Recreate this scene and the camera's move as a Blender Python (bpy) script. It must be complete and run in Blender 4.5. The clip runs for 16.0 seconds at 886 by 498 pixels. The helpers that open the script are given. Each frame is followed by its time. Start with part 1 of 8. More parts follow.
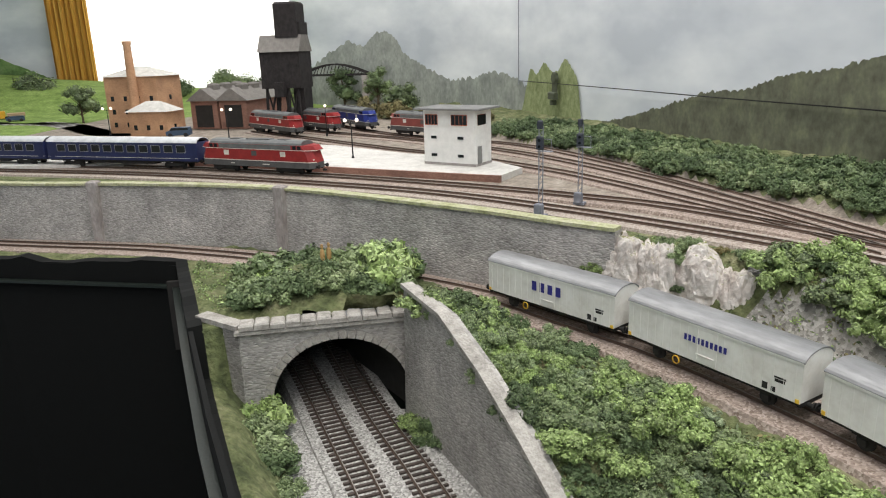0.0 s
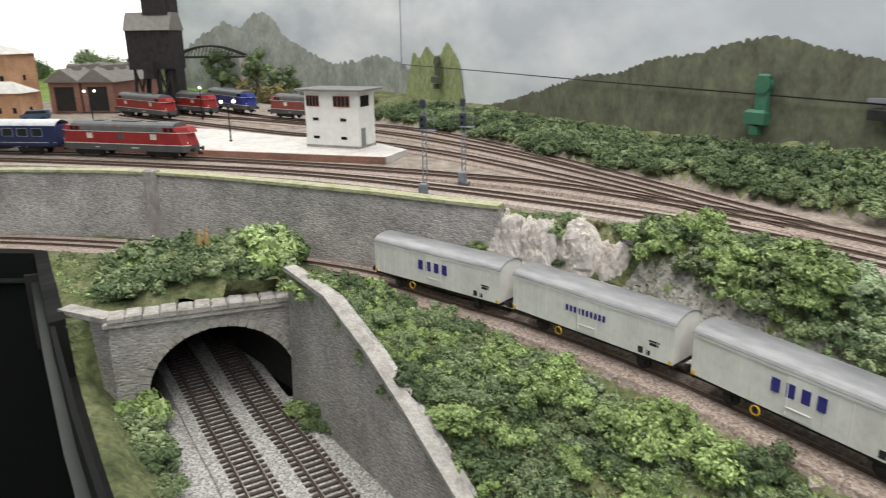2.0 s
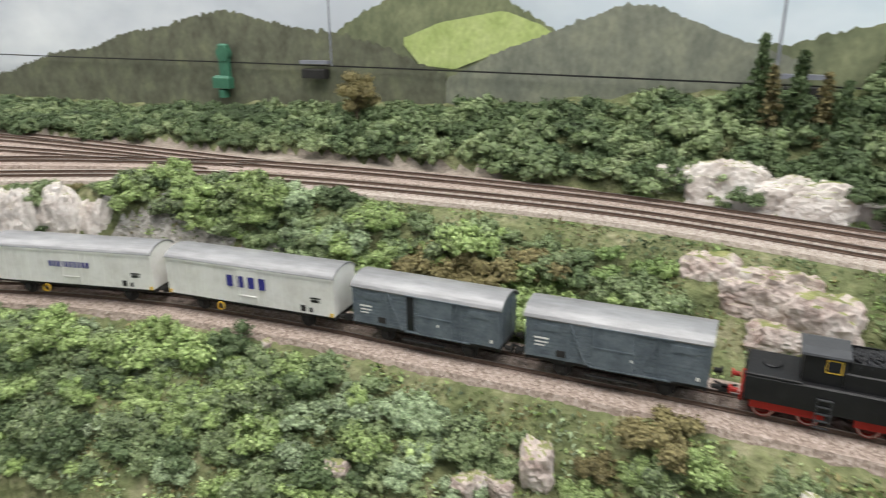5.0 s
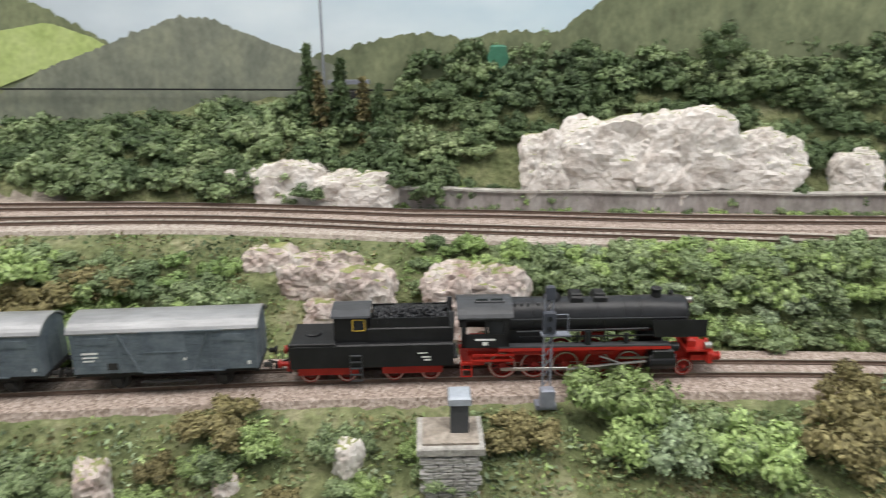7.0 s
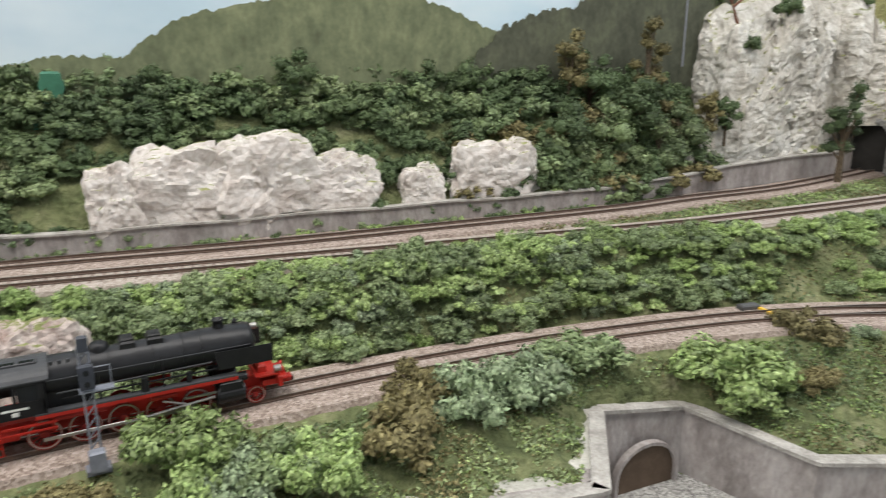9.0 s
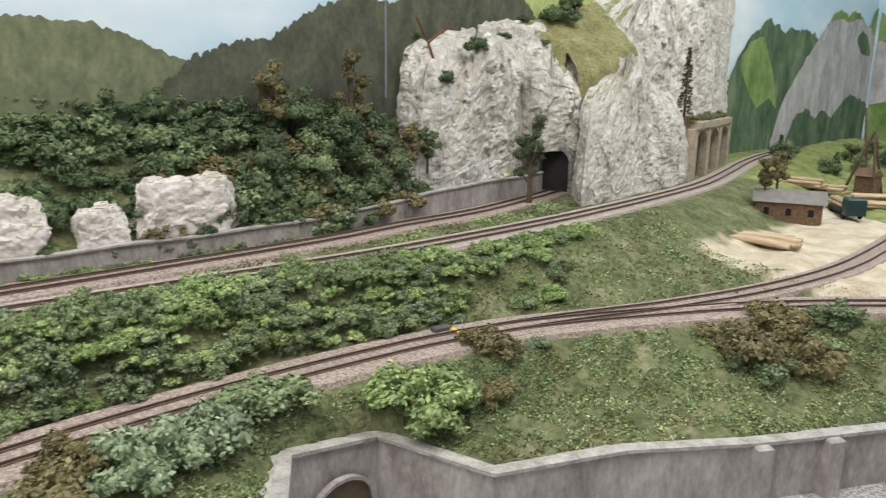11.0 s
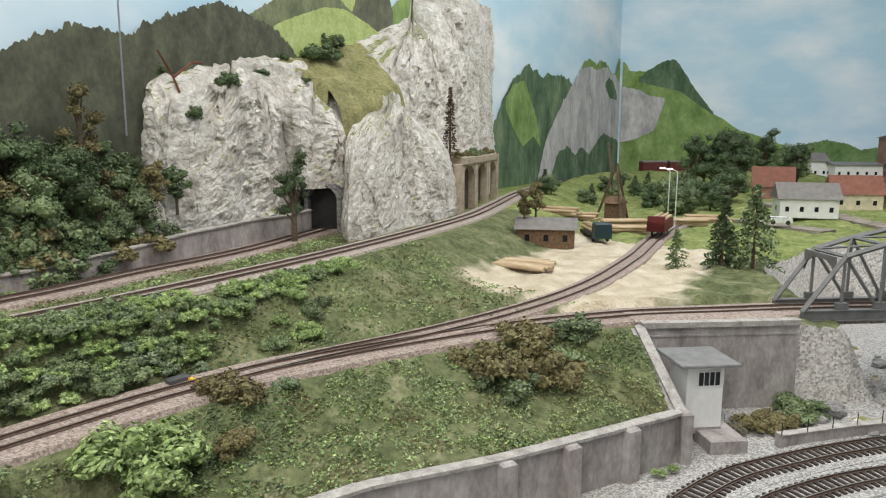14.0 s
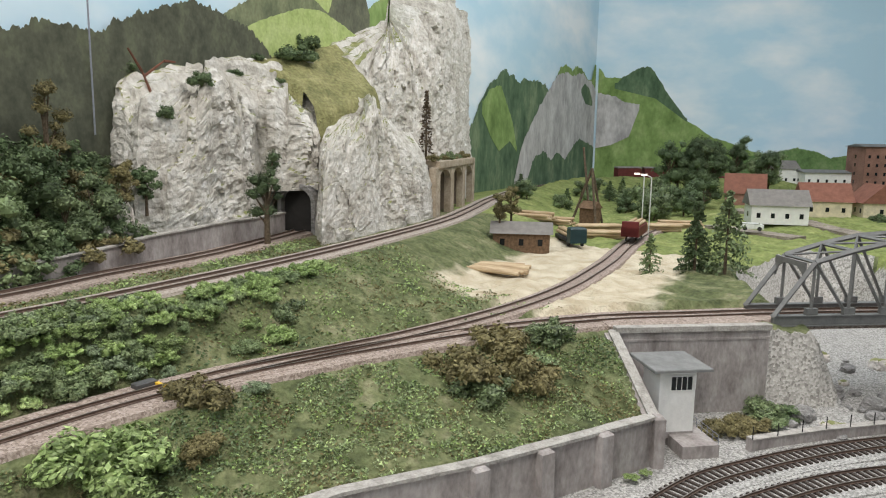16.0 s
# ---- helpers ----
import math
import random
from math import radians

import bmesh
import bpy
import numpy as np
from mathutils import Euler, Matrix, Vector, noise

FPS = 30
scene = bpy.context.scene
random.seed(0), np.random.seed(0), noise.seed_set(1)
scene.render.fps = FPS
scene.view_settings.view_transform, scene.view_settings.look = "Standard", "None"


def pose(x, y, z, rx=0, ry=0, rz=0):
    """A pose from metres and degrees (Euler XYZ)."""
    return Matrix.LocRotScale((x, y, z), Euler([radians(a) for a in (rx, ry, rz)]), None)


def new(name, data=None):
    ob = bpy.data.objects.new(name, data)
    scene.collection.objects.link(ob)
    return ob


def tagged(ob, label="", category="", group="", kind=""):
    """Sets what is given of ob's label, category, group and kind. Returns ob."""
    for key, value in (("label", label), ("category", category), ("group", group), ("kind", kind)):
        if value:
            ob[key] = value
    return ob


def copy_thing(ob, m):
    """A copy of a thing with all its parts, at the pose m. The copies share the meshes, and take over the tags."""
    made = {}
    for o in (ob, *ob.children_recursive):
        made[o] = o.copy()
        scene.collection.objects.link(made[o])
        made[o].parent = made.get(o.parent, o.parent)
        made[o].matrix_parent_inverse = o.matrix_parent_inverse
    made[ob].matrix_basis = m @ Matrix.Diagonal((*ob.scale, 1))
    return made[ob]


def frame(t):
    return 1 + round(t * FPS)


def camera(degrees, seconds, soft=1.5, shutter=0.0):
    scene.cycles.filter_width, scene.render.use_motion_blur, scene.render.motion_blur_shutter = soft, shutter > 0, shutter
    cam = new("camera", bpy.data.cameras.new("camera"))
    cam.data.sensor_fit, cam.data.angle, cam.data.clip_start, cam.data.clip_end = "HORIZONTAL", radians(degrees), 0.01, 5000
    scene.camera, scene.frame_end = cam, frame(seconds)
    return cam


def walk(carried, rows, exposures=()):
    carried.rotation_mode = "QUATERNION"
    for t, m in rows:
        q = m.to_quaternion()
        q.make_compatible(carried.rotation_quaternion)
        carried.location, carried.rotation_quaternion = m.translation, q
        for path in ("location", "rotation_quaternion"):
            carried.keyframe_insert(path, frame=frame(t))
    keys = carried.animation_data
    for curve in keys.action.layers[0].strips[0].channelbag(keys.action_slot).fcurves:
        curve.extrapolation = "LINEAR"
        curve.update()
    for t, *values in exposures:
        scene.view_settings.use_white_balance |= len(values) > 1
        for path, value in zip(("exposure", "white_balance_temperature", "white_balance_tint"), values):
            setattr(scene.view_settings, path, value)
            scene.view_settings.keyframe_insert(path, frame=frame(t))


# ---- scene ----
# ---- camera ----
cam = camera(64.43, 16.0, soft=1.1, shutter=0.4)
PATH = [
    (0.0, 0.0000, 0.0000, 0.2277, 0.00, -15.64, -1.81),
    (0.5, 0.0004, 0.0002, 0.2261, -0.79, -15.84, -1.81),
    (1.0, -0.0001, 0.0035, 0.2244, -2.07, -16.14, -1.64),
    (1.5, 0.0009, 0.0063, 0.2220, -4.89, -16.48, -1.35),
    (2.0, 0.0032, 0.0042, 0.2188, -9.37, -16.81, -0.77),
    (2.5, 0.0050, -0.0022, 0.2145, -14.28, -17.01, -0.31),
    (3.0, 0.0073, -0.0095, 0.2124, -19.13, -17.42, -0.23),
    (3.2, 0.0091, -0.0132, 0.2124, -21.06, -17.62, -0.12),
    (5.3, 0.0126, -0.1267, 0.2067, -50.35, -18.33, -0.63),
    (5.5, 0.0132, -0.1346, 0.2049, -53.10, -18.13, -0.68),
    (6.0, 0.0171, -0.1483, 0.2022, -60.26, -18.00, -0.50),
    (6.5, 0.0224, -0.1644, 0.2010, -67.38, -17.69, -0.31),
    (7.0, 0.0278, -0.1831, 0.1997, -74.35, -17.14, -0.34),
    (7.5, 0.0338, -0.2002, 0.1952, -81.56, -16.24, -0.29),
    (8.0, 0.0406, -0.2165, 0.1901, -88.79, -15.44, 0.01),
    (8.5, 0.0432, -0.2326, 0.1908, -95.64, -15.06, 0.09),
    (9.0, 0.0423, -0.2511, 0.1969, -101.54, -14.99, 0.03),
    (9.5, 0.0443, -0.2655, 0.2092, -107.40, -15.48, 0.43),
    (10.0, 0.0432, -0.2785, 0.2110, -112.85, -14.87, 0.77),
    (10.2, 0.0413, -0.2837, 0.2119, -114.86, -14.63, 0.91),
    (12.3, 0.0224, -0.3482, 0.1897, -128.75, -10.35, -0.04),
    (12.5, 0.0206, -0.3516, 0.1907, -130.01, -10.26, -0.09),
    (13.0, 0.0187, -0.3574, 0.1902, -133.16, -9.83, 0.13),
    (13.5, 0.0144, -0.3618, 0.1911, -135.42, -9.47, 0.17),
    (14.0, 0.0134, -0.3639, 0.1919, -136.89, -9.18, 0.25),
    (14.5, 0.0114, -0.3641, 0.1906, -137.59, -8.97, 0.45),
    (15.0, 0.0131, -0.3639, 0.1910, -138.01, -8.84, 0.62),
    (15.5, 0.0155, -0.3652, 0.1901, -138.36, -8.78, 0.80),
    (16.0, 0.0149, -0.3687, 0.1906, -138.83, -8.83, 0.92),
]
walk(cam, [(t, pose(x, y, z, 90 + tilt, 0, turn) @ pose(0, 0, 0, 0, 0, lean)) for t, x, y, z, turn, tilt, lean in PATH],
     [(0.0, -0.12), (3.0, -0.06), (5.5, 0.20), (7.0, 0.10), (9.0, 0.0), (12.5, -0.05), (16.0, -0.12)])

# ---- light ----
world = bpy.data.worlds.new("room_light")
scene.world = world
world.use_nodes = True
world.node_tree.nodes["Background"].inputs[0].default_value = (0.9, 0.95, 1.0, 1)
world.node_tree.nodes["Background"].inputs[1].default_value = 0.29
scene.view_settings.exposure = 0.0


def ceiling_lamp(x, y, z, wide, deep, watts, colour):
    data = bpy.data.lights.new("ceiling_tube", "AREA")
    data.shape, data.size, data.size_y, data.energy, data.color = "RECTANGLE", wide, deep, watts, colour
    ob = new("ceiling_tube", data)
    ob.location = (x, y, z)
    return ob


ceiling_lamp(0.1, 0.6, 1.45, 0.7, 1.4, 18.2, (1.0, 0.97, 0.93))
ceiling_lamp(0.0, -0.6, 1.45, 0.7, 1.4, 18.2, (1.0, 0.97, 0.93))
ceiling_lamp(0.3, -1.9, 1.45, 0.8, 1.4, 21.0, (0.96, 0.98, 1.0))
ceiling_lamp(-0.5, 1.7, 1.45, 0.8, 1.0, 16, (1.0, 0.98, 0.95))

# ---- materials ----
MATS = {}


def material(name, colours, size, rough=0.8, metal=0.0, bump=0.0, fine=0.0, island=0.0, kind="NOISE", stretch=(1, 1, 1), coords="Object", spec=0.3):
    """Colours along a ramp driven by a texture whose features are `size` metres; a second, finer texture adds grain."""
    if name in MATS:
        return MATS[name]
    m = bpy.data.materials.new(name)
    m.use_nodes = True
    nt, N = m.node_tree, m.node_tree.nodes
    bsdf = N["Principled BSDF"]
    bsdf.inputs["Roughness"].default_value, bsdf.inputs["Metallic"].default_value = rough, metal
    bsdf.inputs["Specular IOR Level"].default_value = spec
    co = N.new("ShaderNodeTexCoord")
    mp = N.new("ShaderNodeMapping")
    mp.inputs["Scale"].default_value = stretch
    nt.links.new(co.outputs[coords], mp.inputs[0])
    if kind == "VORONOI":
        tx = N.new("ShaderNodeTexVoronoi")
        tx.inputs["Scale"].default_value = 1 / size
        out = tx.outputs["Color"]
    else:
        tx = N.new("ShaderNodeTexNoise")
        tx.inputs["Scale"].default_value, tx.inputs["Detail"].default_value = 1 / size, 6
        tx.inputs["Roughness"].default_value = 0.65
        out = tx.outputs["Fac"]
    nt.links.new(mp.outputs[0], tx.inputs["Vector"])
    ramp = N.new("ShaderNodeValToRGB")
    el = ramp.color_ramp.elements
    lo, hi = (0.32, 0.68) if kind == "NOISE" else (0.1, 0.9)
    while len(el) < len(colours):
        el.new(0.5)
    for i, c in enumerate(colours):
        el[i].position = lo + (hi - lo) * i / max(1, len(colours) - 1)
        el[i].color = (*c, 1)
    nt.links.new(out, ramp.inputs[0])
    colour = ramp.outputs[0]
    g = N.new("ShaderNodeTexNoise")
    g.inputs["Scale"].default_value, g.inputs["Detail"].default_value = 6 / size, 4
    nt.links.new(mp.outputs[0], g.inputs["Vector"])
    if fine:
        mix = N.new("ShaderNodeMix")
        mix.data_type, mix.blend_type = "RGBA", "OVERLAY"
        mix.inputs["Factor"].default_value = fine
        nt.links.new(colour, mix.inputs["A"])
        nt.links.new(g.outputs["Fac"], mix.inputs["B"])
        colour = mix.outputs["Result"]
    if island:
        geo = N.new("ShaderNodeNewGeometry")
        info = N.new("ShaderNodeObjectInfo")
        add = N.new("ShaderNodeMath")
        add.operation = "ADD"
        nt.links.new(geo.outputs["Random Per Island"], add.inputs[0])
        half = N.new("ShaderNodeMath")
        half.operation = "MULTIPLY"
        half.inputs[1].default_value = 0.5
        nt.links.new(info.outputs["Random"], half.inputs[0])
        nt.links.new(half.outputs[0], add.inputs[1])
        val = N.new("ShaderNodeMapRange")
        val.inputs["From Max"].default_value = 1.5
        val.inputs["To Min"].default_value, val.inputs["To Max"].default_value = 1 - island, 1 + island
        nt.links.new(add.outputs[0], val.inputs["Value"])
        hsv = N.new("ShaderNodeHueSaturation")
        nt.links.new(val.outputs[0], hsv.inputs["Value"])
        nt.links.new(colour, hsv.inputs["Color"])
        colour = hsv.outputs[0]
    nt.links.new(colour, bsdf.inputs["Base Color"])
    if bump:
        b = N.new("ShaderNodeBump")
        b.inputs["Strength"].default_value, b.inputs["Distance"].default_value = bump, size * 0.25
        nt.links.new((tx.outputs["Distance"] if kind == "VORONOI" else g.outputs["Fac"]), b.inputs["Height"])
        nt.links.new(b.outputs[0], bsdf.inputs["Normal"])
    MATS[name] = m
    return m


def glow(name, colour, strength):
    m = bpy.data.materials.new(name)
    m.use_nodes = True
    b = m.node_tree.nodes["Principled BSDF"]
    b.inputs["Base Color"].default_value = (*colour, 1)
    b.inputs["Emission Color"].default_value, b.inputs["Emission Strength"].default_value = (*colour, 1), strength
    return m


def paint(name, c, rough=0.5, metal=0.0, var=0.18, size=0.012, bump=0.05):
    lo = tuple(v * (1 - var) for v in c)
    hi = tuple(min(1, v * (1 + var)) for v in c)
    return material(name, [lo, c, hi], size, rough, metal, bump, 0.15)


M_BALLAST = material("brown_ballast", [(0.18, 0.135, 0.11), (0.32, 0.255, 0.215), (0.46, 0.38, 0.335)], 0.0016, 0.95, bump=0.9, kind="VORONOI", fine=0.2)
M_GREYBALLAST = material("grey_ballast", [(0.16, 0.152, 0.145), (0.34, 0.33, 0.31), (0.53, 0.515, 0.49)], 0.0016, 0.95, bump=1.0, kind="VORONOI")
M_PALEBALLAST = material("pale_ballast", [(0.24, 0.195, 0.165), (0.37, 0.315, 0.27), (0.49, 0.43, 0.38)], 0.0015, 0.95, bump=0.8, kind="VORONOI", fine=0.2)
M_RAIL = material("rusty_rail", [(0.10, 0.07, 0.055), (0.17, 0.12, 0.095)], 0.004, 0.55, 0.5, bump=0.1)
M_RAILTOP = material("bright_rail_head", [(0.22, 0.2, 0.18), (0.40, 0.37, 0.34)], 0.01, 0.35, 0.8)
M_SLEEPER = material("dark_sleeper", [(0.03, 0.024, 0.021), (0.065, 0.05, 0.043), (0.105, 0.085, 0.074)], 0.002, 0.9, bump=0.4, stretch=(1, 6, 1), island=0.25)
M_DUSTSLEEPER = material("dusty_brown_sleeper", [(0.19, 0.145, 0.12), (0.27, 0.21, 0.18), (0.34, 0.27, 0.235)], 0.002, 0.95, bump=0.4, stretch=(1, 6, 1), island=0.2)
M_EARTH = material("grass_and_earth", [(0.062, 0.076, 0.034), (0.11, 0.128, 0.056), (0.165, 0.178, 0.085), (0.245, 0.235, 0.14)], 0.035, 1.0, bump=0.7, fine=0.7)
M_YARD = material("dusty_yard_ground", [(0.17, 0.14, 0.115), (0.28, 0.24, 0.20), (0.38, 0.33, 0.28)], 0.02, 1.0, bump=0.4, fine=0.6)
M_DUST = material("pale_sawdust_ground", [(0.40, 0.33, 0.22), (0.56, 0.48, 0.36), (0.66, 0.59, 0.47)], 0.02, 1.0, bump=0.15, fine=0.35)
M_SCREE = material("grey_gravel_scree", [(0.19, 0.18, 0.16), (0.36, 0.34, 0.31), (0.50, 0.475, 0.44)], 0.0026, 0.95, bump=1.0, kind="VORONOI", fine=0.3)
M_VALLEY = material("bright_valley_grass", [(0.13, 0.16, 0.05), (0.21, 0.25, 0.08), (0.31, 0.33, 0.13)], 0.05, 1.0, bump=0.6, fine=0.6)
M_ROCK = material("white_plaster_rock", [(0.42, 0.36, 0.32), (0.60, 0.545, 0.505), (0.68, 0.63, 0.59), (0.76, 0.72, 0.68)], 0.022, 0.9, bump=0.3, fine=0.4)
M_PINKROCK = material("pinkish_rock", [(0.30, 0.215, 0.185), (0.52, 0.44, 0.40), (0.68, 0.62, 0.58)], 0.02, 0.9, bump=0.4, fine=0.45)
M_CLIFF = material("pale_limestone", [(0.27, 0.255, 0.235), (0.50, 0.48, 0.44), (0.60, 0.57, 0.53), (0.70, 0.68, 0.63)], 0.03, 0.92, bump=0.8, fine=0.6)
M_CONCRETE = material("weathered_concrete", [(0.21, 0.185, 0.175), (0.34, 0.305, 0.29), (0.44, 0.405, 0.39)], 0.02, 0.9, bump=0.25, fine=0.35, stretch=(1, 1, 0.5))
M_BLACK = paint("matt_black_board", (0.0022, 0.0025, 0.0022), 0.9)
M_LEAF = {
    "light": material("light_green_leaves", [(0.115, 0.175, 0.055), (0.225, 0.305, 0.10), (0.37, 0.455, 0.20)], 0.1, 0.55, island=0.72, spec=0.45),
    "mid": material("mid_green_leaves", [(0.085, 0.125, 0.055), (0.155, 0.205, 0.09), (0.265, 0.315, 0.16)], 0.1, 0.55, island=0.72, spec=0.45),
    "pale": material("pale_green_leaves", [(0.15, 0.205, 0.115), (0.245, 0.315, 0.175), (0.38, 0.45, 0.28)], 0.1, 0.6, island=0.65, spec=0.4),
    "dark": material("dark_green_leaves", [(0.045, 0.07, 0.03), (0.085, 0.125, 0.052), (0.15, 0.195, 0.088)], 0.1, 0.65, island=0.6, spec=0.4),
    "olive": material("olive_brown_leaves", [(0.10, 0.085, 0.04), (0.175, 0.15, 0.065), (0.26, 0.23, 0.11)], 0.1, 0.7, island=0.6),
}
M_BARK = material("bark", [(0.06, 0.045, 0.03), (0.16, 0.12, 0.08)], 0.004, 0.95, bump=0.6)


# ---- building tools ----
class Mesh:
    """Gathers vertices and faces for one part."""

    def __init__(self):
        self.v, self.f = [], []

    def add(self, verts, faces):
        n = len(self.v)
        self.v += [tuple(p) for p in verts]
        self.f += [tuple(n + i for i in q) for q in faces]
        return self

    def box(self, x, y, z, sx, sy, sz, turn=0.0, chamfer=0.0):
        """A box centred on x, y with its foot at z; the upper edges may be chamfered."""
        c, s = math.cos(turn), math.sin(turn)
        k = min(chamfer, sx * 0.4, sy * 0.4, sz * 0.4)
        rings = [(0, 0), (sz - k, 0)] + ([(sz, k)] if k else [])
        vs, fs = [], []
        for h, inset in rings:
            a, b = sx / 2 - inset, sy / 2 - inset
            vs += [(x + c * p - s * q, y + s * p + c * q, z + h) for p, q in ((-a, -b), (a, -b), (a, b), (-a, b))]
        for r in range(len(rings) - 1):
            for i in range(4):
                j = (i + 1) % 4
                fs.append((4 * r + i, 4 * r + j, 4 * r + 4 + j, 4 * r + 4 + i))
        top = 4 * (len(rings) - 1)
        fs += [(3, 2, 1, 0), (top, top + 1, top + 2, top + 3)]
        return self.add(vs, fs)

    def rod(self, a, b, r, n=8, r2=None, caps=True):
        a, b = Vector(a), Vector(b)
        q = (b - a).to_track_quat("Z", "Y")
        r2 = r if r2 is None else r2
        vs = []
        for p, rad in ((a, r), (b, r2)):
            vs += [p + q @ Vector((rad * math.cos(2 * math.pi * i / n), rad * math.sin(2 * math.pi * i / n), 0)) for i in range(n)]
        fs = [(i, (i + 1) % n, n + (i + 1) % n, n + i) for i in range(n)]
        if caps:
            fs += [tuple(range(n - 1, -1, -1)), tuple(range(n, 2 * n))]
        return self.add(vs, fs)

    def turned(self, profile, n=20, axis="z", at=(0, 0, 0)):
        """A body of revolution from (radius, height) pairs."""
        vs = []
        for r, h in profile:
            for i in range(n):
                a = 2 * math.pi * i / n
                p = (r * math.cos(a), r * math.sin(a), h)
                if axis == "x":
                    p = (p[2], p[0], p[1])
                if axis == "y":
                    p = (p[0], p[2], p[1])
                vs.append((p[0] + at[0], p[1] + at[1], p[2] + at[2]))
        fs = [(k * n + i, k * n + (i + 1) % n, (k + 1) * n + (i + 1) % n, (k + 1) * n + i) for k in range(len(profile) - 1) for i in range(n)]
        if profile[0][0] < 0.2:
            fs.append(tuple(range(n - 1, -1, -1)))
        if profile[-1][0] < 0.2:
            fs.append(tuple(range((len(profile) - 1) * n, len(profile) * n)))
        return self.add(vs, fs)

    def prism(self, outline, a, b, axis="x"):
        """An outline in the plane across `axis`, drawn out from a to b."""
        n = len(outline)

        def at(p, d):
            return {"x": (d, p[0], p[1]), "y": (p[0], d, p[1]), "z": (p[0], p[1], d)}[axis]

        vs = [at(p, a) for p in outline] + [at(p, b) for p in outline]
        fs = [(i, (i + 1) % n, n + (i + 1) % n, n + i) for i in range(n)] + [tuple(range(n - 1, -1, -1)), tuple(range(n, 2 * n))]
        return self.add(vs, fs)

    def sweep(self, path, outline, closed=True, caps=True):
        """An outline of (side, height) pairs carried along a path of (x, y, z, nx, ny)."""
        n = len(outline)
        vs = [(x + nx * o, y + ny * o, z + h) for x, y, z, nx, ny in path for o, h in outline]
        m = n if closed else n - 1
        fs = [(k * n + i, k * n + (i + 1) % n, (k + 1) * n + (i + 1) % n, (k + 1) * n + i) for k in range(len(path) - 1) for i in range(m)]
        if closed and caps:
            last = (len(path) - 1) * n
            fs += [tuple(range(n - 1, -1, -1)), tuple(range(last, last + n))]
        return self.add(vs, fs)

    def mesh(self, name, mat, smooth=False, scale=1.0):
        me = bpy.data.meshes.new(name)
        me.from_pydata([(x * scale, y * scale, z * scale) for x, y, z in self.v], [], self.f)
        bm = bmesh.new()
        bm.from_mesh(me)
        bmesh.ops.recalc_face_normals(bm, faces=bm.faces)
        bm.to_mesh(me)
        bm.free()
        if smooth:
            me.polygons.foreach_set("use_smooth", [True] * len(me.polygons))
        me.materials.append(mat)
        me.update()
        return me


def part(name, m, mat, parent=None, label="", smooth=False, scale=1.0, bevel=0.0):
    me = m.mesh(name, mat, smooth, scale) if isinstance(m, Mesh) else m
    if bevel:
        bm = bmesh.new()
        bm.from_mesh(me)
        bmesh.ops.remove_doubles(bm, verts=bm.verts, dist=1e-6)
        edges = [e for e in bm.edges if len(e.link_faces) == 2 and e.calc_face_angle(0) > 0.5]
        bmesh.ops.bevel(bm, geom=edges, offset=bevel, segments=1, affect="EDGES", clamp_overlap=True)
        bm.to_mesh(me)
        bm.free()
    ob = new(name, me)
    if parent:
        ob.parent = parent
    if label:
        tagged(ob, label)
    return ob


def thing(name, label, category, m=None, group="", kind=""):
    ob = new(name)
    ob.empty_display_size = 0.02
    if m is not None:
        ob.matrix_basis = m
    return tagged(ob, label, category, group, kind)


def curve_points(points, step=0.006):
    """A smooth line through the points: an array of x, y, tangent x, tangent y at even steps."""
    p = np.array([points[0]] + list(points) + [points[-1]], float)
    p[0], p[-1] = 2 * p[1] - p[2], 2 * p[-2] - p[-3]
    out = []
    for i in range(1, len(p) - 2):
        n = max(2, int(np.linalg.norm(p[i + 1] - p[i]) / 0.002))
        t = np.linspace(0, 1, n, endpoint=False)[:, None]
        a, b, c, d = p[i - 1], p[i], p[i + 1], p[i + 2]
        out.append(0.5 * (2 * b + (c - a) * t + (2 * a - 5 * b + 4 * c - d) * t ** 2 + (3 * b - a - 3 * c + d) * t ** 3))
    out = np.vstack(out + [p[-2:-1]])
    for _ in range(30):
        out[1:-1] = (out[:-2] + 2 * out[1:-1] + out[2:]) / 4
    s = np.concatenate([[0], np.cumsum(np.linalg.norm(np.diff(out, axis=0), axis=1))])
    even = np.linspace(0, s[-1], max(2, int(s[-1] / step)))
    xy = np.stack([np.interp(even, s, out[:, k]) for k in (0, 1)], 1)
    tan = np.gradient(xy, axis=0)
    tan /= np.linalg.norm(tan, axis=1)[:, None]
    return np.hstack([xy, tan])


def side_of(c, x, y):
    """Signed distance from a curve (left of its way is positive) and the index of the nearest point."""
    pts = np.stack([np.ravel(x), np.ravel(y)], 1)
    best, idx = np.full(len(pts), 1e9), np.zeros(len(pts), int)
    if len(pts) <= 64:
        far = (pts[:, None, 0] - c[None, :, 0]) ** 2 + (pts[:, None, 1] - c[None, :, 1]) ** 2
        idx = far.argmin(1)
        best = far[np.arange(len(pts)), idx]
    for k in range(0, len(c) if len(pts) > 64 else 0, 1):
        d = (pts[:, 0] - c[k, 0]) ** 2 + (pts[:, 1] - c[k, 1]) ** 2
        hit = d < best
        best[hit], idx[hit] = d[hit], k
    v = pts - c[idx, :2]
    cross = c[idx, 2] * v[:, 1] - c[idx, 3] * v[:, 0]
    return (np.sqrt(best) * np.where(cross >= 0, 1, -1)).reshape(np.shape(x)), idx.reshape(np.shape(x))


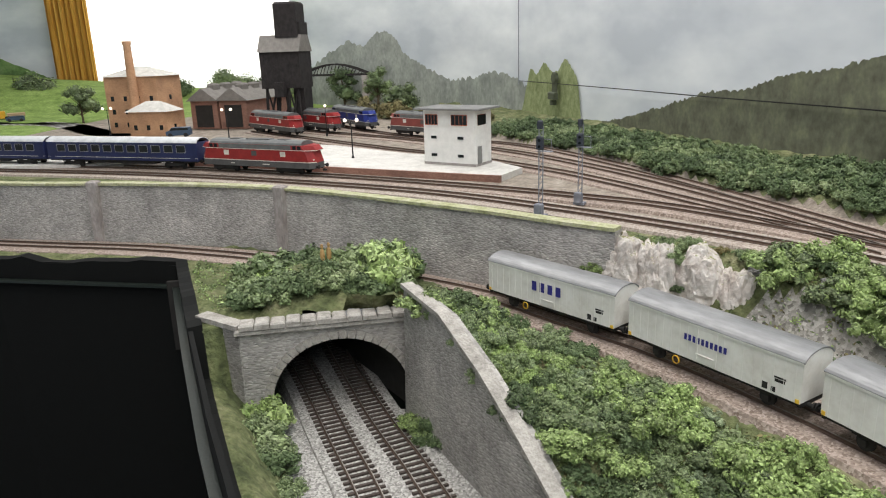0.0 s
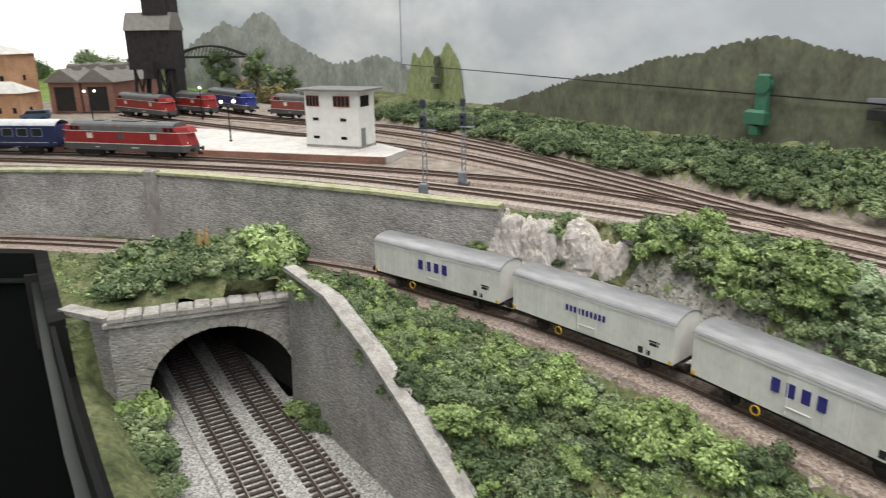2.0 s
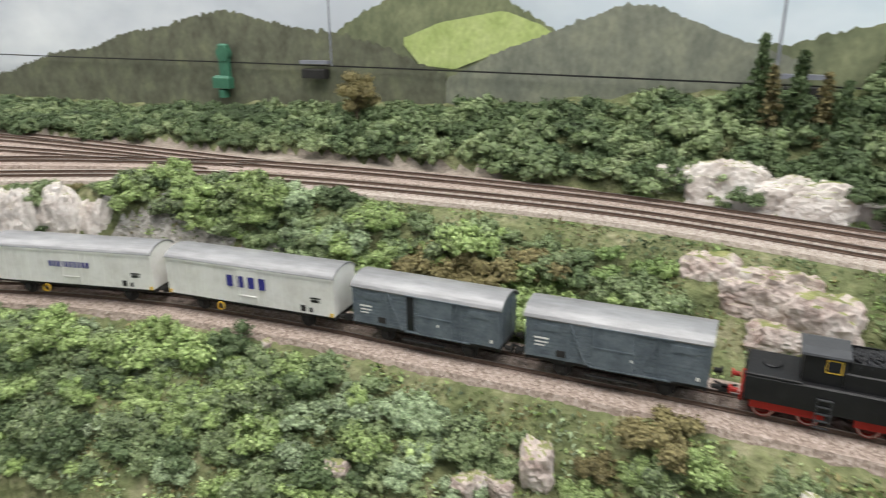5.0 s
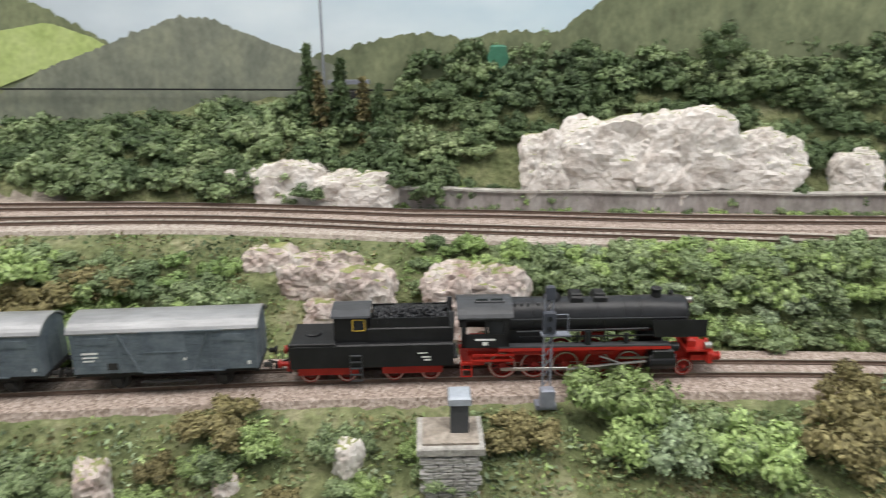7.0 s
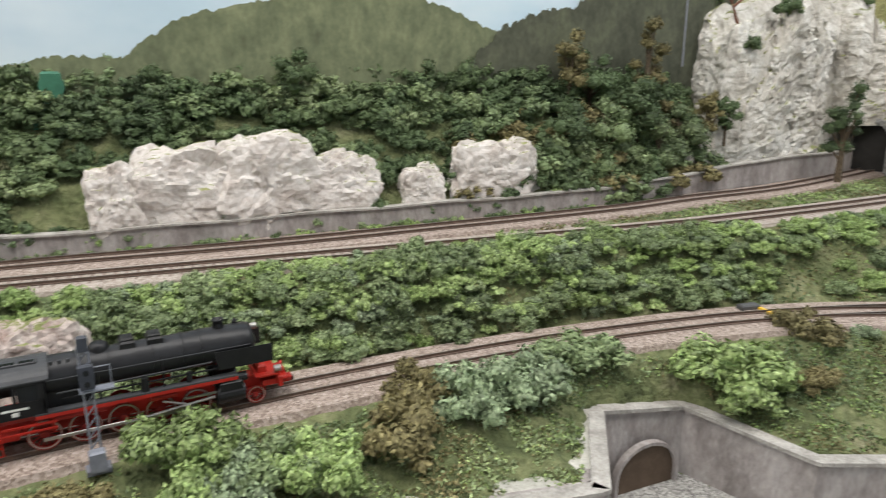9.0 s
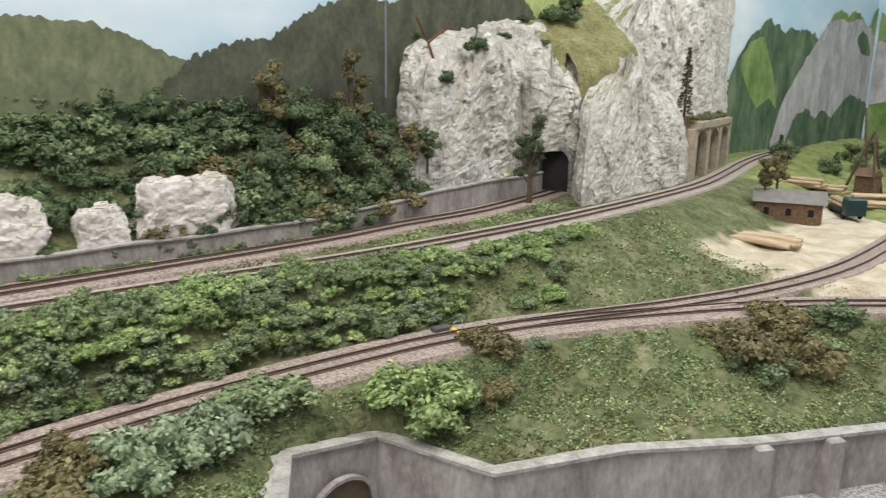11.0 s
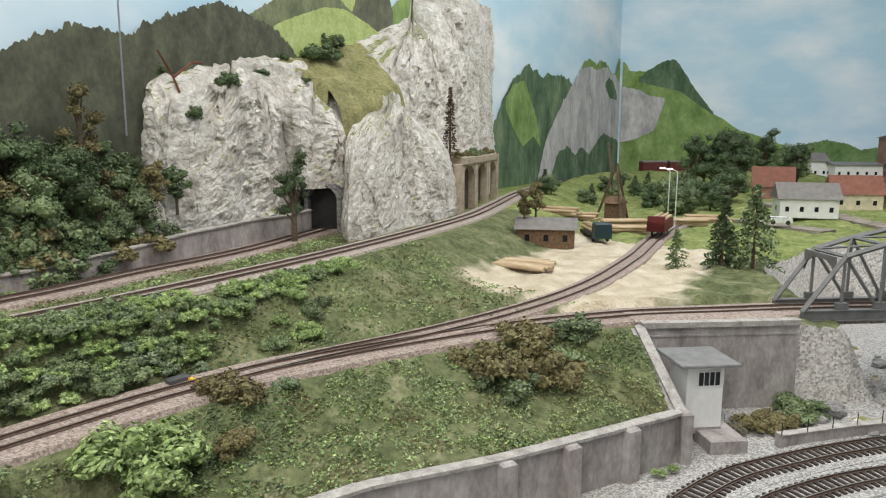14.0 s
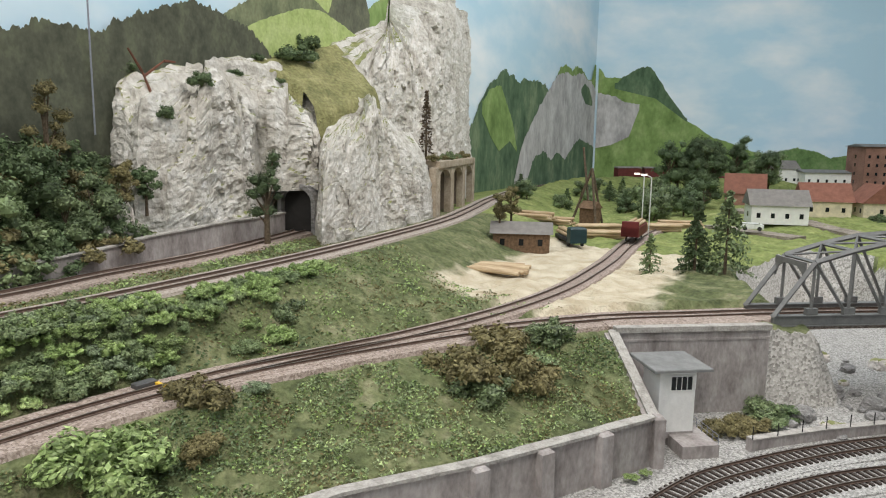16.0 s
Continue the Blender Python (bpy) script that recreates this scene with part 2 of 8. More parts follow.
def path3(c, z, offset=0.0):
    """A curve as rows for Mesh.sweep; z is a number or one for each row."""
    zz = np.broadcast_to(z, (len(c),))
    return [(p[0] - p[3] * offset, p[1] + p[2] * offset, h, -p[3], p[2]) for p, h in zip(c, zz)]


def stretch_of(c, test):
    return np.array([p for p in c if test(p[0], p[1])])


# ---- plan ----
UP, LOW = 0.070, -0.095
TRAIN = curve_points([(-0.95, 0.97), (-0.7, 0.94), (-0.509, 0.898), (-0.345, 0.857), (-0.15, 0.775), (0.019, 0.667), (0.105, 0.574), (0.175, 0.489), (0.236, 0.385), (0.283, 0.278), (0.32, 0.17), (0.379, 0.007), (0.416, -0.108), (0.459, -0.251), (0.493, -0.40), (0.51, -0.533), (0.513, -0.62), (0.502, -0.72), (0.452, -0.904), (0.385, -1.05), (0.316, -1.143), (0.204, -1.283), (0.02, -1.48)])
FRONT = curve_points([(-0.98, 1.19), (-0.699, 1.115), (-0.393, 1.014), (-0.13, 0.89), (0.013, 0.803), (0.127, 0.706), (0.215, 0.62), (0.28, 0.548), (0.365, 0.435), (0.44, 0.30), (0.502, 0.163), (0.536, 0.033), (0.551, -0.06), (0.573, -0.217), (0.592, -0.371), (0.614, -0.54), (0.637, -0.668), (0.70, -0.922), (0.816, -1.268), (0.93, -1.5), (1.06, -1.74), (1.19, -2.03), (1.28, -2.32), (1.31, -2.58), (1.24, -2.80), (1.08, -2.98), (0.85, -3.13)])
BACK = curve_points([(-0.98, 1.255), (-0.717, 1.175), (-0.382, 1.07), (-0.161, 0.965), (0.03, 0.855), (0.16, 0.765), (0.245, 0.69), (0.358, 0.535), (0.44, 0.40), (0.50, 0.275), (0.546, 0.158), (0.595, -0.032), (0.624, -0.218), (0.66, -0.386), (0.703, -0.57), (0.737, -0.67), (0.777, -0.811), (0.846, -0.959), (0.92, -1.1)])
YARD = [
    curve_points([(0.345, 0.52), (0.294, 0.665), (0.21, 0.848), (0.145, 0.965), (0.02, 1.13), (-0.077, 1.225), (-0.25, 1.42), (-0.42, 1.62)]),
    curve_points([(0.372, 0.50), (0.318, 0.70), (0.235, 0.93), (0.12, 1.15), (-0.05, 1.36), (-0.25, 1.55), (-0.33, 1.64), (-0.42, 1.76)]),
    curve_points([(0.40, 0.47), (0.348, 0.66), (0.262, 0.96), (0.15, 1.22), (0.0, 1.37), (-0.12, 1.50), (-0.28, 1.76), (-0.4, 1.93)]),
]
SIDING = curve_points([(0.513, -0.62), (0.506, -0.72), (0.488, -0.84), (0.475, -0.95), (0.473, -1.05), (0.481, -1.14), (0.499, -1.23), (0.533, -1.36), (0.59, -1.53), (0.645, -1.72), (0.68, -1.9)])
HEDGE = curve_points([(0.02, 1.55), (0.111, 1.363), (0.206, 1.157), (0.265, 0.976), (0.31, 0.843), (0.35, 0.744), (0.395, 0.62), (0.44, 0.535), (0.48, 0.435), (0.515, 0.34), (0.555, 0.19), (0.605, 0.025)])
BANKWALL = curve_points([(0.608, 0.02), (0.630, -0.126), (0.658, -0.25), (0.70, -0.46), (0.725, -0.56), (0.785, -0.74), (0.861, -0.955), (0.882, -1.0)])
TOWNWALL = curve_points([(-1.0, 1.075), (-0.61, 0.955), (-0.40, 0.915), (-0.198, 0.85), (0.01, 0.712), (0.105, 0.635), (0.152, 0.598)])
INNER_XY = [(-0.036, 0.592), (-0.003, 0.522), (0.025, 0.464), (0.046, 0.420), (0.075, 0.36), (0.15, 0.2), (0.2, 0.03), (0.24, -0.12), (0.345, -0.27), (0.352, -0.405), (0.44, -0.44), (0.456, -0.512), (0.378, -0.56), (0.357, -0.66), (0.317, -0.757), (0.298, -0.815), (0.262, -0.94), (0.345, -1.020), (0.231, -1.150), (0.10, -1.30)]
INNER_TOP = [0.016, 0.013, -0.010, -0.034, -0.072, -0.075, -0.075, -0.07, -0.034, -0.034, -0.036, -0.048, -0.052, -0.052, -0.053, -0.053, -0.055, -0.006, -0.008, -0.03]
LOWTRACKS = [
    curve_points([(-0.20, 0.80), (-0.13, 0.631), (-0.095, 0.543), (-0.065, 0.470), (-0.03, 0.37), (0.02, 0.2), (0.10, -0.1), (0.19, -0.45), (0.225, -0.7), (0.222, -0.90), (0.19, -1.0), (0.127, -1.115), (0.02, -1.26)]),
    curve_points([(-0.14, 0.78), (-0.074, 0.605), (-0.05, 0.547), (-0.023, 0.486), (0.02, 0.37), (0.07, 0.2), (0.15, -0.1), (0.15, -0.45), (0.18, -0.7), (0.18, -0.87), (0.163, -0.948), (0.112, -1.047), (0.0, -1.19)]),
]
BACKDROP = curve_points([(-0.5, 2.55), (-0.1, 2.2), (0.15, 1.8), (0.30, 1.4), (0.41, 1.05), (0.50, 0.78), (0.57, 0.55), (0.635, 0.32), (0.69, 0.1), (0.75, -0.15), (0.81, -0.45), (0.90, -0.75), (1.05, -1.2), (1.27, -2.0), (1.5, -3.0)])
SIDEWALL = curve_points([(1.5, -3.0), (1.0, -3.35), (0.3, -3.85), (-0.4, -4.3)])


def upper(y):
    """Height of the upper line, which falls gently away from the station."""
    return np.interp(y, [0.0, 0.5], [0.052, UP])


def ease(t):
    t = np.clip(t, 0, 1)
    return t * t * (3 - 2 * t)


def polyline(points, step=0.004):
    """Straight stretches between the points, as curve rows, with the index of the stretch in the fifth column."""
    rows = []
    for i in range(len(points) - 1):
        a, b = np.array(points[i], float), np.array(points[i + 1], float)
        n = max(2, int(np.linalg.norm(b - a) / step))
        t = (b - a) / np.linalg.norm(b - a)
        rows += [(*(a + (b - a) * k / n), *t, i + k / n) for k in range(n)]
    rows.append((*points[-1], *t, len(points) - 1))
    return np.array(rows)


INNER = polyline(INNER_XY)
RIM = [(-0.95, 0.86), (-0.56, 0.845), (-0.31, 0.795), (-0.29, 0.745), (-0.225, 0.585), (-0.16, 0.43), (-0.115, 0.33), (-0.06, 0.15), (0.02, -0.2), (0.03, -0.6), (0.0, -1.2), (-0.1, -1.5)]
RIMLINE = polyline(RIM)


def noise2(x, y, size, seed=0.0):
    return np.array([noise.noise((a / size, b / size, seed)) for a, b in zip(np.ravel(x), np.ravel(y))]).reshape(np.shape(x))


def ground_height(x, y, rough=True):
    x, y = np.asarray(x, float), np.asarray(y, float)
    dT, _ = side_of(TRAIN[::2], x, y)
    dF, _ = side_of(FRONT[::2], x, y)
    dK, _ = side_of(BACK[::2], x, y)
    dI, iI = side_of(INNER, x, y)
    dW, _ = side_of(TOWNWALL, x, y)
    dH, iH = side_of(HEDGE, x, y)
    dB, iB = side_of(BANKWALL, x, y)
    dR, _ = side_of(RIMLINE, x, y)
    u = upper(y) - 0.006
    # bank between the two main levels
    a, b = np.maximum(0, dT - 0.034), np.maximum(0, -dF - 0.032)
    bank = -0.007 + (u + 0.007) * ease(np.where(b <= 0, 1.0, a / (a + b + 1e-6)))
    z = np.where(dT > 0, np.where(dF < 0, bank, u), -0.007)
    z = np.where((x < 0.15) & (y > 0.5) & (dT > 0), np.where(dW > 0.008, u, -0.007), z)
    # inner bank down to the low wall
    top = np.interp(INNER[iI, 4], range(len(INNER_TOP)), INNER_TOP)
    a, b = np.maximum(0, -dT - 0.034), np.maximum(0, dI)
    z = np.where(dT <= 0, -0.007 + (top + 0.007) * (a / (a + b + 1e-6)) ** 0.9, z)
    z = np.where((dT <= 0) & (dI < 0.006) & (y < 0.6), LOW, z)
    # hill over the tunnel mouth
    hill = (x < 0.0) & (dT <= 0) & (y > 0.616 + 0.17 * (x + 0.02))
    z = np.where(hill, -0.004 + 0.030 * np.exp(-((x + 0.12) ** 2 / 0.006 + (y - 0.68) ** 2 / 0.003)), z)
    z = np.where((x < -0.17) & (dT <= 0) & (y > 0.6), -0.004, z)
    # left bank of the cutting
    z = np.where((y < 0.59) & (y > -0.3) & (x < 0.1) & (dI < 0), np.maximum(z, LOW + 0.045 * ease((0.06 - dR) / 0.05)), z)
    # hill behind the hedge and the bank wall
    rise = np.clip(dH, 0, 0.14)
    z = np.where((dH > 0) & (y > 0.02) & (x > 0.0), u + 0.008 * ease(rise / 0.01) + rise * np.interp(y, [0.0, 0.4, 0.8], [1.0, 0.42, 0.12]), z)
    r2 = np.clip(dB - 0.012, 0, 0.16)
    z = np.where((dB > 0.006) & (y <= 0.02) & (y > -1.0) & (x > 0.55), u + 0.016 * ease((dB - 0.006) / 0.006) + r2 * 1.08, z)
    # sawmill meadow and valley beyond the junction
    b = np.maximum(0, -dF - 0.032)
    flat = ease((-0.78 - y) / 0.2)
    level = 0.004 + (u - 0.004) * ease(1 - b / 0.13)
    m = (dF < -0.03) & (dT > 0.034) & (y < -0.78)
    z = np.where(m, (1 - flat) * bank + flat * level, z)
    far = (y < -1.45) & (dF < -0.03)
    z = np.where(far, 0.004 + (u - 0.004) * ease(1 - b / 0.2) + 0.02 * ease((-1.9 - y) / 0.6), z)
    # gorge under the bridge
    gorge = ease((0.17 - np.abs((x - 0.13) * 0.80 + (y + 1.36) * 0.6)) / 0.07)
    gx = (y < -1.135) & (y > -1.75) & (x < 0.36)
    z = np.where(gx, np.minimum(z, 0.004 - gorge * 0.105), z)
    z = np.where((dI < 0.006) & (y < -0.9) & (x < 0.25) & (y > -1.22), LOW, z)
    if rough:
        flat_bed = np.minimum.reduce([np.abs(dT), np.abs(dF), np.abs(dK)]) < 0.032
        n = 0.006 * noise2(x, y, 0.05) + 0.004 * noise2(x, y, 0.018, 3.0)
        quiet = flat_bed | (z <= LOW + 0.001) | (np.abs(z - u) < 0.0005)
        z = z + np.where(quiet, 0.0, n)
    # the siding lies in a shallow bed
    dS, _ = side_of(SIDING[::2], x, y)
    bed = np.interp(y, [-1.9, -1.3, -0.84], [0.012, 0.0095, 0.0005]) - 0.006
    return np.where((np.abs(dS) < 0.024) & (y < -0.62), np.minimum(z, bed), z)


# ---- ground ----
def dusty_ground():
    m = M_EARTH.copy()
    nt, N = m.node_tree, m.node_tree.nodes
    b = N["Principled BSDF"]
    old = b.inputs["Base Color"].links[0].from_socket
    att, noi, add, mr, ramp, mix, co = N.new("ShaderNodeAttribute"), N.new("ShaderNodeTexNoise"), N.new("ShaderNodeMath"), N.new("ShaderNodeMapRange"), N.new("ShaderNodeValToRGB"), N.new("ShaderNodeMix"), N.new("ShaderNodeTexCoord")
    att.attribute_name = "dust"
    noi.inputs["Scale"].default_value, noi.inputs["Detail"].default_value = 30, 6
    nt.links.new(co.outputs["Object"], noi.inputs["Vector"])
    nt.links.new(att.outputs["Fac"], add.inputs[0])
    nt.links.new(noi.outputs["Fac"], add.inputs[1])
    mr.inputs["From Min"].default_value, mr.inputs["From Max"].default_value = 0.78, 1.12
    nt.links.new(add.outputs[0], mr.inputs["Value"])
    ramp.color_ramp.elements[0].position, ramp.color_ramp.elements[0].color = 0.35, (0.46, 0.38, 0.26, 1)
    ramp.color_ramp.elements[1].position, ramp.color_ramp.elements[1].color = 0.65, (0.64, 0.57, 0.44, 1)
    nt.links.new(noi.outputs["Fac"], ramp.inputs[0])
    mix.data_type = "RGBA"
    nt.links.new(mr.outputs[0], mix.inputs["Factor"])
    nt.links.new(old, mix.inputs["A"])
    nt.links.new(ramp.outputs[0], mix.inputs["B"])
    nt.links.new(mix.outputs["Result"], b.inputs["Base Color"])
    return m


M_EARTHDUST = dusty_ground()


def build_ground():
    step = 0.006
    xs, ys = np.arange(-1.0, 1.3, step), np.arange(-3.2, 2.4, step)
    X, Y = np.meshgrid(xs, ys)
    Z = ground_height(X, Y)
    dR, _ = side_of(RIMLINE, X, Y)
    dC, _ = side_of(BACKDROP[::3], X, Y)
    keep = (dR > 0.0) & (dC < 0.03)
    # the tunnel cutting stays open under the hill
    index = -np.ones(X.shape, int)
    index[keep] = np.arange(keep.sum())
    verts = np.stack([X[keep], Y[keep], Z[keep]], 1)
    q = np.stack([index[:-1, :-1], index[:-1, 1:], index[1:, 1:], index[1:, :-1]], -1).reshape(-1, 4)
    q = q[(q >= 0).all(1)]
    drop = np.ptp(verts[q][:, :, 2], axis=1) > 0.03
    at = verts[q].mean(1)
    q = q[~(drop & (at[:, 0] > -0.17) & (at[:, 0] < -0.025) & (at[:, 1] > 0.55))]
    me = bpy.data.meshes.new("ground")
    me.from_pydata(verts.tolist(), [], q.tolist())
    me.polygons.foreach_set("use_smooth", [True] * len(me.polygons))
    for mat in (M_EARTHDUST, M_GREYBALLAST, M_YARD, M_SCREE, M_VALLEY):
        me.materials.append(mat)
    mid = verts[q].mean(1)
    dW, _ = side_of(TOWNWALL, mid[:, 0], mid[:, 1])
    dH, _ = side_of(HEDGE, mid[:, 0], mid[:, 1])
    dF, _ = side_of(FRONT[::2], mid[:, 0], mid[:, 1])
    which = np.zeros(len(q), int)
    which[mid[:, 2] < LOW + 0.004] = 1
    which[(dH < 0.005) & (dF > -0.02) & (mid[:, 1] > -0.02) & (dW > 0)] = 2
    which[(dH < 0.005) & (dF > -0.01) & (mid[:, 1] > -0.5) & (mid[:, 1] <= 0.0) & (mid[:, 0] > 0.5) & (mid[:, 2] < 0.056)] = 2
    dT, _ = side_of(TRAIN[::2], mid[:, 0], mid[:, 1])
    which[(dT > 0.026) & (dT < 0.074 + 0.012 * noise2(mid[:, 0], mid[:, 1], 0.03, 9)) & (mid[:, 1] > 0.345) & (mid[:, 1] < 0.505) & (mid[:, 0] > 0.16)] = 3
    which[(which == 0) & (mid[:, 1] + 0.06 * noise2(mid[:, 0], mid[:, 1], 0.12, 5) < -1.5) & (mid[:, 2] > -0.01)] = 4
    which[(which == 0) & (mid[:, 2] < -0.012) & (mid[:, 1] < -1.13)] = 3
    me.polygons.foreach_set("material_index", which.tolist())
    # sawdust lies round the siding
    dS, _ = side_of(SIDING, verts[:, 0], verts[:, 1])
    dust = np.clip((0.16 - np.abs(dS - 0.02)) / 0.07, 0, 1) * np.clip((-0.99 - verts[:, 1]) / 0.06, 0, 1) * np.clip((verts[:, 1] + 1.95) / 0.15, 0, 1) * np.clip((0.036 - verts[:, 2]) / 0.012, 0, 1)
    me.attributes.new("dust", "FLOAT", "POINT").data.foreach_set("value", dust.tolist())
    return tagged(new("ground", me), "modelled layout ground of flocked grass and earth", "ground", kind="structure")


GROUND = build_ground()


def ground_at(x, y):
    return float(ground_height(np.array([x]), np.array([y]), True)[0])


# ---- tracks ----
def track(c, level, label, ballast, width=0.024, sleeper_gap=0.0075, buried=True):
    z = level(c[:, 1]) if callable(level) else np.full(len(c), level)
    base = thing("railway_track", label, "railway track", kind="structure")
    bed = Mesh().sweep(path3(c, z - (0.0030 if buried else 0.0044)), [(-width - 0.005, -0.012), (-width, 0.0), (width, 0.0), (width + 0.005, -0.012)], closed=False)
    part("ballast_bed", bed, ballast, base)
    for s in (-1, 1):
        rail = Mesh().sweep(path3(c, z, s * 0.00875), [(-0.0011, -0.0026), (-0.0011, -0.0022), (-0.0003, -0.0018), (-0.0004, -0.0007), (-0.0005, -0.0003), (0.0005, -0.0003), (0.0004, -0.0007), (0.0003, -0.0018), (0.0011, -0.0022), (0.0011, -0.0026)])
        r = part("rail", rail, M_RAIL, base)
        head = Mesh().sweep(path3(c, z, s * 0.00875), [(-0.0004, -0.0003), (-0.00035, 0.0), (0.00035, 0.0), (0.0004, -0.0003)])
        part("rail_head", head, M_RAILTOP, r, "worn bright rail head")
    sl, length, last = Mesh(), 0.0, 0.0
    for i in range(1, len(c)):
        length += float(np.linalg.norm(c[i, :2] - c[i - 1, :2]))
        while last + sleeper_gap <= length:
            last += sleeper_gap
            back = length - last
            sl.box(c[i, 0] - c[i, 2] * back, c[i, 1] - c[i, 3] * back, float(z[i]) - 0.0056, 0.0028, 0.0295, 0.0028 if buried else 0.0030, math.atan2(c[i, 3], c[i, 2]), 0.0004)
    tagged(part("sleepers", sl, M_SLEEPER if not buried else M_DUSTSLEEPER, base), kind="stuff")
    return base


track(TRAIN, 0.0, "single main line on brown ballast along the slope", M_BALLAST, 0.028)
track(FRONT, upper, "front main line on pale ballast at the upper level", M_PALEBALLAST, 0.026)
track(BACK, lambda y: upper(y) + 0.0004, "rear main line on brown ballast at the upper level", M_BALLAST, 0.026)
for k, c in enumerate(YARD):
    track(c, lambda y: upper(y) - 0.0006 - 0.0004 * k, "weathered yard track between the buildings", M_BALLAST, 0.024)
track(SIDING, lambda y: np.interp(y, [-1.9, -1.3, -0.84], [0.012, 0.0095, 0.0005]), "sawmill siding set into pale dust", M_BALLAST, 0.02)
for k, c in enumerate(LOWTRACKS):
    track(c, LOW + 0.0066 - 0.0005 * k, "low main line on coarse grey ballast", M_GREYBALLAST, 0.024, buried=False)


# ---- walls ----
def wall_along(rows, foot, top, thick, mat, name, label, coping=None, batter=0.0):
    """A retaining wall: rows are curve rows; its face is on the right of their way."""
    w = thing(name, label, "retaining wall", kind="structure")
    m = Mesh()
    n = len(rows)
    ft, tp = np.broadcast_to(foot, (n,)), np.broadcast_to(top, (n,))
    vs, fs = [], []
    for r, a, b in zip(rows, ft, tp):
        nx, ny = -r[3], r[2]
        for o, h in ((-batter, a), (0.0, b), (thick, b), (thick, a)):
            vs.append((r[0] + nx * o, r[1] + ny * o, h))
    for k in range(n - 1):
        fs += [(4 * k + i, 4 * k + (i + 1) % 4, 4 * k + 4 + (i + 1) % 4, 4 * k + 4 + i) for i in range(4)]
    fs += [(3, 2, 1, 0), tuple(4 * (n - 1) + i for i in range(4))]
    m.add(vs, fs)
    part("wall_face", m, mat, w)
    if coping:
        out, high = coping
        thick = min(thick, 0.007)
        c = Mesh().sweep([(r[0], r[1], b, -r[3], r[2]) for r, b in zip(rows, tp)], [(-out, 0.0003), (-out, high), (thick + 0.001, high), (thick + 0.001, 0.0003)])
        part("coping", c, M_COPING, w, "pale stone coping")
    return w


def stone_material(name, lo, hi, w=0.0035, h=0.0016):
    m = bpy.data.materials.new(name)
    m.use_nodes = True
    nt, N = m.node_tree, m.node_tree.nodes
    b = N["Principled BSDF"]
    b.inputs["Roughness"].default_value = 0.9
    co, vor, mp, ramp, bump, noi = N.new("ShaderNodeTexCoord"), N.new("ShaderNodeTexVoronoi"), N.new("ShaderNodeMapping"), N.new("ShaderNodeValToRGB"), N.new("ShaderNodeBump"), N.new("ShaderNodeTexNoise")
    mp.inputs["Scale"].default_value = (1 / w, 1 / w, 1 / h)
    vor.inputs["Scale"].default_value = 1.0
    vor.feature = "F1"
    noi.inputs["Scale"].default_value, noi.inputs["Detail"].default_value = 25, 5
    nt.links.new(co.outputs["Object"], mp.inputs[0])
    nt.links.new(mp.outputs[0], vor.inputs["Vector"])
    nt.links.new(co.outputs["Object"], noi.inputs["Vector"])
    nt.links.new(vor.outputs["Color"], ramp.inputs[0])
    ramp.color_ramp.elements[0].color, ramp.color_ramp.elements[1].color = (*lo, 1), (*hi, 1)
    mix = N.new("ShaderNodeMix")
    mix.data_type, mix.blend_type = "RGBA", "OVERLAY"
    mix.inputs["Factor"].default_value = 0.6
    nt.links.new(ramp.outputs[0], mix.inputs["A"])
    nt.links.new(noi.outputs["Fac"], mix.inputs["B"])
    nt.links.new(mix.outputs["Result"], b.inputs["Base Color"])
    bump.invert = True
    bump.inputs["Strength"].default_value, bump.inputs["Distance"].default_value = 0.9, 0.0009
    nt.links.new(vor.outputs["Distance"], bump.inputs["Height"])
    nt.links.new(bump.outputs[0], b.inputs["Normal"])
    return m


M_STONEWALL = stone_material("small_grey_rubble_stone", (0.24, 0.225, 0.21), (0.50, 0.475, 0.45))
M_COPING = material("pale_cut_stone", [(0.25, 0.235, 0.21), (0.385, 0.36, 0.33), (0.47, 0.445, 0.41)], 0.012, 0.9, bump=0.4, fine=0.4)
M_MOSS = material("mossy_stone_edge", [(0.26, 0.27, 0.13), (0.42, 0.42, 0.26), (0.5, 0.48, 0.36)], 0.015, 0.9, bump=0.4, fine=0.4)

town_wall = wall_along(TOWNWALL, -0.006, UP + 0.001, 0.014, M_STONEWALL, "wall_town", "long grey rubble stone retaining wall below the station", batter=0.006)
part("coping", Mesh().sweep(path3(TOWNWALL, UP + 0.001), [(-0.003, 0.0003), (-0.003, 0.0035), (0.012, 0.0035), (0.012, 0.0003)]), M_MOSS, town_wall, "mossy stone edge")
for x in (-0.46, -0.197):
    k = int(np.argmin(np.abs(TOWNWALL[:, 0] - x)))
    r = TOWNWALL[k]
    part("pilaster", Mesh().box(r[0] + r[3] * 0.003, r[1] - r[2] * 0.003, -0.005, 0.013, 0.014, UP + 0.013, math.atan2(r[3], r[2]), 0.002), M_CONCRETE, town_wall)
wall_along(BANKWALL, 0.044, 0.066 + 0.012 * ease((-0.55 - BANKWALL[:, 1]) / 0.3) + 0.0006 * np.sin(np.arange(len(BANKWALL)) * 0.3), 0.008, M_CONCRETE, "wall_bank", "low grey concrete wall behind the upper tracks", coping=(0.002, 0.002))
wing = INNER[(INNER[:, 4] <= 4.0)]
wall_along(wing, LOW - 0.005, np.interp(wing[:, 4], range(len(INNER_TOP)), INNER_TOP) + 0.012, 0.014, M_STONEWALL, "wall_cutting", "tall grey stone wing wall of the cutting", coping=(0.003, 0.004), batter=0.004)
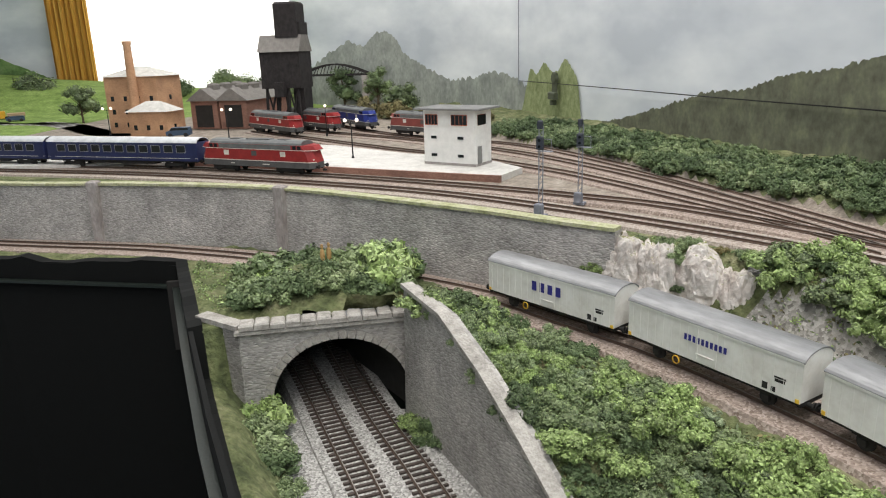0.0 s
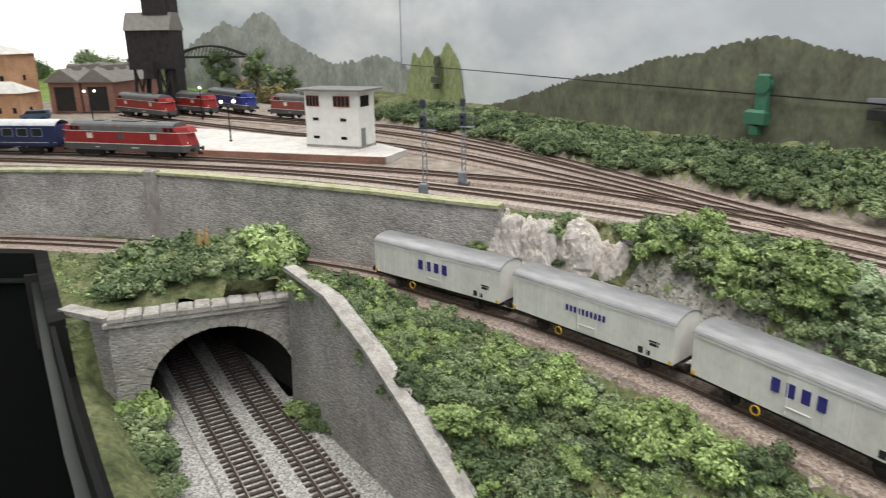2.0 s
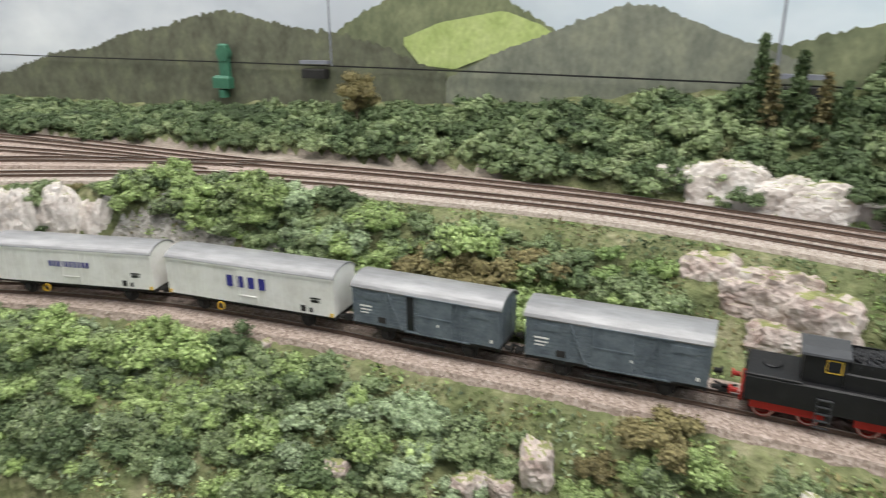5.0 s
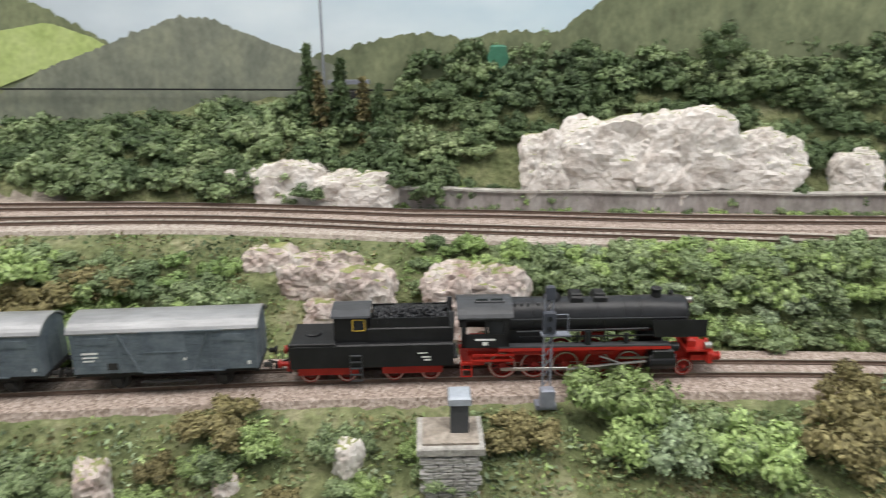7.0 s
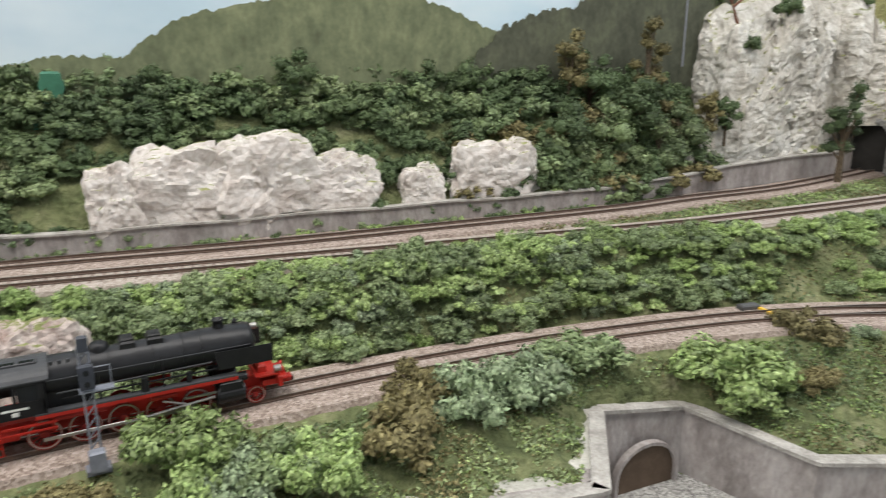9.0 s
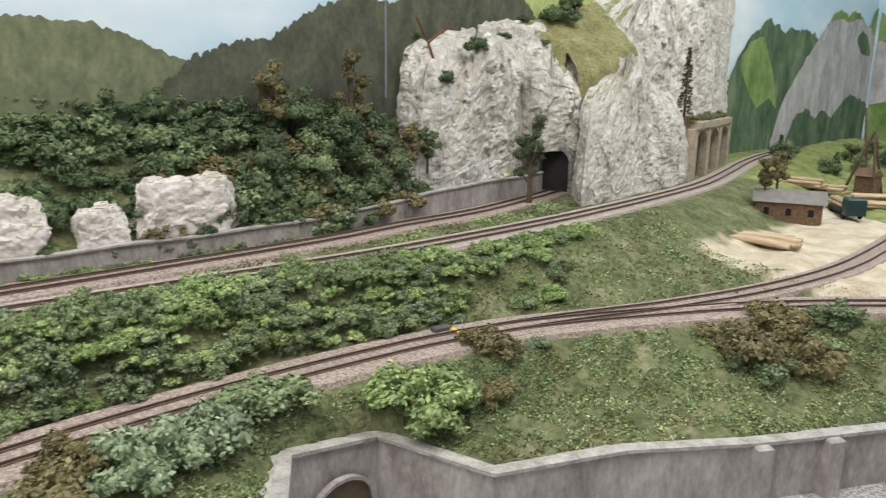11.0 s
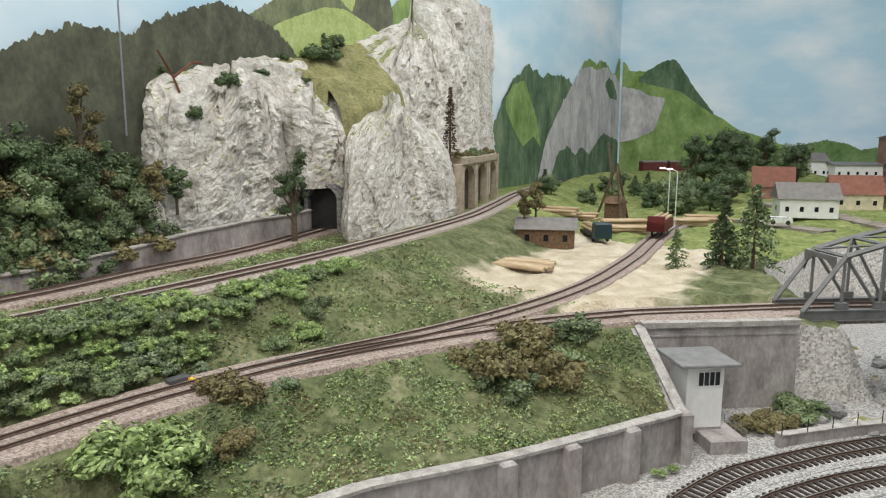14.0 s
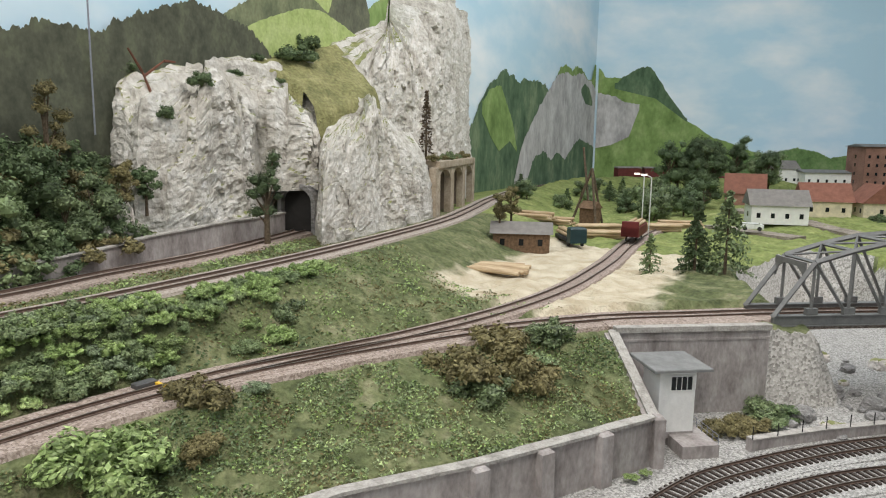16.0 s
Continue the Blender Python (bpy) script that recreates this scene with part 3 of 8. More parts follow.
low = INNER[(INNER[:, 4] >= 8.0) & (INNER[:, 4] <= 16.0)]
wall_along(low, LOW - 0.005, np.interp(low[:, 4], range(len(INNER_TOP)), INNER_TOP) + 0.004, 0.014, M_CONCRETE, "wall_low", "weathered grey concrete wall above the low line", coping=(0.0025, 0.003))


# ---- tunnel mouth ----
def tunnel_mouth():
    A, B = Vector((-0.182, 0.578, 0)), Vector((-0.022, 0.606, 0))
    along = (B - A).normalized()
    t = thing("tunnel_portal", "grey stone double track tunnel portal with a coping", "tunnel portal", Matrix.Translation((A.x, A.y, 0)) @ Matrix.Rotation(math.atan2(along.y, along.x), 4, "Z"), kind="structure")
    wide = (B - A).length
    c, r, spring = wide * 0.53, 0.063, LOW + 0.018
    arc = [(c + r * math.cos(a), spring + r * 0.93 * math.sin(a)) for a in np.linspace(0, math.pi, 29)]
    top = -0.002
    outline = [(0, LOW - 0.004), (0, top), (wide, top), (wide, LOW - 0.004), (c + r, LOW - 0.004)] + arc + [(c - r, LOW - 0.004)]
    part("portal_face", Mesh().prism([(p[0], p[1]) for p in outline], 0.0, 0.010, "y"), M_STONEWALL, t)
    for i in range(26):
        a0, a1 = math.pi * i / 26 + 0.008, math.pi * (i + 1) / 26 - 0.008
        o = [(c + q * math.cos(a), spring + q * 0.93 * math.sin(a)) for q, a in ((r - 0.0005, a0), (r + 0.0075, a0), (r + 0.0075, a1), (r - 0.0005, a1))]
        part("arch_stone", Mesh().prism(o, -0.0015 - 0.0006 * (i % 3 == 0), 0.004, "y"), M_COPING, t)
    for s in (-1, 1):
        for k in range(3):
            part("arch_stone", Mesh().box(c + s * (r + 0.0035), 0.0015, LOW - 0.003 + 0.007 * k, 0.0078, 0.006, 0.0066, 0, 0.0005), M_COPING, t)
    part("coping", Mesh().box(wide / 2, 0.003, top - 0.0045, wide + 0.008, 0.015, 0.004, 0, 0.001), M_COPING, t)
    for k in range(12):
        part("coping_stone", Mesh().box((k + 0.5) * wide / 12, 0.003, top + 0.0002, wide / 12 - 0.0008, 0.018, 0.0052 + 0.0008 * (k % 2), 0, 0.0015), M_COPING, t)
    n = 24
    ring = [(c + (r + 0.001) * math.cos(a), spring + (r + 0.001) * 0.93 * math.sin(a)) for a in np.linspace(0, math.pi, n)]
    ring = [(c + r + 0.001, LOW - 0.004)] + ring + [(c - r - 0.001, LOW - 0.004)]
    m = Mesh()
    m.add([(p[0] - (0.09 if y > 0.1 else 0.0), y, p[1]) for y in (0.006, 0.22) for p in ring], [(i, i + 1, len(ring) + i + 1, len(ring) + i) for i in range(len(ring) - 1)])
    # the lining is one even near-black
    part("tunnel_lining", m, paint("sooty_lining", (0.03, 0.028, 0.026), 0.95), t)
    # dark sheet closing the bore; the shade of the depth is its colour
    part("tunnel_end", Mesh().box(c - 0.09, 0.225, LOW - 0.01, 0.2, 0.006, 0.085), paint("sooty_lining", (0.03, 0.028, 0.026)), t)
    # return wall towards the layout edge
    w = thing("wall_return", "short grey stone return wall beside the portal", "retaining wall", kind="structure")
    rows = polyline([(-0.228, 0.608), (-0.183, 0.577)])
    part("wall_face", Mesh().sweep([(q[0], q[1], 0, -q[3], q[2]) for q in rows], [(0, -0.075), (0, -0.003), (0.009, -0.003), (0.009, -0.075)]), M_STONEWALL, w)
    part("coping", Mesh().sweep([(q[0], q[1], -0.003, -q[3], q[2]) for q in rows], [(-0.002, 0.0003), (-0.002, 0.005), (0.012, 0.005), (0.012, 0.0003)]), M_COPING, w)


tunnel_mouth()


# ---- dark well before the layout ----
def well():
    w = thing("layout_edge_board", "matt black board round the open well of the layout", "fascia board", kind="structure")
    rows = RIMLINE[RIMLINE[:, 4] <= 8]
    part("board", Mesh().sweep([(r[0], r[1], 0, -r[3], r[2]) for r in rows], [(-0.004, -0.5), (-0.004, -0.004), (0.0, -0.004), (0.0, -0.5)]), M_BLACK, w)
    part("rim_strip", Mesh().sweep([(r[0], r[1], -0.03, -r[3], r[2]) for r in rows], [(-0.012, 0), (-0.012, 0.003), (-0.0045, 0.003), (-0.0045, 0)]), paint("dark_green_strip", (0.02, 0.026, 0.022), 0.35), w)
    edge = rows[::4]
    zs = ground_height(edge[:, 0] + 0.012 * -edge[:, 3], edge[:, 1] + 0.012 * edge[:, 2])
    part("edge_strip", Mesh().sweep([(r[0], r[1], float(z), -r[3], r[2]) for r, z in zip(edge, zs)], [(-0.0045, -0.02), (-0.0045, 0.003), (0.0085, 0.004), (0.0085, -0.02)]), M_BLACK, w)
    part("well_floor", Mesh().box(-0.5, -0.2, -0.52, 1.6, 3.6, 0.01), M_BLACK, w)


well()

# ---- painted backdrop ----
def sky_material():
    m = bpy.data.materials.new("painted_sky")
    m.use_nodes = True
    nt, N = m.node_tree, m.node_tree.nodes
    b = N["Principled BSDF"]
    b.inputs["Roughness"].default_value = 0.85
    geo, sep, ramp, noi, mp = N.new("ShaderNodeNewGeometry"), N.new("ShaderNodeSeparateXYZ"), N.new("ShaderNodeMapRange"), N.new("ShaderNodeTexNoise"), N.new("ShaderNodeMapping")
    nt.links.new(geo.outputs["Position"], sep.inputs[0])
    nt.links.new(geo.outputs["Position"], mp.inputs[0])
    mp.inputs["Scale"].default_value = (1, 1, 2.2)
    noi.inputs["Scale"].default_value, noi.inputs["Detail"].default_value, noi.inputs["Roughness"].default_value = 2.4, 5, 0.55
    nt.links.new(mp.outputs[0], noi.inputs["Vector"])
    # grey clouds over the middle of the layout, clear blue towards the far corner
    blue, grey = N.new("ShaderNodeValToRGB"), N.new("ShaderNodeValToRGB")
    blue.color_ramp.elements[0].position, blue.color_ramp.elements[0].color = 0.42, (0.50, 0.70, 0.82, 1)
    blue.color_ramp.elements[1].position, blue.color_ramp.elements[1].color = 0.70, (0.84, 0.89, 0.92, 1)
    grey.color_ramp.elements[0].position, grey.color_ramp.elements[0].color = 0.38, (0.52, 0.56, 0.61, 1)
    grey.color_ramp.elements[1].position, grey.color_ramp.elements[1].color = 0.66, (0.84, 0.87, 0.89, 1)
    nt.links.new(noi.outputs["Fac"], blue.inputs[0])
    nt.links.new(noi.outputs["Fac"], grey.inputs[0])
    ramp.inputs["From Min"].default_value, ramp.inputs["From Max"].default_value = -0.6, 0.5
    nt.links.new(sep.outputs["Y"], ramp.inputs["Value"])
    mix = N.new("ShaderNodeMix")
    mix.data_type = "RGBA"
    nt.links.new(ramp.outputs[0], mix.inputs["Factor"])
    nt.links.new(blue.outputs[0], mix.inputs["A"])
    nt.links.new(grey.outputs[0], mix.inputs["B"])
    nt.links.new(mix.outputs["Result"], b.inputs["Base Color"])
    return m


M_SKY = sky_material()
for c, nm in ((BACKDROP, "wall_backdrop"), (SIDEWALL, "wall_side")):
    tagged(part(nm, Mesh().sweep(path3(c[::2], 0.0), [(0, -0.6), (0, 1.5), (0.02, 1.5), (0.02, -0.6)]), M_SKY), "room wall painted with a cloudy sky", "backdrop", kind="structure")


def hill_paint(name, colours, size, streak=0.75):
    return material(name, colours, size, 0.95, fine=0.35, stretch=(1, 1, streak), coords="Object")


def ridge(c, skyline, depth, mat, label, rough=0.006, tree=0.012, foot=None, axis=1):
    """A painted hill on the wall: a thin layer whose skyline runs through (place along the wall, height) pairs."""
    sky = np.array(sorted(skyline))
    sel = c[(c[:, axis] >= sky[0, 0]) & (c[:, axis] <= sky[-1, 0])]
    fine_sel = np.stack([np.interp(np.linspace(0, len(sel) - 1, len(sel) * 3), range(len(sel)), sel[:, k]) for k in range(4)], 1)
    h = np.interp(fine_sel[:, axis], sky[:, 0], sky[:, 1])
    h = np.convolve(np.pad(h, 4, "edge"), np.ones(9) / 9, "valid")
    run = np.cumsum(np.concatenate([[0], np.linalg.norm(np.diff(fine_sel[:, :2], axis=0), axis=1)]))
    h = h + np.array([rough * abs(noise.noise((r / tree, depth * 900, 5))) + rough * 0.5 * noise.noise((r / (tree * 0.3), depth * 900, 8)) for r in run])
    low = np.zeros(len(h)) if foot is None else np.minimum(h - 0.0005, np.interp(fine_sel[:, axis], *np.array(sorted(foot)).T))
    vs, fs = [], []
    for r, z, f in zip(fine_sel, h, low):
        for o, q in ((-depth, f), (-depth, z), (-depth + 0.0008, z), (-depth + 0.0008, f)):
            vs.append((r[0] - r[3] * o, r[1] + r[2] * o, q))
    for j in range(len(fine_sel) - 1):
        fs += [(4 * j + k, 4 * j + (k + 1) % 4, 4 * j + 4 + (k + 1) % 4, 4 * j + 4 + k) for k in range(4)]
    return tagged(part("painted_hill", Mesh().add(vs, fs), mat), label, "painted hill", kind="structure")


P_FOREST = hill_paint("dark_forest_paint", [(0.085, 0.088, 0.062), (0.13, 0.135, 0.095), (0.18, 0.19, 0.12)], 0.03)
P_DUSK = hill_paint("deep_forest_paint", [(0.06, 0.064, 0.045), (0.095, 0.10, 0.07), (0.14, 0.15, 0.095)], 0.03)
P_SOFT = hill_paint("soft_green_forest_paint", [(0.11, 0.125, 0.075), (0.17, 0.19, 0.11), (0.24, 0.26, 0.15)], 0.03)
P_HAZE = hill_paint("hazy_grey_forest_paint", [(0.15, 0.16, 0.13), (0.20, 0.21, 0.165), (0.26, 0.27, 0.20)], 0.03)
P_MIST = hill_paint("misty_mountain_paint", [(0.22, 0.24, 0.22), (0.31, 0.33, 0.30), (0.40, 0.42, 0.38)], 0.05)
P_POPLAR = hill_paint("painted_poplar_leaves", [(0.18, 0.22, 0.10), (0.27, 0.31, 0.15), (0.36, 0.40, 0.22)], 0.012)
P_MEADOW = hill_paint("bright_meadow_paint", [(0.33, 0.41, 0.14), (0.42, 0.50, 0.19), (0.48, 0.55, 0.24)], 0.03, 1.0)
P_GRASS = hill_paint("alpine_grass_paint", [(0.08, 0.14, 0.05), (0.14, 0.23, 0.08), (0.22, 0.30, 0.13)], 0.05, 1.0)
P_ALP = hill_paint("alpine_forest_paint", [(0.05, 0.09, 0.05), (0.10, 0.16, 0.09), (0.20, 0.26, 0.15)], 0.06, 0.5)
P_ALPGREEN = hill_paint("sunlit_alpine_green_paint", [(0.13, 0.20, 0.06), (0.21, 0.31, 0.10), (0.31, 0.40, 0.16)], 0.07, 0.7)
P_PALEROCK = hill_paint("painted_grey_rock", [(0.30, 0.29, 0.28), (0.47, 0.455, 0.44), (0.60, 0.59, 0.57)], 0.06, 0.45)
ridge(BACKDROP, [(2.503, 0.172), (2.43, 0.235), (2.372, 0.268), (2.329, 0.249), (2.284, 0.293), (2.236, 0.286), (2.198, 0.227), (2.103, 0.178), (2.002, 0.148), (1.908, 0.157), (1.822, 0.175), (1.715, 0.161), (1.61, 0.121), (1.36, 0.07)], 0.003, P_MIST, "painted misty grey mountains", 0.012, 0.03)
ridge(BACKDROP, [(1.69, 0.07), (1.674, 0.12), (1.648, 0.188), (1.62, 0.17), (1.587, 0.2), (1.552, 0.178), (1.525, 0.18), (1.497, 0.209), (1.445, 0.165), (1.43, 0.07)], 0.0045, P_POPLAR, "painted pale green poplar trees", 0.006)
ridge(BACKDROP, [(1.44, 0.075), (1.412, 0.08), (1.295, 0.10), (1.167, 0.13), (1.075, 0.155), (0.986, 0.165), (0.922, 0.185), (0.857, 0.193), (0.79, 0.208), (0.738, 0.213), (0.707, 0.206), (0.655, 0.193), (0.592, 0.187), (0.52, 0.17), (0.44, 0.14)], 0.006, P_FOREST, "painted dark wooded hill", 0.007)
ridge(BACKDROP, [(0.64, 0.15), (0.592, 0.185), (0.568, 0.2), (0.514, 0.226), (0.47, 0.243), (0.417, 0.239), (0.379, 0.222), (0.33, 0.193), (0.26, 0.16)], 0.0035, P_SOFT, "painted green wooded hill", 0.006)
ridge(BACKDROP, [(0.50, 0.181), (0.453, 0.199), (0.379, 0.211), (0.333, 0.194), (0.32, 0.18)], 0.0045, P_MEADOW, "painted bright green meadow", 0.001, foot=[(0.50, 0.178), (0.477, 0.153), (0.435, 0.150), (0.381, 0.170), (0.32, 0.18)])
ridge(BACKDROP, [(0.46, 0.13), (0.421, 0.15), (0.381, 0.17), (0.342, 0.184), (0.287, 0.204), (0.258, 0.214), (0.23, 0.214), (0.185, 0.196), (0.148, 0.182), (0.10, 0.165)], 0.0055, P_HAZE, "painted hazy wooded hill", 0.006)
ridge(BACKDROP, [(0.17, 0.15), (0.137, 0.176), (0.102, 0.182), (0.07, 0.192), (0.038, 0.198), (0.007, 0.197), (-0.015, 0.191), (-0.039, 0.199), (-0.10, 0.198), (-0.16, 0.19)], 0.003, P_SOFT, "painted hazy wooded hill", 0.006)
ridge(BACKDROP, [(-0.06, 0.15), (-0.107, 0.205), (-0.132, 0.222), (-0.157, 0.236), (-0.201, 0.246), (-0.275, 0.257), (-0.32, 0.26), (-0.379, 0.257), (-0.416, 0.247), (-0.449, 0.231), (-0.49, 0.222)], 0.005, P_SOFT, "painted green wooded hill", 0.005)
ridge(BACKDROP, [(-0.42, 0.18), (-0.469, 0.228), (-0.497, 0.238), (-0.526, 0.248), (-0.564, 0.252), (-0.61, 0.285), (-0.671, 0.311), (-0.742, 0.308), (-0.762, 0.322), (-0.84, 0.355), (-0.891, 0.372), (-0.93, 0.368), (-0.963, 0.362), (-1.017, 0.350), (-1.05, 0.326), (-1.12, 0.28), (-1.2, 0.2)], 0.0085, P_DUSK, "painted dark wooded hill", 0.01, 0.01)
ridge(BACKDROP, [(-0.93, 0.34), (-0.965, 0.372), (-1.01, 0.395), (-1.06, 0.428), (-1.12, 0.44), (-1.18, 0.432), (-1.26, 0.40)], 0.0055, P_SOFT, "painted dark wood above the alpine meadow", 0.008)
ridge(BACKDROP, [(-1.15, 0.38), (-1.19, 0.44), (-1.23, 0.47), (-1.30, 0.465), (-1.36, 0.43)], 0.0045, P_MEADOW, "painted bright alpine meadow", 0.002)
ridge(BACKDROP, [(-1.22, 0.40), (-1.26, 0.475), (-1.30, 0.50), (-1.35, 0.47), (-1.37, 0.42)], 0.0052, P_FOREST, "painted dark wooded hill", 0.006)
ridge(BACKDROP, [(-1.30, 0.40), (-1.381, 0.457), (-1.42, 0.478), (-1.478, 0.487), (-1.52, 0.465), (-1.6, 0.49), (-1.668, 0.507), (-1.75, 0.48)], 0.0048, P_ALPGREEN, "painted green alpine hills", 0.005)
ridge(BACKDROP, [(-0.985, 0.345), (-1.03, 0.368), (-1.078, 0.386), (-1.14, 0.408), (-1.20, 0.415), (-1.27, 0.40), (-1.34, 0.38)], 0.0072, P_MEADOW, "painted bright alpine meadow", 0.002)
ridge(BACKDROP, [(-1.85, 0.20), (-1.93, 0.30), (-1.992, 0.352), (-2.05, 0.375), (-2.096, 0.398), (-2.125, 0.383), (-2.153, 0.388), (-2.20, 0.365), (-2.229, 0.378), (-2.325, 0.384), (-2.429, 0.378), (-2.5, 0.34)], 0.004, P_ALP, "painted green alpine peaks", 0.012, 0.03)
ridge(BACKDROP, [(-1.93, 0.29), (-1.992, 0.335), (-2.06, 0.35), (-2.10, 0.31), (-2.16, 0.24), (-2.2, 0.16)], 0.0048, P_ALPGREEN, "painted sunlit alpine slope", 0.008, 0.03, foot=[(-1.93, 0.27), (-2.0, 0.20), (-2.06, 0.16), (-2.14, 0.19), (-2.2, 0.155)])
ridge(BACKDROP, [(-2.175, 0.05), (-2.204, 0.12), (-2.244, 0.185), (-2.367, 0.296), (-2.46, 0.365), (-2.538, 0.420), (-2.62, 0.437), (-2.70, 0.43), (-2.813, 0.450), (-2.87, 0.43), (-2.939, 0.424), (-2.99, 0.395)], 0.007, P_PALEROCK, "painted grey rocky mountain", 0.012, 0.03)
ridge(BACKDROP, [(-2.52, 0.40), (-2.56, 0.44), (-2.62, 0.465), (-2.70, 0.45), (-2.75, 0.47), (-2.83, 0.46), (-2.88, 0.43), (-2.93, 0.43), (-2.978, 0.505), (-2.99, 0.49)], 0.005, P_ALPGREEN, "painted green alpine summit", 0.012, 0.03)
ridge(BACKDROP, [(-2.80, 0.39), (-2.84, 0.415), (-2.90, 0.40), (-2.95, 0.35)], 0.0078, P_ALP, "painted green ledge on the rock", 0.006, 0.02, foot=[(-2.80, 0.38), (-2.86, 0.34), (-2.95, 0.335)])
ridge(BACKDROP, [(-2.28, 0.05), (-2.33, 0.13), (-2.42, 0.155), (-2.50, 0.12), (-2.56, 0.15), (-2.64, 0.12), (-2.72, 0.165), (-2.80, 0.20), (-2.99, 0.17)], 0.0085, P_ALP, "painted wooded foot of the mountain", 0.012, 0.03)
ridge(SIDEWALL, [(1.495, 0.50), (1.466, 0.45), (1.416, 0.45), (1.331, 0.46), (1.292, 0.425), (1.204, 0.291), (1.109, 0.218), (1.033, 0.187), (0.95, 0.15)], 0.004, P_ALPGREEN, "painted green alpine slope", 0.006, 0.03, axis=0)
ridge(SIDEWALL, [(1.44, 0.42), (1.41, 0.45), (1.37, 0.483), (1.331, 0.497), (1.31, 0.478), (1.292, 0.444), (1.25, 0.37), (1.204, 0.30), (1.19, 0.28)], 0.005, P_ALP, "painted dark wooded alpine peak", 0.008, 0.02, foot=[(1.44, 0.41), (1.37, 0.39), (1.30, 0.37), (1.19, 0.275)], axis=0)
ridge(SIDEWALL, [(1.495, 0.395), (1.475, 0.385), (1.43, 0.375), (1.40, 0.352), (1.349, 0.345)], 0.0065, P_PALEROCK, "painted grey rock face", 0.008, 0.03, foot=[(1.495, 0.165), (1.44, 0.18), (1.381, 0.215), (1.349, 0.335)], axis=0)
ridge(SIDEWALL, [(1.1, 0.12), (0.925, 0.155), (0.839, 0.179), (0.768, 0.164), (0.732, 0.140), (0.617, 0.165), (0.4, 0.15), (0.1, 0.13)], 0.005, P_GRASS, "painted low green hills", 0.006, axis=0)

# ---- plants ----
def leaf_mesh(name, mat, seed, lumps, count, leaf, trunk=None, core=True):
    """A plant: leaves spread over lumps (x, y, z, radius), each leaf a bent blade of two triangles; a dark inner mass closes the gaps."""
    rng = np.random.default_rng(seed)
    lumps = np.array(lumps, float)
    share = lumps[:, 3] ** 2
    pick = rng.choice(len(lumps), count, p=share / share.sum())
    d = rng.normal(size=(count, 3))
    d[:, 2] = np.abs(d[:, 2]) * 1.0 - 0.35
    d /= np.linalg.norm(d, axis=1)[:, None]
    rad = lumps[pick, 3] * (0.66 + 0.52 * rng.random(count))
    pos = lumps[pick, :3] + d * rad[:, None]
    n = d + rng.normal(scale=0.55, size=(count, 3))
    n[:, 2] += 0.35
    n /= np.linalg.norm(n, axis=1)[:, None]
    t = np.cross(n, rng.normal(size=(count, 3)))
    t /= np.linalg.norm(t, axis=1)[:, None]
    b = np.cross(n, t)
    size = leaf * (0.6 + 0.8 * rng.random(count))[:, None]
    v = np.stack([pos - t * size, pos + b * size * 0.55 - n * size * 0.15, pos + t * size, pos - b * size * 0.55 - n * size * 0.15], 1).reshape(-1, 3)
    f = np.arange(count * 4).reshape(-1, 4)
    faces = np.concatenate([f[:, [0, 1, 2]], f[:, [0, 2, 3]]]).tolist()
    verts = v.tolist()
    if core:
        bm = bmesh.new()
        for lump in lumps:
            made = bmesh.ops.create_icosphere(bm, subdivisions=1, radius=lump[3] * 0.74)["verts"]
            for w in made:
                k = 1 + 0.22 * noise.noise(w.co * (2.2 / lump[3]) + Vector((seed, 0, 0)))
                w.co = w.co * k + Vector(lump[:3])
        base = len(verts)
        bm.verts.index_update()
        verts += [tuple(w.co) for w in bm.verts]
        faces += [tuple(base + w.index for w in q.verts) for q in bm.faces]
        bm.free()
    me = bpy.data.meshes.new(name)
    me.from_pydata(verts, [], faces)
    me.materials.append(mat)
    return me


BUSH_SHAPES = []
for seed in range(7):
    rng = random.Random(seed)
    lumps = [(0, 0, 0.26, 0.46)]
    for k in range(15 + seed % 4):
        a, r = rng.uniform(0, 6.28), 0.82 * math.sqrt(rng.uniform(0.05, 1))
        lumps.append((r * math.cos(a), r * math.sin(a), rng.uniform(0.0, 0.78) * (1.05 - 0.75 * r * r), rng.uniform(0.17, 0.31)))
    BUSH_SHAPES.append(lumps)
BUSH_MESH = {}
BUSH_WORDS = {"light": "light green leafy bush of modelling foliage on the slope", "mid": "mid green leafy bush of modelling foliage", "pale": "pale green leafy bush of modelling foliage", "dark": "dark green dense hedge bush of modelling foliage", "olive": "olive brown dry bush of modelling foliage"}


def bush(x, y, r, tone, sink=0.25, z=None, flat=1.0):
    shape = random.randrange(len(BUSH_SHAPES))
    if (shape, tone) not in BUSH_MESH:
        n = 2000
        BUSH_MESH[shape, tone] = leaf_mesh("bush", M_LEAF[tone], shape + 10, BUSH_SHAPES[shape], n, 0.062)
    ob = new("bush", BUSH_MESH[shape, tone])
    k = r * 1.16
    ob.matrix_basis = Matrix.Translation((x, y, (ground_at(x, y) if z is None else z) - sink * r * 0.4)) @ Matrix.Rotation(random.uniform(0, 6.28), 4, "Z") @ Matrix.Diagonal((k * random.uniform(0.85, 1.15), k * random.uniform(0.85, 1.15), k * flat * random.uniform(0.8, 1.1), 1))
    return tagged(ob, BUSH_WORDS[tone], "bush", "bushes on the layout")


STUFF = {}


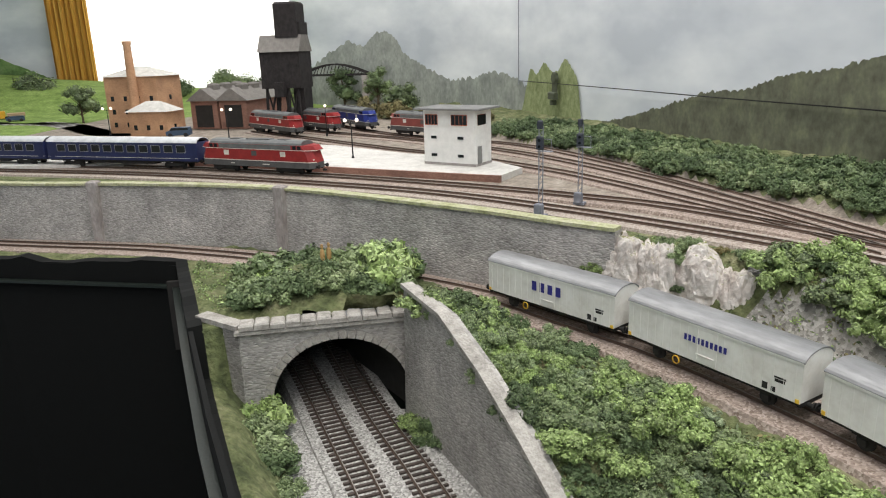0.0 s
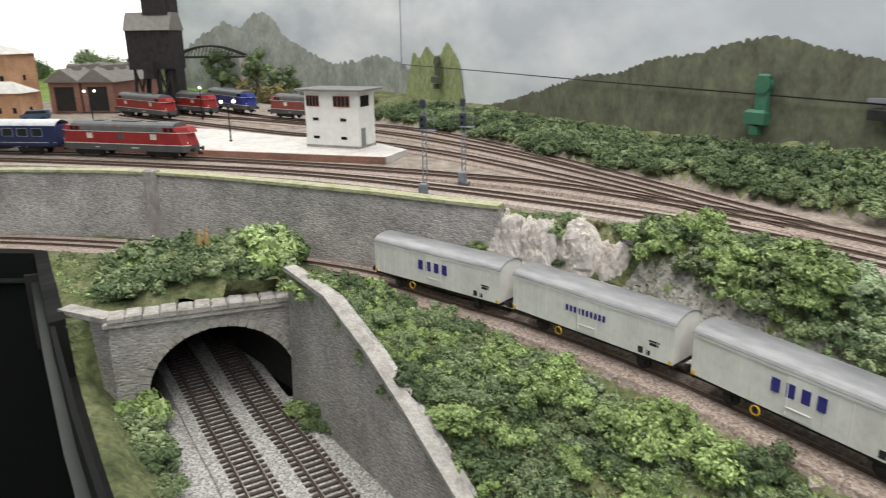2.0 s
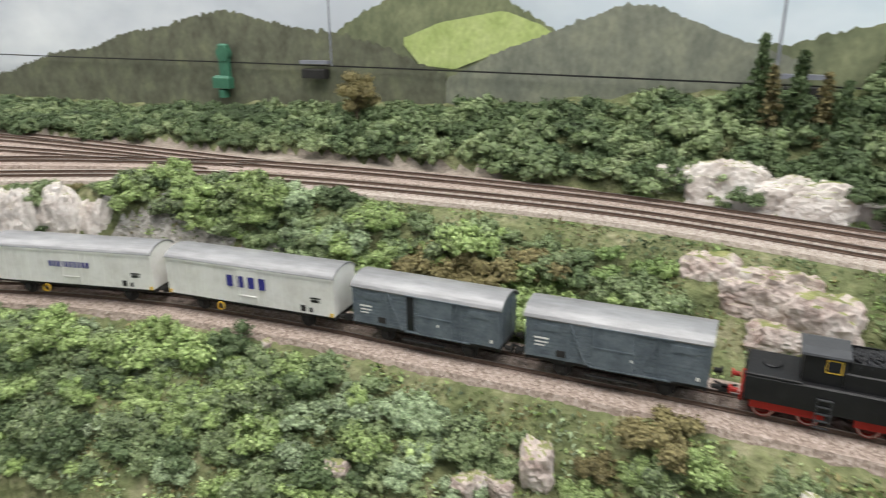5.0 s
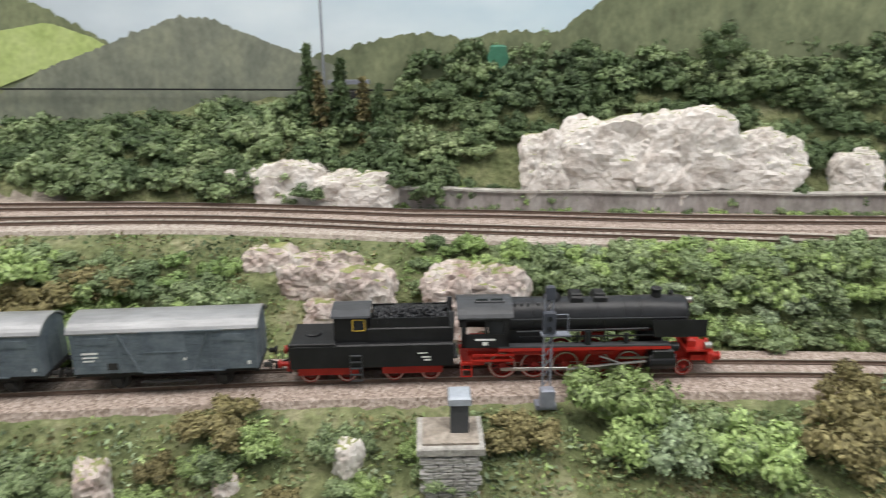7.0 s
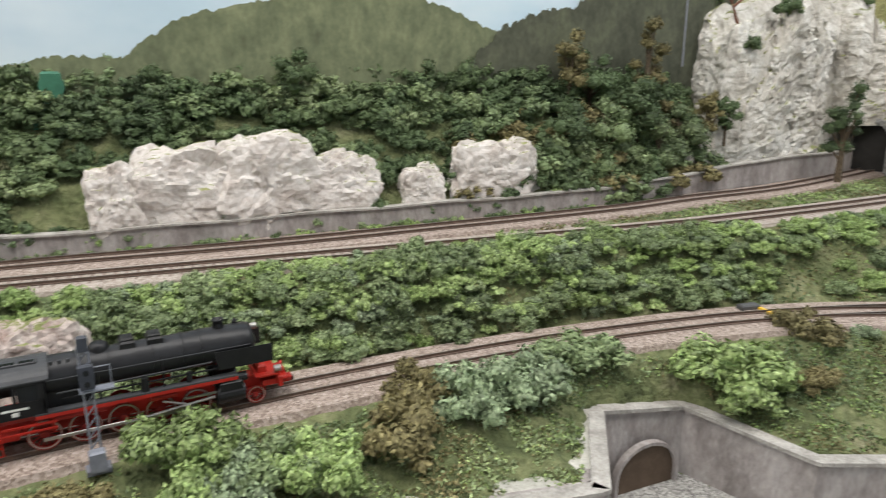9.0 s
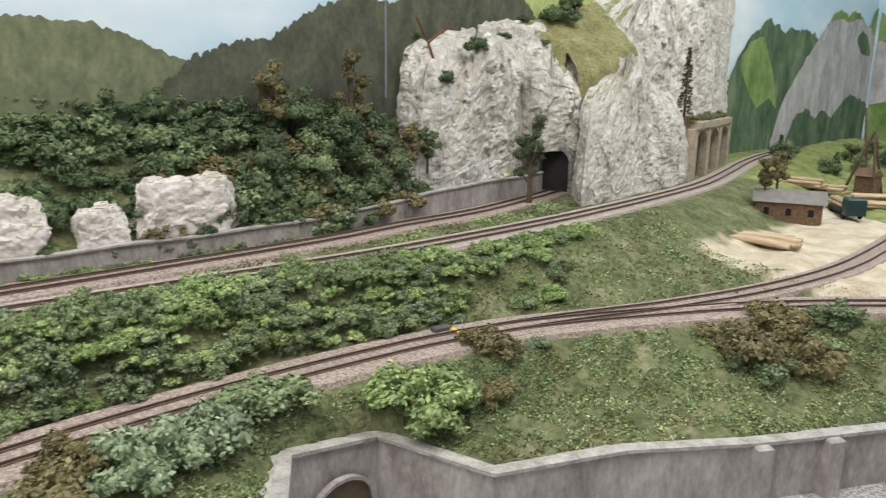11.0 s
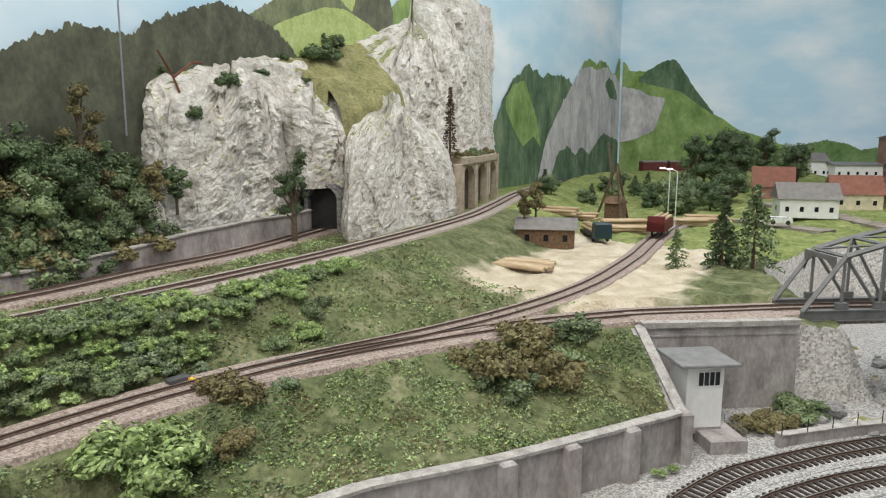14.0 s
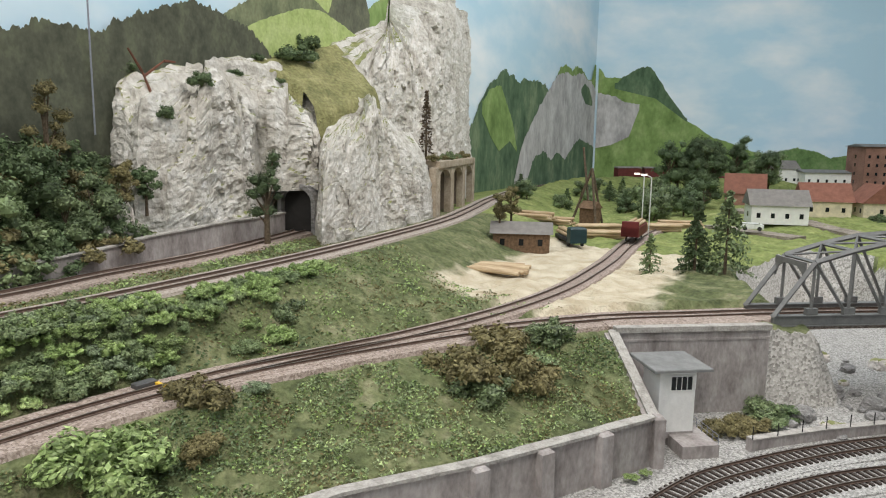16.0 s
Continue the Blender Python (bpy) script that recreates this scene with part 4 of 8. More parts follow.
def bush_in_bulk(x, y, r, tone, z, flat=1.0):
    """Adds a bush to the one joined mass of its tone."""
    shape = random.randrange(len(BUSH_SHAPES))
    if (shape, tone, 1) not in BUSH_MESH:
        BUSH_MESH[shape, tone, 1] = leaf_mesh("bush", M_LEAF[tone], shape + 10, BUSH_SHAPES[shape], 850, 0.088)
    me = BUSH_MESH[shape, tone, 1]
    co = np.empty(len(me.vertices) * 3)
    me.vertices.foreach_get("co", co)
    a = random.uniform(0, 6.28)
    co = co.reshape(-1, 3) * np.array([r * random.uniform(1.0, 1.35), r * random.uniform(1.0, 1.35), r * flat * random.uniform(0.95, 1.3)])
    c, s = math.cos(a), math.sin(a)
    co = np.stack([co[:, 0] * c - co[:, 1] * s + x, co[:, 0] * s + co[:, 1] * c + y, co[:, 2] + z - 0.1 * r], 1)
    tri = np.empty(len(me.polygons) * 3, int)
    me.polygons.foreach_get("vertices", tri)
    v, f, n = STUFF.setdefault(tone, ([], [], [0]))
    f.append(tri.reshape(-1, 3) + n[0])
    v.append(co)
    n[0] += len(co)


def along(c, start, end, offsets, gap, radii, tones, jitter=0.008, flat=1.0, bulk=False):
    """Bushes beside a curve, between two y values, at the given side offsets."""
    sel = c[(c[:, 1] <= start) & (c[:, 1] >= end)]
    run = np.concatenate([[0], np.cumsum(np.linalg.norm(np.diff(sel[:, :2], axis=0), axis=1))])
    todo = []
    for s in np.arange(0, run[-1], gap):
        k = int(np.searchsorted(run, s))
        r = sel[min(k, len(sel) - 1)]
        for o in offsets:
            q = o + random.uniform(-jitter, jitter)
            e = random.uniform(-gap / 2, gap / 2)
            todo.append((r[0] - r[3] * q + r[2] * e, r[1] + r[2] * q + r[3] * e))
    zs = ground_height(np.array([p[0] for p in todo]), np.array([p[1] for p in todo]))
    for (x, y), z in zip(todo, zs):
        (bush_in_bulk if bulk else bush)(x, y, random.uniform(*radii), random.choice(tones), z=float(z), flat=flat)


# hedge and wooded slope behind the upper tracks, joined
along(HEDGE, 1.4, 0.5, (0.012, 0.026, 0.042, 0.06, 0.078, 0.096), 0.018, (0.012, 0.019), ("dark", "dark", "mid"), bulk=True)
along(HEDGE, 0.5, 0.02, (0.012, 0.028, 0.046, 0.064, 0.08), 0.019, (0.014, 0.023), ("dark", "mid", "dark", "mid"), bulk=True)
along(BANKWALL, 0.02, -0.75, (0.088, 0.104, 0.12), 0.021, (0.016, 0.026), ("dark", "dark", "mid"), bulk=True)
along(BANKWALL, 0.02, -0.05, (0.016, 0.034, 0.052, 0.07), 0.019, (0.014, 0.023), ("dark", "dark", "mid"), bulk=True)
along(BANKWALL, -0.05, -0.46, (0.062, 0.078), 0.021, (0.012, 0.019), ("dark", "mid", "dark"), bulk=True)
along(BANKWALL, -0.42, -0.74, (0.016, 0.032, 0.048, 0.066, 0.084), 0.02, (0.015, 0.025), ("dark", "dark", "mid", "olive"), bulk=True)
along(BANKWALL, 0.0, -0.66, (0.007,), 0.010, (0.006, 0.011), ("dark", "mid", "mid"), 0.004, bulk=True)
along(BANKWALL, -0.28, -0.48, (0.030, 0.046), 0.020, (0.012, 0.018), ("dark", "mid", "dark"), bulk=True)
along(BANKWALL, -0.05, -0.30, (0.050,), 0.020, (0.010, 0.016), ("dark", "mid"), bulk=True)
along(BANKWALL, 0.02, -0.62, (0.002, 0.012), 0.013, (0.005, 0.010), ("mid", "dark", "light"), 0.003, bulk=True)
along(HEDGE, 0.19, 0.02, (0.004,), 0.014, (0.006, 0.011), ("mid", "dark", "light"), 0.004, bulk=True)
# slope between the lines
along(TRAIN, 0.46, 0.36, (0.076, 0.09, 0.104), 0.026, (0.016, 0.026), ("mid", "light", "dark", "light"))
along(TRAIN, 0.36, 0.30, (0.055, 0.07, 0.086, 0.104), 0.03, (0.014, 0.024), ("mid", "light", "dark", "pale"))
along(TRAIN, 0.30, 0.06, (0.052, 0.072, 0.092), 0.03, (0.016, 0.027), ("light", "mid", "mid", "light", "olive"))
along(TRAIN, -0.13, -0.62, (0.046, 0.062, 0.078), 0.021, (0.012, 0.019), ("light", "mid", "mid"), 0.006)
along(TRAIN, -0.62, -0.78, (0.055, 0.075, 0.10), 0.035, (0.009, 0.016), ("mid", "light"))
along(TRAIN, -0.10, -0.64, (0.044, 0.056, 0.068, 0.080, 0.092), 0.013, (0.007, 0.012), ("light", "mid", "light", "pale"), 0.005, bulk=True)
along(TRAIN, 0.46, 0.34, (0.078, 0.09, 0.102), 0.015, (0.007, 0.013), ("light", "mid", "mid", "dark"), 0.006, bulk=True)
along(TRAIN, 0.34, 0.06, (0.046, 0.060, 0.074, 0.088, 0.102), 0.015, (0.007, 0.013), ("light", "mid", "mid", "dark"), 0.006, bulk=True)
along(TRAIN, 0.65, 0.16, (-0.046, -0.060, -0.074, -0.088, -0.102), 0.017, (0.006, 0.011), ("mid", "light", "mid", "pale"), 0.006, bulk=True)
along(INNER[INNER[:, 4] <= 4.6], 0.6, 0.30, (0.015, 0.026), 0.011, (0.006, 0.010), ("mid", "dark", "light"), 0.003, bulk=True)
along(FRONT, -0.02, -0.86, (-0.040, -0.052), 0.011, (0.006, 0.012), ("light", "mid", "light"), 0.005, bulk=True)
# slope inside the main line
along(TRAIN, 0.65, 0.30, (-0.046, -0.064, -0.082, -0.10, -0.118), 0.028, (0.012, 0.021), ("mid", "light", "mid", "light", "dark"))
along(TRAIN, 0.30, 0.12, (-0.056, -0.076, -0.096, -0.116), 0.028, (0.011, 0.021), ("pale", "light", "mid", "dark"))
along(TRAIN, 0.12, -0.10, (-0.056, -0.072), 0.034, (0.007, 0.014), ("light", "olive", "mid", "dark"))


def scatter(count, box, test, tones, leaf, seed, lift=0.002):
    """Low plants: small leaves strewn over a stretch of ground in patches."""
    rng = np.random.default_rng(seed)
    x, y = rng.uniform(box[0], box[1], count), rng.uniform(box[2], box[3], count)
    keep = test(x, y)
    x, y = x[keep], y[keep]
    z = ground_height(x, y)
    patch = noise2(x, y, 0.022, seed) + 0.5 * noise2(x, y, 0.008, seed + 2)
    keep = (patch > -0.25) & (z > LOW + 0.006)
    x, y, z, patch = x[keep], y[keep], z[keep], patch[keep]
    n = len(x)
    h = z + lift * np.clip(patch + 0.4, 0, 1) * 2.5 * rng.random(n)
    t = rng.normal(size=(n, 3)) * np.array([1, 1, 0.7])
    t /= np.linalg.norm(t, axis=1)[:, None]
    b = np.cross(t, rng.normal(size=(n, 3)))
    b /= np.linalg.norm(b, axis=1)[:, None]
    s = (leaf * (0.5 + rng.random(n)))[:, None]
    p = np.stack([x, y, h], 1)
    quad = np.stack([p - t * s, p + b * s * 0.5, p + t * s, p - b * s * 0.5], 1)
    tone = np.clip(((noise2(x, y, 0.05, seed + 7) + 0.6 + 0.3 * rng.normal(size=n)) / 1.2 * len(tones)).astype(int), 0, len(tones) - 1)
    for i, name in enumerate(tones):
        q = quad[tone == i].reshape(-1, 3)
        f = np.arange(len(q)).reshape(-1, 4)
        v, fs, k = STUFF.setdefault(name, ([], [], [0]))
        fs.append(np.concatenate([f[:, [0, 1, 2]], f[:, [0, 2, 3]]]) + k[0])
        v.append(q)
        k[0] += len(q)


def inner_slope(x, y):
    d, _ = side_of(TRAIN[::3], x, y)
    e, _ = side_of(INNER[::3], x, y)
    return (d < -0.036) & (e > 0.012)


def outer_slope(x, y):
    d, _ = side_of(TRAIN[::3], x, y)
    e, _ = side_of(FRONT[::3], x, y)
    return (d > 0.036) & (e < -0.034) & ~((x < 0.15) & (y > 0.55))


def hill_top(x, y):
    d, _ = side_of(TRAIN[::3], x, y)
    e, _ = side_of(RIMLINE, x, y)
    return (e > 0.012) & (d < -0.03) & (y > 0.64 + 0.1 * (x + 0.1)) & (x > -0.29) & (x < -0.02)


scatter(130000, (-0.05, 0.52, -0.2, 0.66), inner_slope, ("mid", "olive", "light", "pale"), 0.0017, 1)
scatter(150000, (0.22, 0.52, -1.0, -0.2), inner_slope, ("mid", "mid", "light", "mid", "olive"), 0.0013, 2)
scatter(120000, (0.1, 0.66, -0.8, 0.6), outer_slope, ("dark", "mid", "olive", "light"), 0.0017, 3)
scatter(20000, (0.35, 0.95, -1.05, -0.8), outer_slope, ("olive", "mid", "light"), 0.0016, 4)
scatter(12000, (-0.3, 0.0, 0.6, 0.85), hill_top, ("mid", "mid", "light"), 0.0015, 5)


def between_tracks(x, y):
    d, _ = side_of(FRONT[::3], x, y)
    e, _ = side_of(BACK[::3], x, y)
    return (d > 0.022) & (e < -0.022)


def hill_shrubs():
    for x, y, r, tone in [(-0.185, 0.745, 0.03, "mid"), (-0.155, 0.748, 0.026, "dark"), (-0.12, 0.742, 0.022, "mid"), (-0.075, 0.715, 0.03, "mid"), (-0.05, 0.69, 0.03, "dark"), (-0.045, 0.665, 0.024, "mid"), (-0.09, 0.655, 0.018, "mid"), (-0.16, 0.645, 0.022, "dark"), (-0.19, 0.655, 0.022, "mid"), (-0.205, 0.69, 0.02, "mid"), (-0.075, 0.735, 0.024, "dark"),
                          (-0.20, 0.725, 0.03, "mid"), (-0.175, 0.705, 0.026, "light"), (-0.062, 0.672, 0.032, "light"), (-0.055, 0.70, 0.032, "light"), (-0.075, 0.64, 0.02, "dark"), (-0.105, 0.635, 0.02, "mid"), (-0.135, 0.632, 0.02, "dark"), (-0.165, 0.628, 0.02, "mid"), (-0.19, 0.625, 0.018, "dark"), (-0.12, 0.66, 0.018, "dark"), (-0.165, 0.56, 0.026, "light"), (-0.158, 0.535, 0.024, "mid"), (-0.145, 0.51, 0.022, "mid"), (-0.135, 0.48, 0.018, "dark")]:
        bush_in_bulk(x, y, r, tone, ground_at(x, y))


hill_shrubs()
scatter(30000, (0.60, 0.90, -0.98, -0.42), between_tracks, ("olive", "mid", "light"), 0.0015, 6)

# ---- rolling stock (lengths in millimetres, drawn at 0.001) ----
MM = 0.001
M_LOCOBLACK = paint("satin_black_loco", (0.012, 0.012, 0.013), 0.42, var=0.3)
M_BOILER = paint("black_boiler_sheet", (0.022, 0.022, 0.024), 0.34, var=0.3, size=0.02)
M_LOCOROOF = paint("dark_grey_cab_roof", (0.055, 0.056, 0.06), 0.4)
M_LOCORED = paint("bright_red_frame", (0.40, 0.022, 0.014), 0.45)
M_WHEELRED = paint("dusty_red_wheel", (0.26, 0.022, 0.016), 0.6)
M_STEEL = paint("worn_bright_steel", (0.42, 0.40, 0.38), 0.35, 0.9)
M_COAL = paint("glossy_coal", (0.018, 0.018, 0.02), 0.28, var=0.5, size=0.003, bump=0.6)
M_WAGONGREY = material("blue_grey_planks", [(0.085, 0.105, 0.125), (0.12, 0.145, 0.165), (0.15, 0.175, 0.195)], 0.01, 0.6, bump=0.1, fine=0.3)
M_WAGONROOF = material("brushed_grey_roof", [(0.20, 0.20, 0.205), (0.29, 0.29, 0.295), (0.36, 0.36, 0.365)], 0.03, 0.42, 0.35, bump=0.05, fine=0.3, stretch=(0.3, 1, 1))
M_WAGONWHITE = material("off_white_wagon_side", [(0.66, 0.64, 0.60), (0.76, 0.745, 0.71), (0.81, 0.80, 0.77)], 0.02, 0.5, fine=0.2)
M_UNDER = paint("dark_underframe", (0.022, 0.021, 0.02), 0.7, var=0.4)
M_WINDOW = paint("dark_window_glass", (0.012, 0.014, 0.016), 0.08)
M_CREAM = paint("warm_white_print", (0.72, 0.72, 0.68), 0.6)
M_BLUEPRINT = paint("blue_print", (0.035, 0.035, 0.22), 0.6)
M_BRASS = paint("amber_lamp", (0.75, 0.48, 0.06), 0.4)


def seat_on(c, level, front_y, length):
    """The pose of a vehicle whose front end is at that y on the curve and whose x axis points forward."""
    k = int(np.argmin(np.abs(c[:, 1] - front_y)))
    return seat_at(c, level, k, length)


def seat_at(c, level, k, length):
    run = np.concatenate([[0], np.cumsum(np.linalg.norm(np.diff(c[:, :2], axis=0), axis=1))])
    j = int(np.searchsorted(run, run[k] - length))
    a, b = c[j], c[k]
    z = float(level(a[1])) if callable(level) else level
    return pose(a[0], a[1], z, 0, 0, math.degrees(math.atan2(b[1] - a[1], b[0] - a[0]))), j


def spoked_wheel(name, parent, x, y, r, mat, spokes=12):
    side = 1 if y > 0 else -1
    m = Mesh().turned([(r * 0.84, -1.1), (r * 0.84, 1.1), (r, 1.1), (r + 0.6, -0.7), (r + 0.6, -1.1), (r * 0.84, -1.1)], 28, "y", (x, y, r))
    m.turned([(0.01, -1.3), (r * 0.24, -1.3), (r * 0.24, 1.3), (0.01, 1.3)], 14, "y", (x, y, r))
    for i in range(spokes):
        a = 2 * math.pi * i / spokes
        m.rod((x + r * 0.2 * math.cos(a), y, r + r * 0.2 * math.sin(a)), (x + r * 0.87 * math.cos(a), y, r + r * 0.87 * math.sin(a)), max(0.32, r * 0.055), 5)
    w = part(name, m, mat, parent, scale=MM)
    t = Mesh().turned([(r * 0.90, side * 1.2), (r, side * 1.2), (r, side * 1.12)], 28, "y", (x, y, r))
    part("tyre", t, M_STEEL, w, "bright worn tyre face", scale=MM)
    return w


def buffers(parent, x, way, mat, z=12.0):
    for y in (-10, 10):
        m = Mesh().rod((x - way * 5, y, z), (x - way * 1.2, y, z), 1.5, 10).rod((x - way * 1.4, y, z), (x, y, z), 2.7, 14)
        part("buffer", m, mat, parent, scale=MM)
    part("coupling", Mesh().rod((x - way * 4, 0, z - 2), (x + way * 3, 0, z - 4.5), 0.7, 6).box(x + way * 2, 0, z - 6.5, 4, 5, 2.4), M_UNDER, parent, scale=MM)


def steam_locomotive(m):
    t = thing("steam_locomotive", "black steam locomotive with red wheels and frame", "locomotive", m)
    P = lambda name, mesh, mat, label="", smooth=False, bevel=0.0: part(name, mesh, mat, t, label, smooth, MM, bevel)
    P("frame", Mesh().box(80, 0, 7, 150, 9, 8).box(148, 0, 9, 16, 20, 3.5).box(8, 0, 9, 14, 24, 3), M_LOCORED, "red main frame")
    for x in (26, 45, 64, 83, 102):
        for y in (-9.2, 9.2):
            spoked_wheel("driving_wheel", t, x, y, 8.0, M_WHEELRED, 14)
    for y in (-9.0, 9.0):
        spoked_wheel("leading_wheel", t, 136, y, 4.9, M_WHEELRED, 10)
    for s in (-1, 1):
        P("coupling_rod", Mesh().box(64, s * 11.6, 5.0, 78, 0.9, 1.9, 0, 0.3), M_STEEL, "bright steel coupling rod")
        P("connecting_rod", Mesh().rod((64, s * 12.8, 5.8), (112, s * 12.8, 10.5), 0.9, 6), M_STEEL, "bright steel connecting rod")
        P("crosshead_guide", Mesh().box(105, s * 12.8, 12.4, 18, 1.4, 1.1).rod((84, s * 12.6, 14), (100, s * 12.6, 8), 0.6, 6), M_STEEL)
        P("cylinder", Mesh().turned([(0.1, -8), (5.2, -8), (5.6, -6.5), (5.6, 6.5), (5.2, 8), (0.1, 8)], 18, "x", (121, s * 11.6, 10.6)).box(121, s * 11.5, 9, 13, 9.5, 10, 0, 1), M_LOCOBLACK, smooth=False)
        P("valve_chest", Mesh().rod((112, s * 11.4, 19), (131, s * 11.4, 19), 2.7, 12), M_LOCOBLACK)
        P("running_board", Mesh().box(74, s * 13.2, 21.6, 102, 5.6, 0.9), M_LOCOROOF)
        P("running_board_edge", Mesh().box(74, s * 15.8, 19.6, 102, 0.5, 2.0), M_LOCORED)
        P("air_tank", Mesh().rod((32, s * 12.6, 17.6), (56, s * 12.6, 17.6), 1.9, 12).rod((78, s * 12.6, 17.2), (92, s * 12.6, 17.2), 1.8, 12), M_LOCORED)
        P("smoke_deflector", Mesh().add([(115, s * 15.4, 27), (146, s * 15.4, 27), (146, s * 15.4, 37.6), (113, s * 15.4, 38), (115, s * 14.9, 27), (146, s * 14.9, 27), (146, s * 14.9, 37.6), (113, s * 14.9, 38)], [(0, 1, 2, 3), (7, 6, 5, 4), (0, 4, 5, 1), (1, 5, 6, 2), (2, 6, 7, 3), (3, 7, 4, 0)]), M_LOCOBLACK)
        P("hand_rail", Mesh().rod((30, s * 11.6, 38), (134, s * 11.6, 38), 0.28, 5).rod((34, s * 12.3, 30.5), (112, s * 12.3, 31.5), 0.5, 5), M_LOCOROOF)
        P("side_pipe", Mesh().rod((36, s * 11.9, 27), (118, s * 12.2, 27), 0.55, 5).rod((70, s * 12, 22), (70, s * 12, 30), 0.6, 5).rod((86, s * 12, 22), (86, s * 10, 40), 0.5, 5).rod((54, s * 12, 22), (54, s * 10, 40), 0.5, 5), M_LOCOBLACK)
        P("pump", Mesh().rod((92 if s > 0 else 76, s * 13.2, 22.6), (92 if s > 0 else 76, s * 13.2, 30.5), 2.1, 12).rod((99, s * 13, 23), (99, s * 13, 28.6), 1.5, 10), M_LOCOBLACK)
        P("steps", Mesh().box(4, s * 15.4, 3.2, 7, 0.5, 0.6).box(4, s * 15.4, 7.6, 7, 0.5, 0.6).box(4, s * 15.4, 12, 7, 0.5, 0.6).box(1, s * 15.4, 3.2, 0.6, 0.5, 13).box(7, s * 15.4, 3.2, 0.6, 0.5, 13), M_LOCORED, "red cab steps")
        P("cab_frame_step", Mesh().box(20, s * 15.2, 13.0, 25, 0.8, 1.0).box(20, s * 15.2, 16.4, 25, 0.8, 1.2).box(31, s * 15.2, 11, 0.8, 0.8, 11), M_LOCORED)
    P("boiler", Mesh().turned([(0.1, 26), (10.4, 26), (10.7, 30), (10.7, 108), (11.0, 108.5), (11.0, 134), (10.4, 136.5), (0.1, 136.5)], 36, "x", (0, 0, 36.5)), M_BOILER, "black boiler with a soft sheen", True)
    bands = Mesh()
    for x in (44, 60, 82, 98, 108):
        bands.turned([(10.8, x - 0.5), (11.05, x - 0.5), (11.05, x + 0.5), (10.8, x + 0.5)], 32, "x", (0, 0, 36.5))
    P("boiler_bands", bands, M_LOCOBLACK)
    P("firebox", Mesh().box(38, 0, 18, 26, 17, 14, 0, 1), M_LOCOBLACK)
    P("smokebox_door", Mesh().turned([(0.1, 139.4), (4, 139), (7.6, 137.6), (9, 136.4), (0.1, 136.4)], 28, "x", (0, 0, 36)).rod((139, -4, 36), (140, 4, 36), 0.5, 5), M_LOCOBLACK, "", True)
    P("chimney", Mesh().turned([(3.2, 46), (3.0, 49.5), (3.1, 51.4), (3.5, 51.6), (3.5, 52.4), (2.6, 52.4), (2.6, 50.5), (0.1, 50.5)], 20, "z", (119, 0, 0)), M_LOCOBLACK, "", True)
    P("feed_dome", Mesh().box(70, 0, 45.2, 8, 11, 5.4, 0, 2.2).box(70, 0, 48.8, 7, 9, 2.2, 0, 0.6), M_LOCOBLACK)
    P("steam_dome", Mesh().turned([(5.6, 44.5), (5.2, 47.5), (4.6, 49.4), (3, 50.6), (0.1, 51)], 20, "z", (56, 0, 0)), M_LOCOBLACK, "", True)
    P("sand_dome", Mesh().box(84, 0, 45.2, 8.4, 11, 5.4, 0, 2.2).box(84, 0, 48.8, 7, 9, 2.2, 0, 0.6), M_LOCOBLACK)
    valves = Mesh()
    for x in (33, 37, 41, 47):
        valves.rod((x, -6.5, 44), (x, -6.5, 46.4), 0.9, 8)
    P("washout_plugs", valves, M_LOCOROOF)
    P("bell", Mesh().turned([(1.9, 44), (1.7, 46), (0.9, 47.4), (0.1, 47.6)], 12, "z", (129, 3, 2.4)), M_LOCOBLACK)
    # cab
    for s in (-1, 1):
        wall = Mesh().box(2.5, s * 15.3, 22, 3, 0.7, 19).box(27.5, s * 15.3, 22, 3, 0.7, 19).box(15, s * 15.3, 22, 28, 0.7, 8.5).box(15, s * 15.3, 39, 28, 0.7, 2.2).box(15.5, s * 15.3, 30, 1.6, 0.7, 10)
        P("cab_side", wall, M_LOCOBLACK)
        P("cab_window", Mesh().box(22, s * 15.15, 30.6, 10.5, 0.3, 8.2), M_WINDOW)
        P("number_plate", Mesh().box(15, s * 15.72, 26.6, 12, 0.12, 1.2).box(15, s * 15.72, 23.6, 3.2, 0.12, 2.2), M_CREAM, "small pale lettering bars")
    P("cab_front", Mesh().box(28.6, 0, 22, 0.8, 30, 20), M_LOCOBLACK)
    arc = [(15.9 * math.sin(a), 41.0 + 7.2 * (math.cos(a) - math.cos(1.15)) / (1 - math.cos(1.15))) for a in np.linspace(-1.15, 1.15, 15)]
    arc = [(p[0] * 15.9 / 14.5, p[1]) for p in arc]
    P("cab_roof", Mesh().prism(arc + [(p[0], p[1] - 0.8) for p in reversed(arc)], -1.5, 31.5, "x"), M_LOCOROOF, "grey curved cab roof")
    P("roof_vent", Mesh().box(18, -5, 47, 18, 4.6, 1.3, 0, 0.4), M_LOCOROOF)
    P("roof_vent_slots", Mesh().box(13.5, -5.4, 48.2, 7, 3.0, 0.25).box(22.5, -5.4, 48.2, 7, 3.0, 0.25), M_WINDOW)
    # front end
    P("buffer_beam", Mesh().box(150, 0, 9, 2.4, 29, 6.5, 0, 0.5), M_LOCORED)
    P("front_platform", Mesh().box(143, 0, 15.6, 14, 24, 1.0).box(141, 0, 16.5, 5, 14, 5, 0, 1.2), M_LOCORED)
    buffers(t, 157, 1, M_LOCORED)
